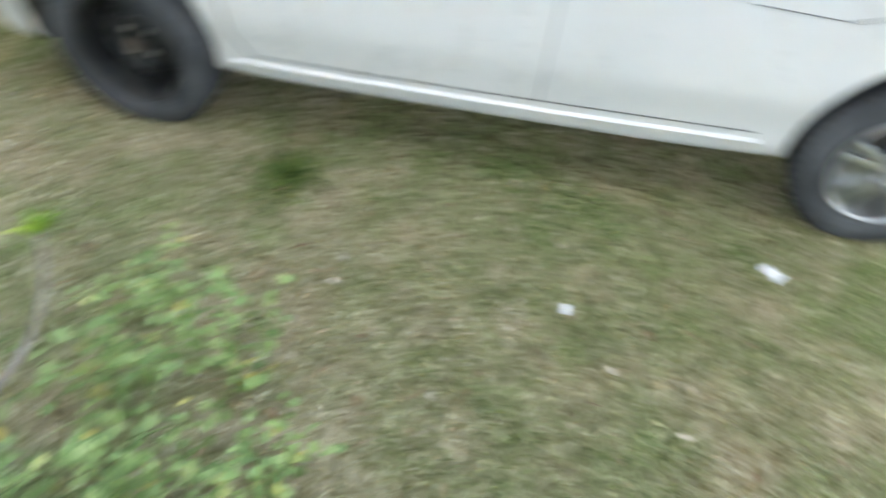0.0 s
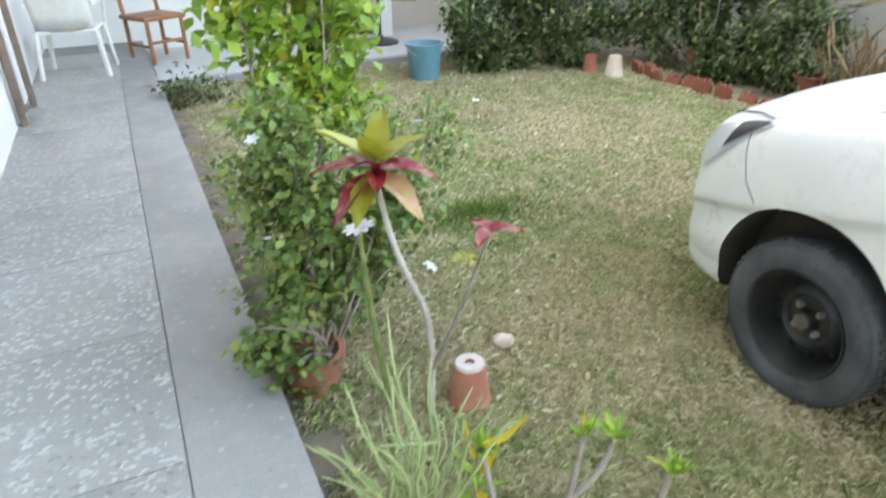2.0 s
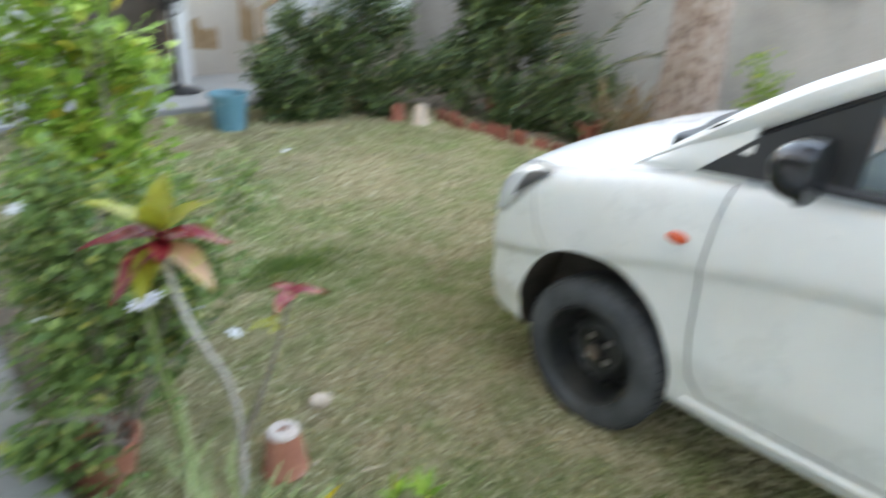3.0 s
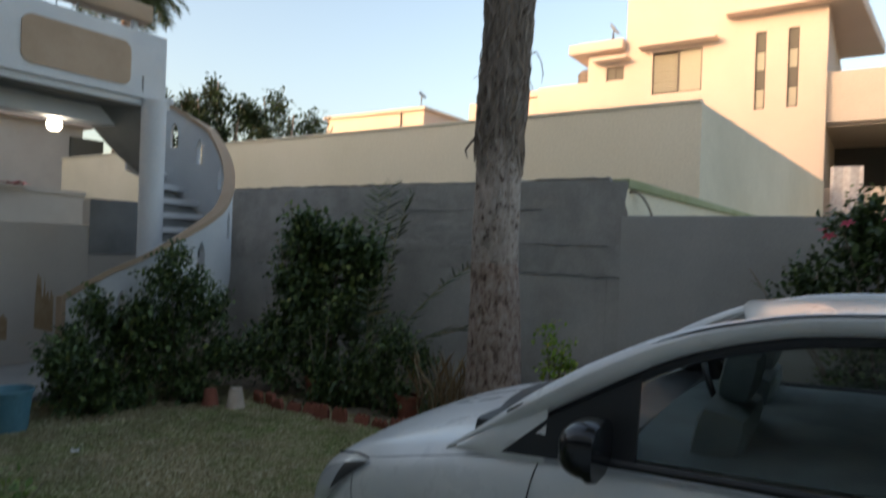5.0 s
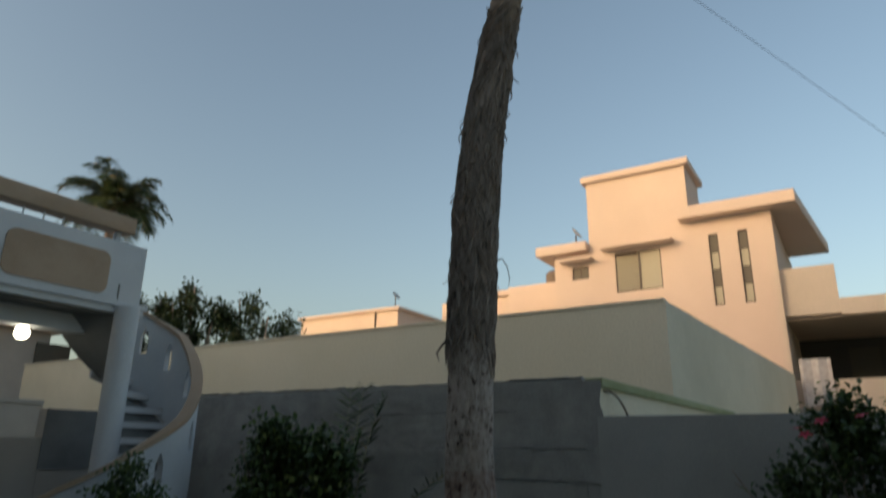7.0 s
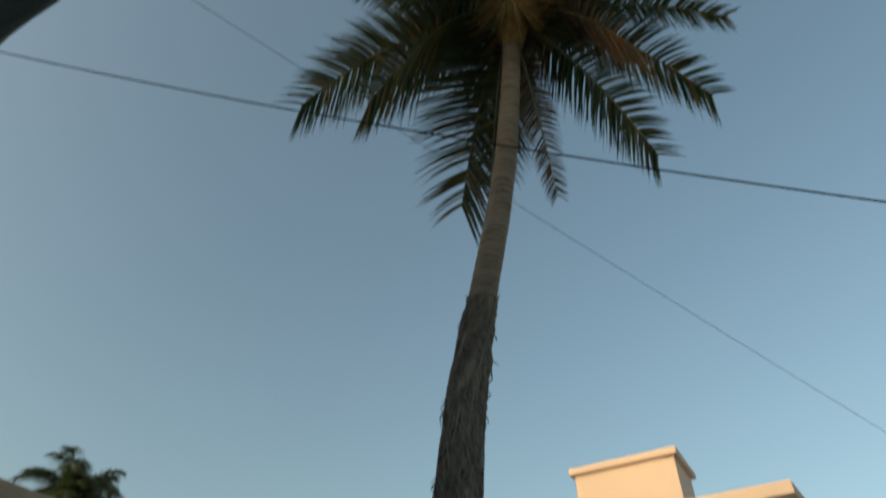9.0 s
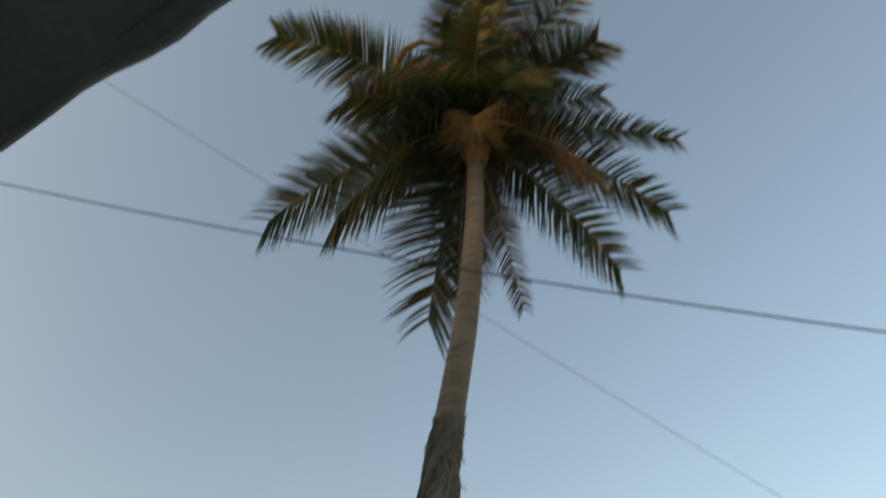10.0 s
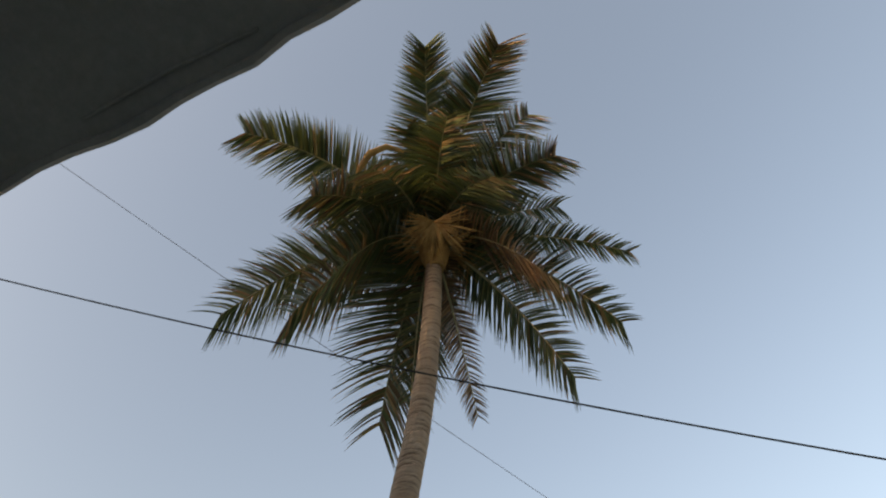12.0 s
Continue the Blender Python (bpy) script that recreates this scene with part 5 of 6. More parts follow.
grille = thing("grille_door", "brown iron grille door standing open on the wall", "door", (-1.03, 5.55, 0.12), 14, kind="structure")
for x in (0.0, 0.55):
    part("stile", boxes(((x * 0.3, -0.04 + x, 0), (x * 0.3 + 0.045, 0.03 + x, 2.0)), bevel=0.004), IRON_BROWN, grille)
for z in (0.08, 0.72, 1.3, 1.9):
    part("rail", boxes(((0.05, 0.03, z), (0.075, 0.53, z + 0.05)), bevel=0.003), IRON_BROWN, grille)
for k in range(5):
    bm = bmesh.new()
    tube(bm, [(0.06, 0.1 + 0.085 * k, 0.1), (0.06, 0.1 + 0.085 * k, 1.92)], 0.008, 6)
    part("bar", bm, IRON_BROWN, grille)

stone = thing("stone", "pale rough stone lying on the lawn", "stone", (0.87, 1.735, 0.0))
bm = bmesh.new()
bmesh.ops.create_icosphere(bm, subdivisions=3, radius=1)
for v in bm.verts:
    n3 = 1 + 0.28 * noise.noise(v.co * 1.4 + Vector((3, 1, 2)))
    v.co = Vector((v.co.x * 0.042 * n3, v.co.y * 0.032 * n3, 0.032 + v.co.z * 0.034 * n3))
part("rock", bm, CLAY_PALE, stone)

# cables overhead
for label, a, b, r, sag in (("black overhead service cable crossing the garden", (-1.05, 6.75, 7.33), (9.5, -15.53, 1.81), 0.0048, 1.94), ("thin overhead wire behind the palm", (-1.2, 9.46, 15.03), (21.7, -4.6, 7.375), 0.006, 0.2)):
    w = thing("overhead_cable", label, "cable", (0, 0, 0))
    bm = bmesh.new()
    A, B = Vector(a), Vector(b)
    tube(bm, [A.lerp(B, k / 60) - Vector((0, 0, sag * 4 * (k / 60) * (1 - k / 60))) for k in range(61)], r, 5)
    part("cable", bm, WIRE, w)
pole = thing("utility_pole", "grey cement utility pole beyond the wall", "pole", (9.5, -15.53, 0))
bm = bmesh.new()
lathe(bm, [(0.13, 0), (0.1, 6.5)], 14)
part("shaft", bm, CEMENT, pole)
pole2 = thing("utility_pole", "grey cement utility pole beyond the wall", "pole", (21.7, -4.6, 0))
bm = bmesh.new()
lathe(bm, [(0.14, 0), (0.1, 7.6)], 14)
part("shaft", bm, CEMENT, pole2)

# ---- plants ----
def shrub(name, label, base, size, lobes, n_leaves, ln, wd, material, stems=7, seed=1, stem_mat=None, droop=0.1, category="shrub", stem_r=0.012, inner=0.45):
    """Stems from the base to leafy lobes (x, y, z, radius as shares of size); leaves on twigs inside and on the lobes' rims."""
    rng = random.Random(seed)
    t = thing(name, label, category, base)
    sx, sy, sz = size
    cs = [(Vector((x * sx, y * sy, z * sz)), r) for x, y, z, r in lobes]
    bm = bmesh.new()
    for k in range(stems):
        c, r = cs[k % len(cs)]
        end = c + Vector((rng.gauss(0, r * 0.4 * sx), rng.gauss(0, r * 0.4 * sy), rng.uniform(-0.2, 0.5) * r * sz))
        mid = end * 0.5 + Vector((rng.gauss(0, 0.06), rng.gauss(0, 0.06), 0.08 * sz))
        st = Vector((rng.uniform(-1, 1) * 0.05, rng.uniform(-1, 1) * 0.05, -0.02))
        P = bez(st, mid, end, 8)
        tube(bm, P, [stem_r * (1 - 0.75 * i / 8) for i in range(9)], 6)
        for q in range(4):
            o = P[4 + q]
            e2 = o + rnd_dir(rng, 0.5) * (0.3 * r * sz)
            tube(bm, bez(o, (o + e2) / 2 + rnd_dir(rng) * 0.03, e2, 4), [stem_r * 0.4, stem_r * 0.35, stem_r * 0.3, stem_r * 0.25, stem_r * 0.15], 4)
    part("branchwork", bm, stem_mat or STEM, t)
    rows = []
    tot = sum(r * r for _, r in cs)
    for c, r in cs:
        m = int(n_leaves * r * r / tot)
        twigs = max(6, m // 9)
        for _ in range(twigs):
            d = rnd_dir(rng, 0.25)
            rad = r * (1 - inner * rng.random() ** 1.5) * (0.86 + 0.3 * noise.noise(d * 2.1 + c * 3))
            tip = c + Vector((d.x * rad * sx, d.y * rad * sy, d.z * rad * sz))
            way = (Vector((d.x, d.y, d.z * 0.6 + 0.25)) + rnd_dir(rng) * 0.5).normalized()
            for q in range(9):
                o = tip - way * (ln * 0.55 * q) + rnd_dir(rng) * (ln * 0.18)
                ld = (way * 0.55 + rnd_dir(rng) * 0.8 - Vector((0, 0, droop))).normalized()
                s = rng.uniform(0.65, 1.15)
                rows.append((o, ld, (Vector((0, 0, 1)) + rnd_dir(rng) * 0.55).normalized(), ln * s, wd * s, rng.uniform(0.0, 0.22)))
    part("foliage", leaf_mesh(rows), material, t)
    return t


def blossoms(t, places, r, material, n=6, seed=0):
    rng = random.Random(seed)
    for p in places:
        rows = []
        up = (Vector((0, 0, 1)) + rnd_dir(rng) * 0.6).normalized()
        a0 = up.orthogonal().normalized()
        b0 = up.cross(a0)
        for k in range(n):
            a = 2 * math.pi * k / n
            d = a0 * math.cos(a) + b0 * math.sin(a) + up * 0.35
            rows.append((Vector(p), d, up, r, r * 0.55, 0.15))
        part("blossom", leaf_mesh(rows), material, t)


jas = shrub("jasmine", "leafy jasmine with small white flowers spilling over the terrace edge", (0.2, 1.82, 0.13), (1, 1, 1),
            [(-0.06, 0.12, 0.26, 0.25), (0.1, 0.25, 0.5, 0.3), (-0.02, 0.5, 0.42, 0.3), (0.12, 0.2, 0.22, 0.26), (0.28, 0.3, 0.4, 0.24), (-0.2, -0.02, 0.16, 0.16), (0.02, 0.45, 0.68, 0.26), (0.3, 0.1, 0.55, 0.24), (0.3, 0.3, 0.2, 0.22), (-0.12, -0.06, 0.05, 0.13)], 5200, 0.044, 0.03, JASMINE, 12, 2, droop=0.3, stem_r=0.007)
blossoms(jas, [(-0.13, 0.05, 0.47), (0.33, 0.1, 0.33), (0.36, -0.1, 0.32), (-0.1, 0.3, 0.72), (0.5, 0.3, 0.7)], 0.03, PETAL, 6, 4)
shrub("shrub", "tall shrub with fresh yellow-green leaves beside the jasmine", (0.4, 2.95, 0.0), (1, 1, 1),
      [(0.3, 0.0, 1.15, 0.26), (-0.2, 0.0, 1.3, 0.2), (-0.02, 0.0, 0.85, 0.3), (0.2, 0.1, 0.95, 0.3), (0.05, 0.1, 1.2, 0.3), (-0.15, -0.05, 1.1, 0.24), (0.25, -0.1, 0.7, 0.25), (0.08, 0, 1.45, 0.2)], 2000, 0.085, 0.05, BRIGHT, 10, 5, droop=0.0)
shrub("shrub", "thin twiggy shrub with sparse small leaves", (0.55, 2.45, 0.0), (1, 1, 1), [(0.1, -0.1, 0.72, 0.22), (0.28, -0.25, 0.8, 0.18), (0.1, 0.15, 0.55, 0.25), (0.36, -0.05, 0.62, 0.16)], 750, 0.036, 0.022, JASMINE, 16, 6, stem_r=0.005)
p3 = shrub("potted_plant", "low dark plant with white flowers at the terrace corner", (0.18, 5.9, 0.0), (1, 1, 1), [(0, 0, 0.16, 0.2), (0.2, 0.15, 0.14, 0.18), (-0.1, 0.05, 0.2, 0.16)], 420, 0.07, 0.03, SHRUB, 6, 7, stem_r=0.005, category="plant")
blossoms(p3, [(0.2, 0.0, 0.33), (0.28, 0.1, 0.3), (0.3, -0.05, 0.25)], 0.035, PETAL, 5, 3)
shrub("shrub", "low bright green herb growing over the lawn edge", (0.36, 0.5, 0.0), (1, 1, 1), [(-0.05, -0.12, 0.1, 0.24), (0.2, 0.05, 0.13, 0.28), (0.34, -0.15, 0.12, 0.26), (-0.12, 0.15, 0.12, 0.2), (0.05, -0.32, 0.1, 0.22), (0.44, 0.14, 0.12, 0.2), (-0.16, 0.36, 0.14, 0.13)], 950, 0.036, 0.028, HERB, 16, 8, STEM_GREEN, 0.0, "herb", 0.004, 0.6)

# pencil succulent
rng = random.Random(31)
suc = thing("succulent", "pale green pencil succulent with thin arching stems", "succulent", (0.185, 0.96, 0.14))
for k in range(34):
    a, lean = rng.uniform(0, 2 * math.pi), rng.uniform(0.04, 0.26)
    h = rng.uniform(0.2, 0.5)
    st = Vector((0.055 * math.cos(a) * rng.random(), 0.055 * math.sin(a) * rng.random(), -0.02))
    end = st + Vector((lean * math.cos(a) + 0.0, lean * math.sin(a) + 0.09, h))
    bm = bmesh.new()
    P = bez(st, st + Vector((lean * 0.2 * math.cos(a), lean * 0.2 * math.sin(a), h * 0.65)), end, 9)
    P = [p + Vector((0.012 * math.sin(q * 1.1 + k), 0.012 * math.cos(q * 1.3 + 2 * k), 0)) * min(1, q / 3) for q, p in enumerate(P)]
    r = rng.uniform(0.0032, 0.0048)
    tube(bm, P, [r, r, r, r, r, r, r * 0.97, r * 0.92, r * 0.8, r * 0.4], 6)
    for q in range(rng.randint(0, 2)):
        o = P[rng.randint(3, 7)]
        e2 = o + Vector((rng.gauss(0, 0.06), rng.gauss(0, 0.06), rng.uniform(0.03, 0.13)))
        tube(bm, bez(o, o.lerp(e2, 0.5) + Vector((rng.gauss(0, 0.02), rng.gauss(0, 0.02), -0.01)), e2, 4), [r * 0.85, r * 0.85, r * 0.8, r * 0.7, r * 0.3], 5)
    part("stem", bm, PENCIL, suc)


def big_leaf(p, d, ln, wd, curl, seed):
    """One broad leaf as a curved, slightly wavy blade."""
    rng = random.Random(seed)
    d = Vector(d).normalized()
    s = d.cross(Vector((0, 0, 1)))
    s = s.normalized() if s.length > 0.05 else Vector((1, 0, 0))
    u = s.cross(d).normalized()
    bm = bmesh.new()
    rows = []
    for i in range(9):
        t = i / 8
        w = wd * math.sin(math.pi * min(1, 0.06 + 0.94 * t) ** 0.8) ** 0.8 * (0.5 if i else 0.12)
        c = Vector(p) + d * (ln * t) - u * (curl * ln * t * t)
        rows.append([bm.verts.new(c + s * (w * q) + u * (abs(q) * w * 0.3 + 0.004 * math.sin(9 * t + 3 * q + seed))) for q in (-1, -0.5, 0, 0.5, 1)])
    for a, b in zip(rows, rows[1:]):
        for j in range(4):
            bm.faces.new((a[j], a[j + 1], b[j + 1], b[j]))
    return bm


cro = thing("croton", "croton with lime top leaves and crimson lower leaves", "croton", (0.42, 1.5, 0.0))
bm = bmesh.new()
tube(bm, bez((0.03, 0.0, -0.02), (0.08, 0.03, 0.3), (0.0, -0.02, 0.5), 6) + bez((0.0, -0.02, 0.5), (-0.1, -0.04, 0.7), (-0.125, -0.045, 0.935), 6)[1:], [0.0115, 0.011, 0.0105, 0.0105, 0.01, 0.01, 0.0095, 0.009, 0.009, 0.0085, 0.008, 0.0075, 0.007], 8)
part("stem", bm, STEM_PALE, cro, "pale grey woody stem")
bm = bmesh.new()
tube(bm, bez((0.05, 0.01, 0.2), (0.12, -0.05, 0.42), (0.15, -0.17, 0.76), 10), [0.0105 - 0.0006 * k for k in range(11)], 7)
part("side_stem", bm, STEM, cro)
top = Vector((-0.125, -0.045, 0.935))
EAST, NEAR = Vector((0.924, -0.382, 0)), Vector((-0.382, -0.924, 0))
ROSETTE = [(CROTON_RED, 1.0, 0.1, 0.2, 0.18), (CROTON_RED, -0.8, 0.4, -0.4, 0.19), (CROTON_RED, -1.0, 0.1, 0.3, 0.18), (CROTON_LIME, -0.75, 0.1, 0.75, 0.19), (CROTON_LIME, 0.15, -0.3, 0.95, 0.16), (CROTON_LIME, 0.8, -0.2, 0.6, 0.17),
           (CROTON_LIME, -0.4, 0.6, -0.4, 0.16), (CROTON_PEACH, 0.8, 0.5, -0.3, 0.19), (CROTON_RED, 0.1, 1.0, 0.1, 0.11), (CROTON_RED, -0.3, -0.9, 0.1, 0.17), (CROTON_RED, 0.5, -0.8, 0.0, 0.17), (CROTON_LIME, -0.15, 0.4, 0.8, 0.14), (CROTON_RED, 0.35, 0.4, 0.35, 0.13), (CROTON_RED, -0.45, 0.35, 0.4, 0.13)]
for k, (m, x, y, z, ln) in enumerate(ROSETTE):
    part("leaf", big_leaf(top + Vector((0, 0, 0.03 * z)), EAST * x + NEAR * y + Vector((0, 0, z)), 0.88 * ln, ln * 0.47, 0.35 if z < 0.5 else 0.2, k), m, cro, "crimson leaf" if m == CROTON_RED else "lime leaf" if m == CROTON_LIME else "peach leaf")
for k in range(3):
    a = 2.1 * k - 0.4
    part("leaf", big_leaf((0.15, -0.17, 0.76), (math.cos(a), math.sin(a), 0.25), 0.09, 0.05, 0.4, 40 + k), CROTON_RED, cro, "crimson leaf")
for k in range(4):
    a = 1.6 * k
    part("leaf", big_leaf((0.11, -0.1, 0.62 + 0.015 * k), (math.cos(a), math.sin(a), 0.3), 0.06, 0.034, 0.3, 50 + k), CROTON_LIME, cro, "lime leaf")

lily = thing("flower_stalk", "green fleshy stalk carrying a white star flower", "flower", (0.36, 1.6, 0.0))
bm = bmesh.new()
tube(bm, bez((0, 0, -0.02), (-0.06, 0.0, 0.35), (-0.09, -0.05, 0.73), 10), [0.013, 0.013, 0.012, 0.012, 0.012, 0.011, 0.01, 0.009, 0.008, 0.007, 0.006], 7)
part("stalk", bm, STEM_GREEN, lily)
blossoms(lily, [(-0.09, -0.05, 0.73)], 0.05, PETAL, 9, 9)

fra = thing("young_frangipani", "small grey branching frangipani with leaf tufts at its tips", "young tree", (0.33, 0.72, 0.0))
FR = [((0.0, 0.0, -0.02), (0.02, 0.02, 0.2), (0.12, 0.03, 0.38)), ((0.12, 0.03, 0.38), (0.15, 0.05, 0.45), (0.17, 0.06, 0.52)), ((0.12, 0.03, 0.38), (0.2, 0.02, 0.42), (0.24, 0.04, 0.5)), ((0.02, 0.01, 0.2), (0.2, -0.12, 0.3), (0.28, -0.09, 0.5)), ((0.02, 0.01, 0.2), (-0.02, 0.12, 0.32), (0.0, 0.2, 0.42))]
bm = bmesh.new()
for a, b, c in FR:
    tube(bm, bez(a, b, c, 7), [0.0095, 0.009, 0.0085, 0.008, 0.0078, 0.0075, 0.007, 0.0065], 8)
part("branchwork", bm, STEM, fra)
rng = random.Random(12)
for _, _, c in FR[1:]:
    rows = [(Vector(c), Vector((rng.gauss(0, 0.5), rng.gauss(0, 0.5), 0.9)), rnd_dir(rng, 1), rng.uniform(0.035, 0.075), 0.013, 0.2) for _ in range(18)]
    part("leaf_tuft", leaf_mesh(rows), BRIGHT, fra, "yellow-green leaf tuft")
yel = thing("yellow_croton", "small croton with curled yellow leaves", "croton", (0.3, 0.93, 0.0))
bm = bmesh.new()
tube(bm, bez((0, 0, -0.02), (0.01, 0.0, 0.22), (0.02, -0.01, 0.44), 6), 0.006, 6)
part("stem", bm, STEM, yel)
for k, (dx, dy, dz) in enumerate(((0.9, -0.35, 0.25), (-0.5, 0.25, 0.7), (0.8, 0.2, 0.5), (-0.2, -0.8, 0.3), (0.5, -0.8, 0.1), (-0.8, -0.2, 0.2), (0.3, 0.8, 0.2))):
    part("leaf", big_leaf((0.02, -0.01, 0.44 - 0.045 * k), (dx, dy, dz), 0.13 - 0.01 * k, 0.024, -0.45 if k < 3 else 0.35, 60 + k), YELLOW, yel, "yellow leaf")
for k in range(8):
    a = 2.4 * k
    part("leaf", big_leaf((0.015, 0.0, 0.16 + 0.03 * k), (math.cos(a), math.sin(a), 0.5), 0.085, 0.02, 0.25, 80 + k), BRIGHT, yel, "fresh green leaf")

# planting bed by the walls
shrub("shrub", "dense dull green shrub by the spiral stair", (3.2, 5.95, 0.0), (1, 1, 0.9), [(-0.35, 0.0, 0.6, 0.3), (0.45, 0.05, 0.75, 0.34), (-0.15, -0.1, 0.15, 0.3), (0.25, -0.1, 0.15, 0.3), (0, 0, 0.35, 0.36), (-0.2, 0.15, 0.7, 0.36), (0.2, 0.1, 0.85, 0.36), (0.0, 0.2, 1.1, 0.28), (0.35, 0.0, 0.4, 0.32), (-0.3, 0.05, 0.3, 0.3)], 7500, 0.066, 0.036, SHRUB, 16, 51)
shrub("shrub", "taller dull green shrub in front of the spiral stair", (3.85, 5.75, 0.0), (1, 1, 1), [(0.4, 0.0, 0.9, 0.36), (-0.35, 0.1, 0.9, 0.32), (0.6, -0.15, 0.4, 0.34), (0.1, -0.1, 0.15, 0.35), (0, 0, 0.4, 0.4), (0.05, 0.1, 0.8, 0.4), (0.15, 0.0, 1.15, 0.34), (-0.1, 0.1, 1.3, 0.3), (0.1, 0.15, 1.5, 0.22), (0.4, -0.1, 0.45, 0.33)], 7500, 0.066, 0.036, SHRUB, 16, 52)
shrub("small_tree", "round leafy small tree by the cement wall", (5.4, 5.3, 0.0), (1, 1, 1), [(0.1, 0.45, 1.6, 0.42), (0.1, -0.6, 1.55, 0.38), (-0.1, 0.1, 0.8, 0.45), (0.1, 0.6, 1.25, 0.38), (0.0, -0.5, 1.0, 0.42), (-0.2, 0.5, 0.6, 0.4), (-0.1, -0.1, 0.4, 0.45), (-0.1, 0.0, 1.2, 0.46), (0.15, 0.2, 1.55, 0.45), (0.1, -0.25, 1.7, 0.42), (-0.05, 0.2, 1.85, 0.38), (0.2, -0.4, 1.35, 0.38), (0.0, 0.35, 1.1, 0.36)], 10000, 0.09, 0.052, SHRUB, 12, 53, category="tree", stem_r=0.02)
shrub("shrub", "low mixed green undergrowth in the planting bed", (4.85, 4.7, 0.0), (1, 1, 1), [(-0.2, 0.75, 0.5, 0.38), (-0.1, -0.1, 0.12, 0.3), (0.2, -0.8, 0.7, 0.36), (0.0, -0.4, 0.12, 0.28), (0, 0, 0.3, 0.36), (-0.1, 0.5, 0.3, 0.34), (0.2, -0.35, 0.35, 0.36), (0.1, 0.3, 0.7, 0.34), (0.3, 0.1, 0.9, 0.3), (0.1, -0.7, 0.3, 0.32)], 7000, 0.066, 0.034, SHRUB, 16, 54)
shrub("shrub", "green undergrowth beside the clay edging", (4.85, 3.7, 0.0), (1, 1, 1), [(0, 0, 0.25, 0.3), (0.1, 0.35, 0.35, 0.34), (0.2, -0.1, 0.55, 0.28), (0.1, -0.35, 0.22, 0.22)], 2600, 0.06, 0.03, SHRUB, 12, 55)
shrub("shrub", "young citrus sapling with light green leaves by the wall", (5.7, 2.42, 0.0), (1, 1, 1), [(0.0, 0.0, 0.72, 0.2), (0.0, -0.1, 0.55, 0.18), (0.0, 0.1, 0.9, 0.13), (0.05, 0.12, 0.5, 0.16)], 420, 0.06, 0.035, BRIGHT, 6, 56)
hib = shrub("hibiscus", "dark hibiscus bush with red flowers against the wall", (5.9, -0.2, 0.0), (1, 1, 1), [(0, 0, 0.8, 0.6), (0, 0.5, 1.4, 0.45), (0, 0.15, 1.95, 0.4), (0, -0.3, 1.5, 0.6), (0, 0.1, 1.75, 0.5), (0, -0.7, 1.2, 0.6), (0, 0.15, 0.5, 0.5)], 9000, 0.068, 0.046, HIBISCUS, 14, 57, stem_r=0.02)
rng = random.Random(4)
blossoms(hib, [(-0.3 - 0.25 * rng.random(), rng.uniform(-0.9, 0.7), rng.uniform(1.0, 2.1)) for _ in range(16)], 0.055, PETAL_RED, 5, 6)
rng = random.Random(14)
dry = thing("dry_grass", "tuft of tall dry straw stems beside the palm", "grass tuft", (4.95, 3.1, 0.0))
rows = [(Vector((rng.gauss(0, 0.12), rng.gauss(0, 0.16), 0)), Vector((rng.gauss(0, 0.25), rng.gauss(0, 0.25), 1)), rnd_dir(rng), rng.uniform(0.3, 0.75), 0.012, 0.2) for _ in range(150)]
part("stalks", leaf_mesh(rows), LITTER, dry)

# trees beyond the neighbour
for k, (x, y, zc, r) in enumerate(((17.4, 23.3, 6.9, 1.6), (19.6, 21.8, 6.5, 1.9), (15.6, 24.6, 6.4, 1.4))):
    shrub("tree", "dark leafy tree beyond the neighbour building", (x, y, 0.0), (r, r, r), [(0, 0, zc / r, 0.9), (0.5, -0.5, zc / r + 0.1, 0.6), (-0.5, 0.4, zc / r + 0.2, 0.6), (0.1, 0.3, zc / r + 0.75, 0.45), (-0.7, -0.2, zc / r - 0.3, 0.55), (0.3, 0.1, zc / r - 0.6, 0.6)], 3300, 0.22, 0.13, FARTREE, 9, 71 + k, category="tree", stem_r=0.12)


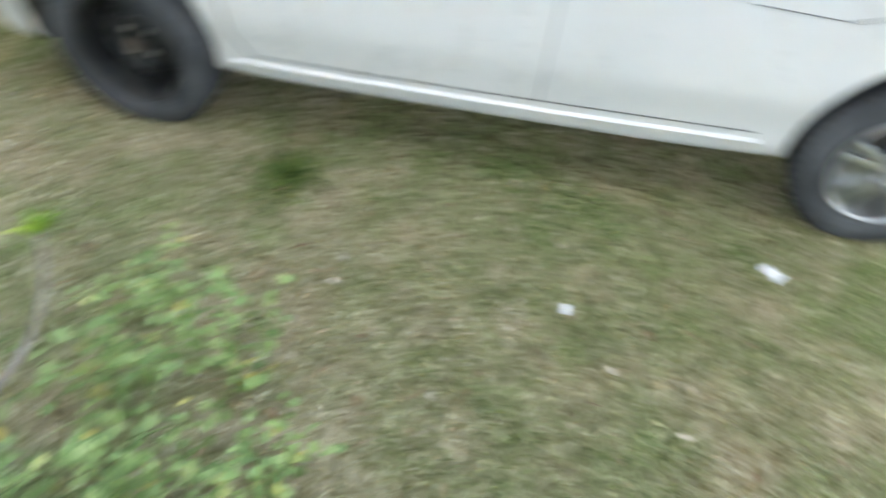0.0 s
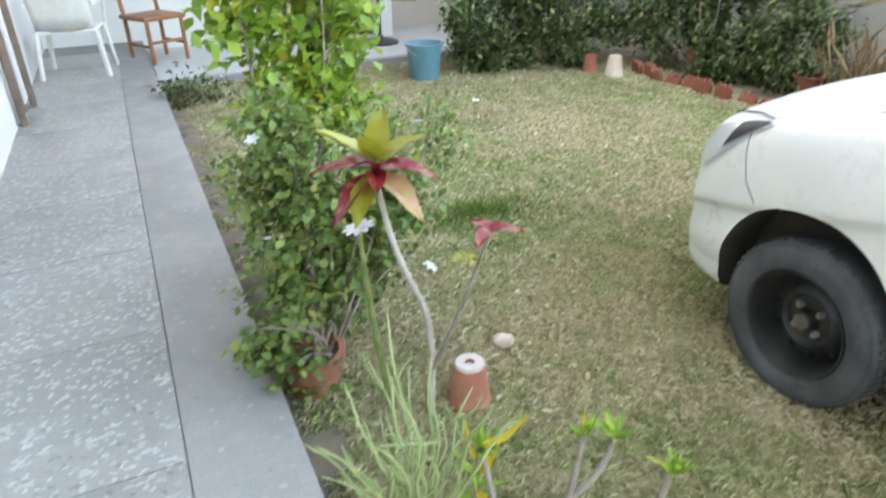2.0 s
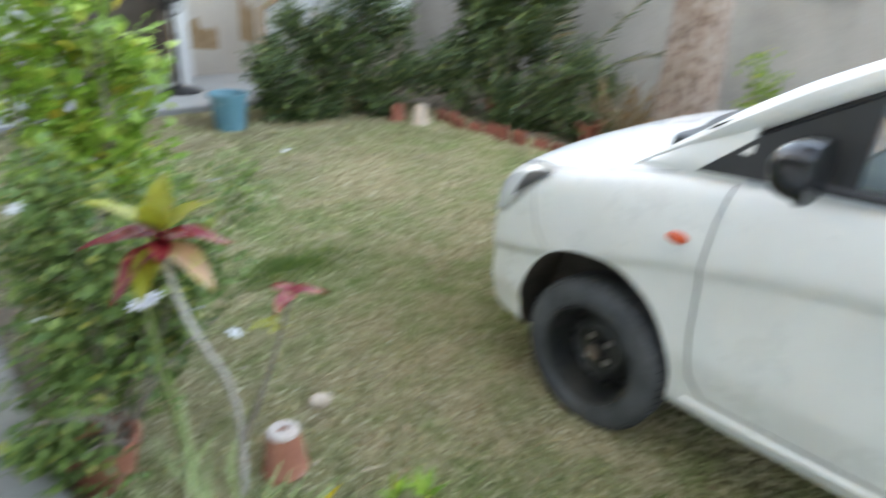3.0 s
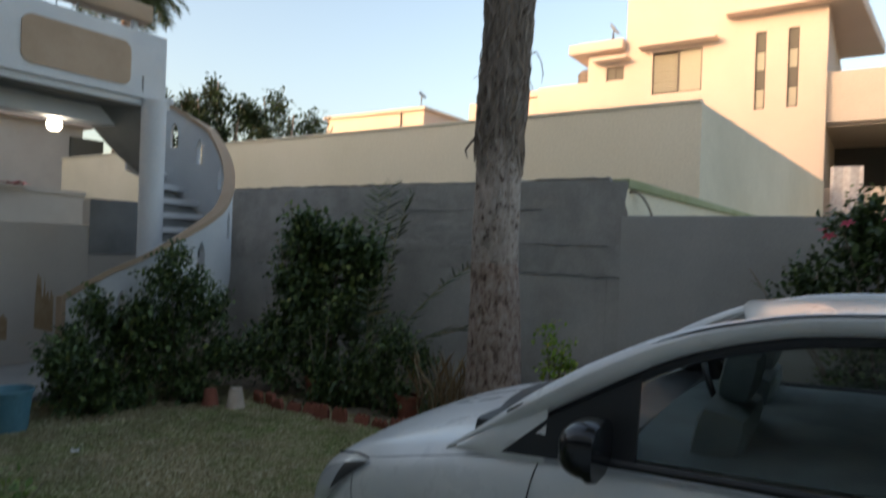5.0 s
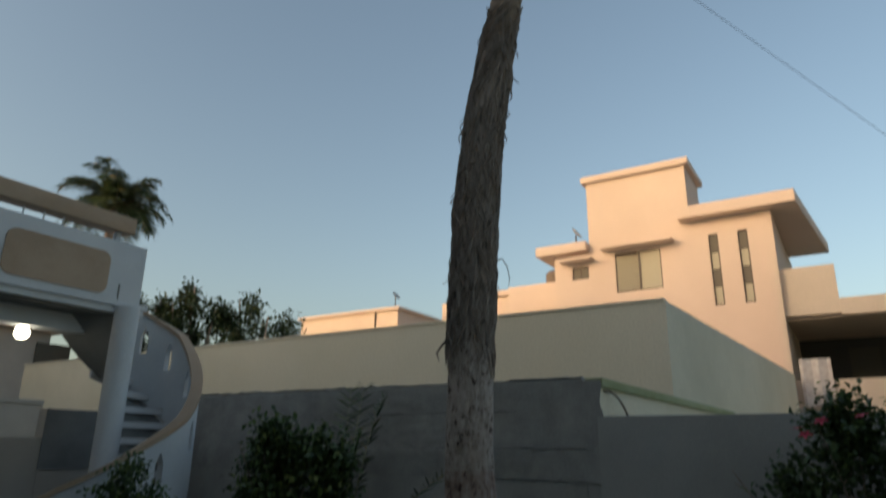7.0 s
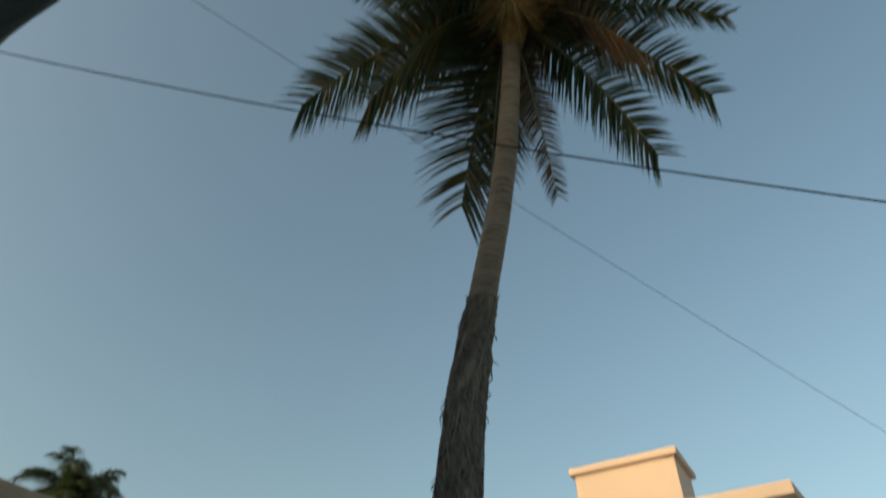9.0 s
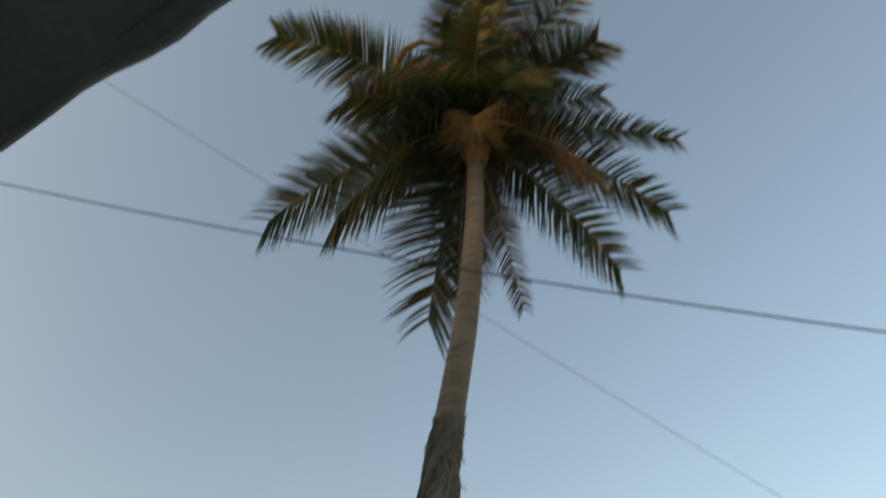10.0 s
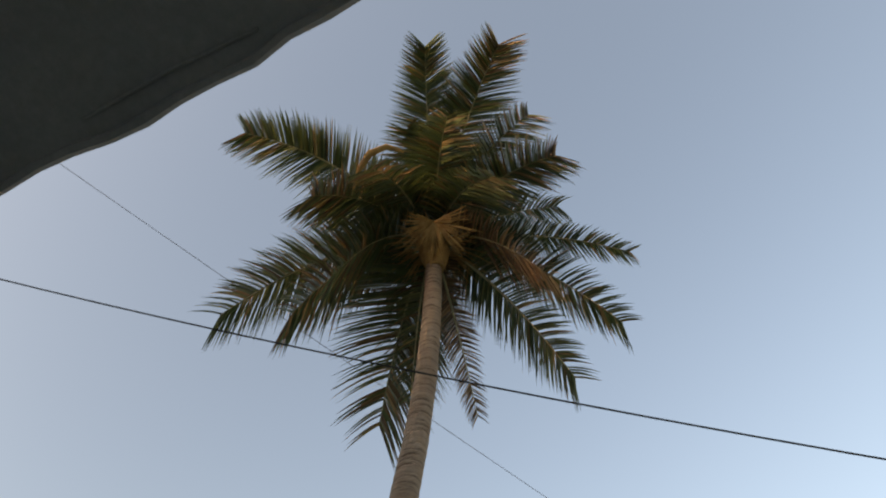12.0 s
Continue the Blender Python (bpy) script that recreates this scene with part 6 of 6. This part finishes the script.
# ---- palms ----
def frond(parent, base, tip, rise, width, n, leaf_m, seed, r0=0.035, droop=0.75, withered=0.0):
    """An arching midrib from base to tip and its two rows of hanging leaflets."""
    rng = random.Random(seed)
    base, tip = Vector(base), Vector(tip)
    span = (tip - base).length
    mid = base.lerp(tip, 0.5) + Vector((0, 0, rise * span))
    P = [p - Vector((0, 0, 0.06 * span * max(0.0, k / 22 - 0.5) ** 2 * 4)) for k, p in enumerate(bez(base, mid, base.lerp(tip, 0.97), 22))]
    bm = bmesh.new()
    tube(bm, P, [r0 * (1 - 0.9 * (k / 22) ** 0.8) for k in range(23)], 6, 0.7)
    rib = part("frond", bm, RACHIS, parent)
    vs, fs, old = [], [], []
    for k in range(n):
        t = 0.14 + 0.86 * (k + rng.random() * 0.5) / n
        i = min(int(t * 22), 21)
        p = P[i].lerp(P[i + 1], t * 22 - i)
        fw = (P[i + 1] - P[i]).normalized()
        sd = fw.cross(Vector((0, 0, 1)))
        sd = sd.normalized() if sd.length > 0.1 else Vector((0, 1, 0))
        up = sd.cross(fw).normalized()
        ln = width * (0.35 + 0.8 * math.sin(math.pi * min(1.0, 0.2 + 0.72 * t)) ** 0.8) * rng.uniform(0.82, 1.1)
        for sg in (-1, 1):
            if rng.random() < 0.06:
                continue
            d = (sd * sg * (1.0 - 0.25 * t * t) + fw * (0.3 + 0.45 * t * t) + up * rng.uniform(-0.05, 0.3)).normalized()
            w = 0.016 * rng.uniform(0.8, 1.25) * (width / 0.75) ** 0.5
            prev = None
            hang = droop * rng.uniform(0.7, 1.3)
            dead = rng.random() < withered * (0.3 + 2.6 * max(0.0, t - 0.55))
            side_v = d.cross(Vector((0, 0, 1)))
            side_v = side_v.normalized() if side_v.length > 0.1 else fw
            tilt = (side_v * 0.75 + Vector((0, 0, 0.66 * rng.choice((-1, 1)))))
            for q in range(5):
                u = q / 4
                c = p + d * (ln * u) - Vector((0, 0, hang * ln * u * u))
                ww = w * (0.6 + 0.4 * math.sin(math.pi * (0.2 + 0.6 * u))) * (1 - u ** 3) + 0.001
                vs += [tuple(c + tilt * ww), tuple(c - tilt * ww)]
                if prev is not None:
                    fs.append((prev, prev + 1, prev + 3, prev + 2))
                    old.append(1 if dead else 0)
                prev = len(vs) - 2
    leaves = part("foliage", (vs, fs), leaf_m, rib)
    if withered:
        leaves.data.materials.append(FROND_DRY)
        leaves.data.polygons.foreach_set("material_index", old)
    return rib


palm = thing("coconut_palm", "tall coconut palm with shaggy lower trunk and dark drooping fronds", "palm tree", (0, 0, 0))
AXIS = [(4.84, 2.615, -0.05), (4.82, 2.655, 1.7), (4.825, 2.646, 2.7), (4.84, 2.6, 3.8), (4.855, 2.5, 4.8), (4.88, 2.38, 5.5), (4.91, 2.24, 6.25), (4.95, 2.07, 7.1), (4.97, 1.9, 8.1), (4.985, 1.78, 9.1), (4.99, 1.68, 10.1), (4.99, 1.6, 11.1)]
RAD = [0.262, 0.205, 0.192, 0.19, 0.178, 0.158, 0.15, 0.146, 0.142, 0.135, 0.13, 0.12]


def along(z):
    for k in range(len(AXIS) - 1):
        a, b = AXIS[k], AXIS[k + 1]
        if z <= b[2] or k == len(AXIS) - 2:
            t = (z - a[2]) / (b[2] - a[2])
            return Vector(a).lerp(Vector(b), t), RAD[k] + (RAD[k + 1] - RAD[k]) * t


def trunk_piece(z0, z1, step, shape):
    vs, fs, seg = [], [], 40
    n = int((z1 - z0) / step)
    for j in range(n + 1):
        z = z0 + (z1 - z0) * j / n
        c, r = along(z)
        for k in range(seg):
            a = 2 * math.pi * k / seg
            rr = r * shape(a, z)
            vs.append((c.x + rr * math.cos(a), c.y + rr * math.sin(a), z))
    for j in range(n):
        for k in range(seg):
            fs.append((j * seg + k, j * seg + (k + 1) % seg, (j + 1) * seg + (k + 1) % seg, (j + 1) * seg + k))
    return vs, fs


def pitted(a, z):
    h = noise.noise((math.cos(a) * 4, math.sin(a) * 4, z * 5.0))
    g = noise.noise((math.cos(a) * 9, math.sin(a) * 9, z * 11.0))
    return 1 + 0.05 * noise.noise((math.cos(a), math.sin(a), z * 1.2)) - (0.09 if h > 0.32 else 0) - (0.05 if g > 0.35 else 0)


def ringed(a, z):
    ph = (z * 7.2 + 0.25 * math.sin(a) + 0.5 * noise.noise((0, 0, z * 2))) % 1.0
    return 1 + 0.05 * ph - (0.05 if ph < 0.14 else 0) + 0.02 * noise.noise((math.cos(a) * 2, math.sin(a) * 2, z * 3))


part("trunk_foot", trunk_piece(-0.05, 1.55, 0.03, pitted), TRUNK_BROWN, palm, "flaking brown trunk foot")
part("trunk_base", trunk_piece(1.55, 2.62, 0.03, pitted), TRUNK_LOW, palm, "pale pitted lower trunk")
part("trunk_middle", trunk_piece(2.6, 5.6, 0.06, lambda a, z: 1 + 0.05 * noise.noise((math.cos(a) * 3, math.sin(a) * 3, z * 2))), TRUNK_FIBRE, palm, "fibrous middle trunk")
part("trunk_top", trunk_piece(5.6, 11.1, 0.02, ringed), TRUNK_TOP, palm, "ringed pale brown upper trunk")
rng = random.Random(77)
fib = bmesh.new()
for k in range(1000):
    z = 2.75 + 3.3 * rng.random() ** 1.15
    a = rng.uniform(0, 2 * math.pi)
    ln, tw = rng.uniform(0.15, 0.6), rng.uniform(-1.5, 1.5)
    P = []
    out = rng.uniform(0.0, 0.02)
    loose = rng.random() < 0.06
    for q in range(6):
        t = q / 5
        zz = max(2.3, z - ln * t)
        c, r = along(zz)
        rr = r * 1.01 + out + 0.012 * math.sin(5 * t + k) + (0.13 * t * t * rng.random() if loose else 0)
        aa = a + tw * t
        P.append((c.x + rr * math.cos(aa), c.y + rr * math.sin(aa), zz))
    w = rng.uniform(0.5, 1.3)
    tube(fib, P, [0.004 * w, 0.008 * w, 0.01 * w, 0.009 * w, 0.007 * w, 0.003], 4, 0.6)
part("bark_fibre", fib, TRUNK_FIBRE, palm, "loose hanging bark fibre")
bm = bmesh.new()
c, r = along(3.35)
e = c + Vector((0.41, -0.91, 0)) * (r * 0.96)
tube(bm, [e, e + Vector((0.03, -0.07, 0.03)), e + Vector((0.05, -0.11, -0.05)), e + Vector((0.055, -0.13, -0.16)), e + Vector((0.05, -0.12, -0.24))], [0.008, 0.008, 0.007, 0.006, 0.003], 6, 0.5)
part("hanging_strip", bm, TRUNK_FIBRE, palm)

CROWN = Vector((4.99, 1.6, 11.1))
HEART = CROWN + Vector((0, 0, 0.45))
RIGHT, UPV, DEEP = Vector((0.416, -0.907, -0.069)), Vector((-0.776, -0.394, 0.493)), Vector((0.474, 0.151, 0.867))


def in_crown(a, b, c):
    return CROWN + RIGHT * a + UPV * b + DEEP * c


# outer fronds: tips as right, up, away from the crown in metres, with rise and leaflet length
OUTER = [(-3.08, 2.06, -0.4, 0.33, 0.76), (-0.16, 3.49, -0.3, 0.12, 0.62), (1.02, 3.43, -0.6, 0.2, 0.72), (1.86, 1.59, -1.0, 0.3, 0.72), (3.14, 0.13, -0.5, 0.16, 0.42), (2.86, -0.93, -1.1, 0.3, 0.66),
         (2.13, -1.76, -1.2, 0.26, 0.7), (0.65, -2.27, -1.5, 0.2, 0.34), (-0.8, -2.42, -1.4, 0.3, 1.05), (-3.26, -0.82, -1.0, 0.28, 0.82), (-2.01, -0.75, -1.7, 0.36, 0.9), (-1.82, 0.94, -1.3, 0.36, 0.8)]
for k, (a, b, c, rise, w) in enumerate(OUTER):
    frond(palm, HEART, in_crown(a, b, c), rise, w, 185, FROND_DRY if k == 7 else FROND, 100 + k, 0.04, 0.34 if k in (9, 10, 11) else 0.28, 0.3 if k in (2, 3, 8, 10, 11) else 0.06)
# shorter fronds bending over the heart, and those standing up behind it
INNER = [(-0.9, 1.3, -1.7, 0.4, 0.7), (0.9, 1.2, -1.6, 0.4, 0.7), (1.7, -0.25, -1.6, 0.4, 0.75), (-1.4, -0.2, -1.7, 0.42, 0.8), (0.2, 2.2, -0.9, 0.3, 0.7), (1.5, 2.3, -0.6, 0.3, 0.7), (-0.5, 2.2, 0.3, 0.2, 0.7),
         (1.2, 1.3, 1.6, 0.05, 0.7), (-1.2, 0.6, 2.0, 0.02, 0.7), (0.3, -0.2, 2.4, 0.0, 0.7), (-0.45, -2.0, -0.6, 0.28, 0.8), (2.2, 0.9, 0.6, 0.12, 0.6), (-0.35, -2.2, -1.2, 0.3, 0.6)]
for k, (a, b, c, rise, w) in enumerate(INNER):
    frond(palm, HEART, in_crown(a, b, c), rise, 0.9 * w, 88, FROND_DRY if k == 2 else FROND, 130 + k, 0.035, 0.55, 0.2)
# a withered bract folded over the fronds
bm = bmesh.new()
tube(bm, [in_crown(-0.45, 1.55, -0.9), in_crown(-0.7, 1.62, -1.0), in_crown(-0.95, 1.5, -1.1), in_crown(-1.1, 1.25, -1.15), in_crown(-1.18, 0.95, -1.2)], [0.02, 0.045, 0.055, 0.045, 0.012], 8, 0.4)
part("bract", bm, HUSK, palm, "withered yellow-brown bract")
# dry sheath and flower stalks under the crown
rng = random.Random(9)
for k in range(6):
    bm = bmesh.new()
    a0 = 1.05 * k + 3.4
    for q in range(20):
        a = a0 + rng.uniform(-0.45, 0.45)
        d = Vector((math.cos(a), math.sin(a), 0))
        st = CROWN + Vector((0, 0, 0.1))
        ln = rng.uniform(0.5, 0.95)
        tube(bm, bez(st, st + d * (0.55 * ln) + Vector((0, 0, 0.22)), st + d * ln + Vector((0, 0, -0.12 - 0.3 * rng.random())), 5), [0.016, 0.015, 0.013, 0.011, 0.009, 0.003], 5)
    part("flower_stalk", bm, HUSK, palm, "yellow-brown dry flower stalks")
bm = bmesh.new()
lathe(bm, [(0.13, -0.5), (0.2, -0.25), (0.26, 0.0), (0.22, 0.3), (0.1, 0.6), (0, 0.65)], 20, CROWN)
part("crown_fibre", bm, HUSK, palm)
bm = bmesh.new()
for k in range(46):
    a = radians(-208 + 236 * (k + rng.random()) / 46)
    ln = rng.uniform(0.4, 0.85) * (1.0 if -170 < math.degrees(a) < -10 else 0.7)
    st, ca, sa = in_crown(0, 0.5, -0.55), math.cos(a), math.sin(a)
    tube(bm, bez(st, in_crown(0.5 * ln * ca, 0.5 + 0.45 * ln * sa, -0.75), in_crown(ln * ca, 0.5 + 0.95 * ln * sa, -0.55 - 0.15 * rng.random()), 6), [0.017, 0.016, 0.015, 0.014, 0.012, 0.009, 0.003], 5, 0.6)
part("flower_stalk", bm, HUSK, palm, "fan of yellow-brown dry flower stalks")

palm2 = thing("coconut_palm", "distant coconut palm rising behind the balcony", "palm tree", (0, 0, 0))
C2 = Vector((12.3, 21.5, 10.0))
bm = bmesh.new()
tube(bm, bez((12.0, 21.6, 0), (12.1, 21.5, 5), C2, 14), [0.2 - 0.005 * k for k in range(15)], 12)
part("trunk", bm, TRUNK_TOP, palm2)
rng = random.Random(19)
for k in range(38):
    a = 2 * math.pi * k / 19 + rng.uniform(-0.2, 0.2)
    el = rng.uniform(-0.65, 1.0)
    ln = rng.uniform(1.6, 2.1)
    frond(palm2, C2, C2 + Vector((math.cos(a) * math.cos(el) * ln, math.sin(a) * math.cos(el) * ln, math.sin(el) * ln - 0.2)), 0.3, 0.5, 70, FROND, 200 + k, 0.03, 0.45)

date = thing("young_date_palm", "young date palm with stiff feathery fronds by the wall", "palm", (5.6, 4.72, 0.0))
for k, (dx, dy, dz) in enumerate(((0.5, 0.3, 2.6), (0.5, 0.08, 2.66), (0.5, -0.22, 2.52), (0.15, -0.15, 2.05), (0.1, -1.6, 1.75), (0.0, -1.8, 1.0), (-0.4, 0.6, 1.5), (-0.6, -0.5, 1.3), (0.1, 0.9, 1.2), (-0.5, 0.1, 1.0))):
    frond(date, (0, 0, 0.2), (dx, dy, dz), 0.12, 0.24, 30, FROND if k % 3 else SHRUB, 300 + k, 0.014, 0.12)
bm = bmesh.new()
lathe(bm, [(0.12, -0.03), (0.13, 0.1), (0.08, 0.3), (0, 0.34)], 14)
part("stump", bm, TRUNK_FIBRE, date)

# ---- lawn blades and litter ----
g = np.random.default_rng(5)


def blades(n, x0, x1, y0, y1, h0, h1, w):
    x, y = g.uniform(x0, x1, n) + g.normal(0, 0.3, n), g.uniform(y0, y1, n) + g.normal(0, 0.3, n)
    x = 0.03 + np.abs(x - 0.03)       # none grow on the terrace
    y = 6.7 - np.abs(6.7 - y)
    a, lean = g.uniform(0, 2 * np.pi, n), g.uniform(0.2, 1.6, n)
    h = g.uniform(h0, h1, n)
    dx, dy = np.cos(a), np.sin(a)
    b0 = np.stack([x - dy * w, y + dx * w, np.zeros(n) - 0.003], 1)
    b1 = np.stack([x + dy * w, y - dx * w, np.zeros(n) - 0.003], 1)
    m = np.stack([x + dx * h * lean * 0.35, y + dy * h * lean * 0.35, h * 0.75], 1)
    t = np.stack([x + dx * h * lean, y + dy * h * lean, h * (1.0 - 0.3 * np.minimum(lean, 1.4))], 1)
    v = np.stack([b0, b1, m, t], 1).reshape(-1, 3)
    i = np.arange(n) * 4
    return v, np.concatenate([np.stack([i, i + 1, i + 2], 1), np.stack([i + 1, i + 3, i + 2], 1)])


V, F, o = [], [], 0
for args in ((115000, 0.04, 2.6, -1.4, 2.6, 0.012, 0.034, 0.0016), (100000, 0.05, 4.6, 2.4, 6.8, 0.015, 0.04, 0.0026), (40000, 2.6, 4.6, -1.5, 2.5, 0.015, 0.035, 0.0026), (75000, 0.04, 5.0, -6.5, -0.9, 0.015, 0.038, 0.003)):
    v, f = blades(*args)
    V.append(v), F.append(f + o)
    o += len(v)
for cx, cy, rx, ry, n in ((1.37, 2.87, 0.45, 0.2, 1500), (1.45, 0.5, 0.18, 0.15, 420)):
    rows, rng = [], random.Random(int(cx * 100))
    for k in range(n):
        a, q = rng.uniform(0, 2 * math.pi), abs(rng.gauss(0, 0.5))
        rows.append((Vector((cx + rx * q * math.cos(a), cy + ry * q * math.sin(a), 0.0)), Vector((rng.gauss(0, 0.6), rng.gauss(0, 0.6), 1)), rnd_dir(rng, 0.5), rng.uniform(0.03, 0.075), 0.008, 0.25))
    tagged(part("grass_patch", leaf_mesh(rows), JASMINE), "patch of denser green grass in the lawn", "grass", kind="stuff")
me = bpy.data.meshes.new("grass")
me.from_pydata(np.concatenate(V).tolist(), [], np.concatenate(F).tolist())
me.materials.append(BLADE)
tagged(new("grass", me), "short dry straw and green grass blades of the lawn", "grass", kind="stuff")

rng = random.Random(66)
rows = []
for k in range(1700):
    x, y = (rng.uniform(0.02, 3.0), rng.uniform(-1.2, 3.0)) if k < 1300 else (rng.uniform(0.1, 4.5), rng.uniform(3.0, 6.6))
    a = rng.uniform(0, 2 * math.pi)
    straw = k % 3 == 0
    s = rng.uniform(0.05, 0.12) if straw else rng.uniform(0.015, 0.05)
    rows.append((Vector((x, y, rng.uniform(0.012, 0.03))), Vector((math.cos(a), math.sin(a), rng.uniform(-0.1, 0.2))), (Vector((0, 0, 1)) + rnd_dir(rng) * 0.4).normalized(), s, 0.0045 if straw else s * rng.uniform(0.12, 0.5), rng.uniform(-0.2, 0.2)))
tagged(part("leaf_litter", leaf_mesh(rows), LITTER), "dry straw bits and fallen leaves strewn on the lawn", "litter", kind="stuff")
for k, (x, y, s) in enumerate(((1.1, -0.46, 0.016), (1.41, -1.07, 0.032), (2.45, 4.92, 0.035))):
    sc = thing("paper_scrap", "small crumpled white paper scrap on the grass", "litter", (x, y, 0.015), 40 * k, group="scraps on the lawn")
    vs, fs = grid_sheet(-s, -s * 0.7, s, s * 0.7, 5, 4, lambda a, b: 0.012 + 0.5 * s * noise.noise((a * 30, b * 30, k)))
    part("sheet", (vs, fs), STRAW, sc)
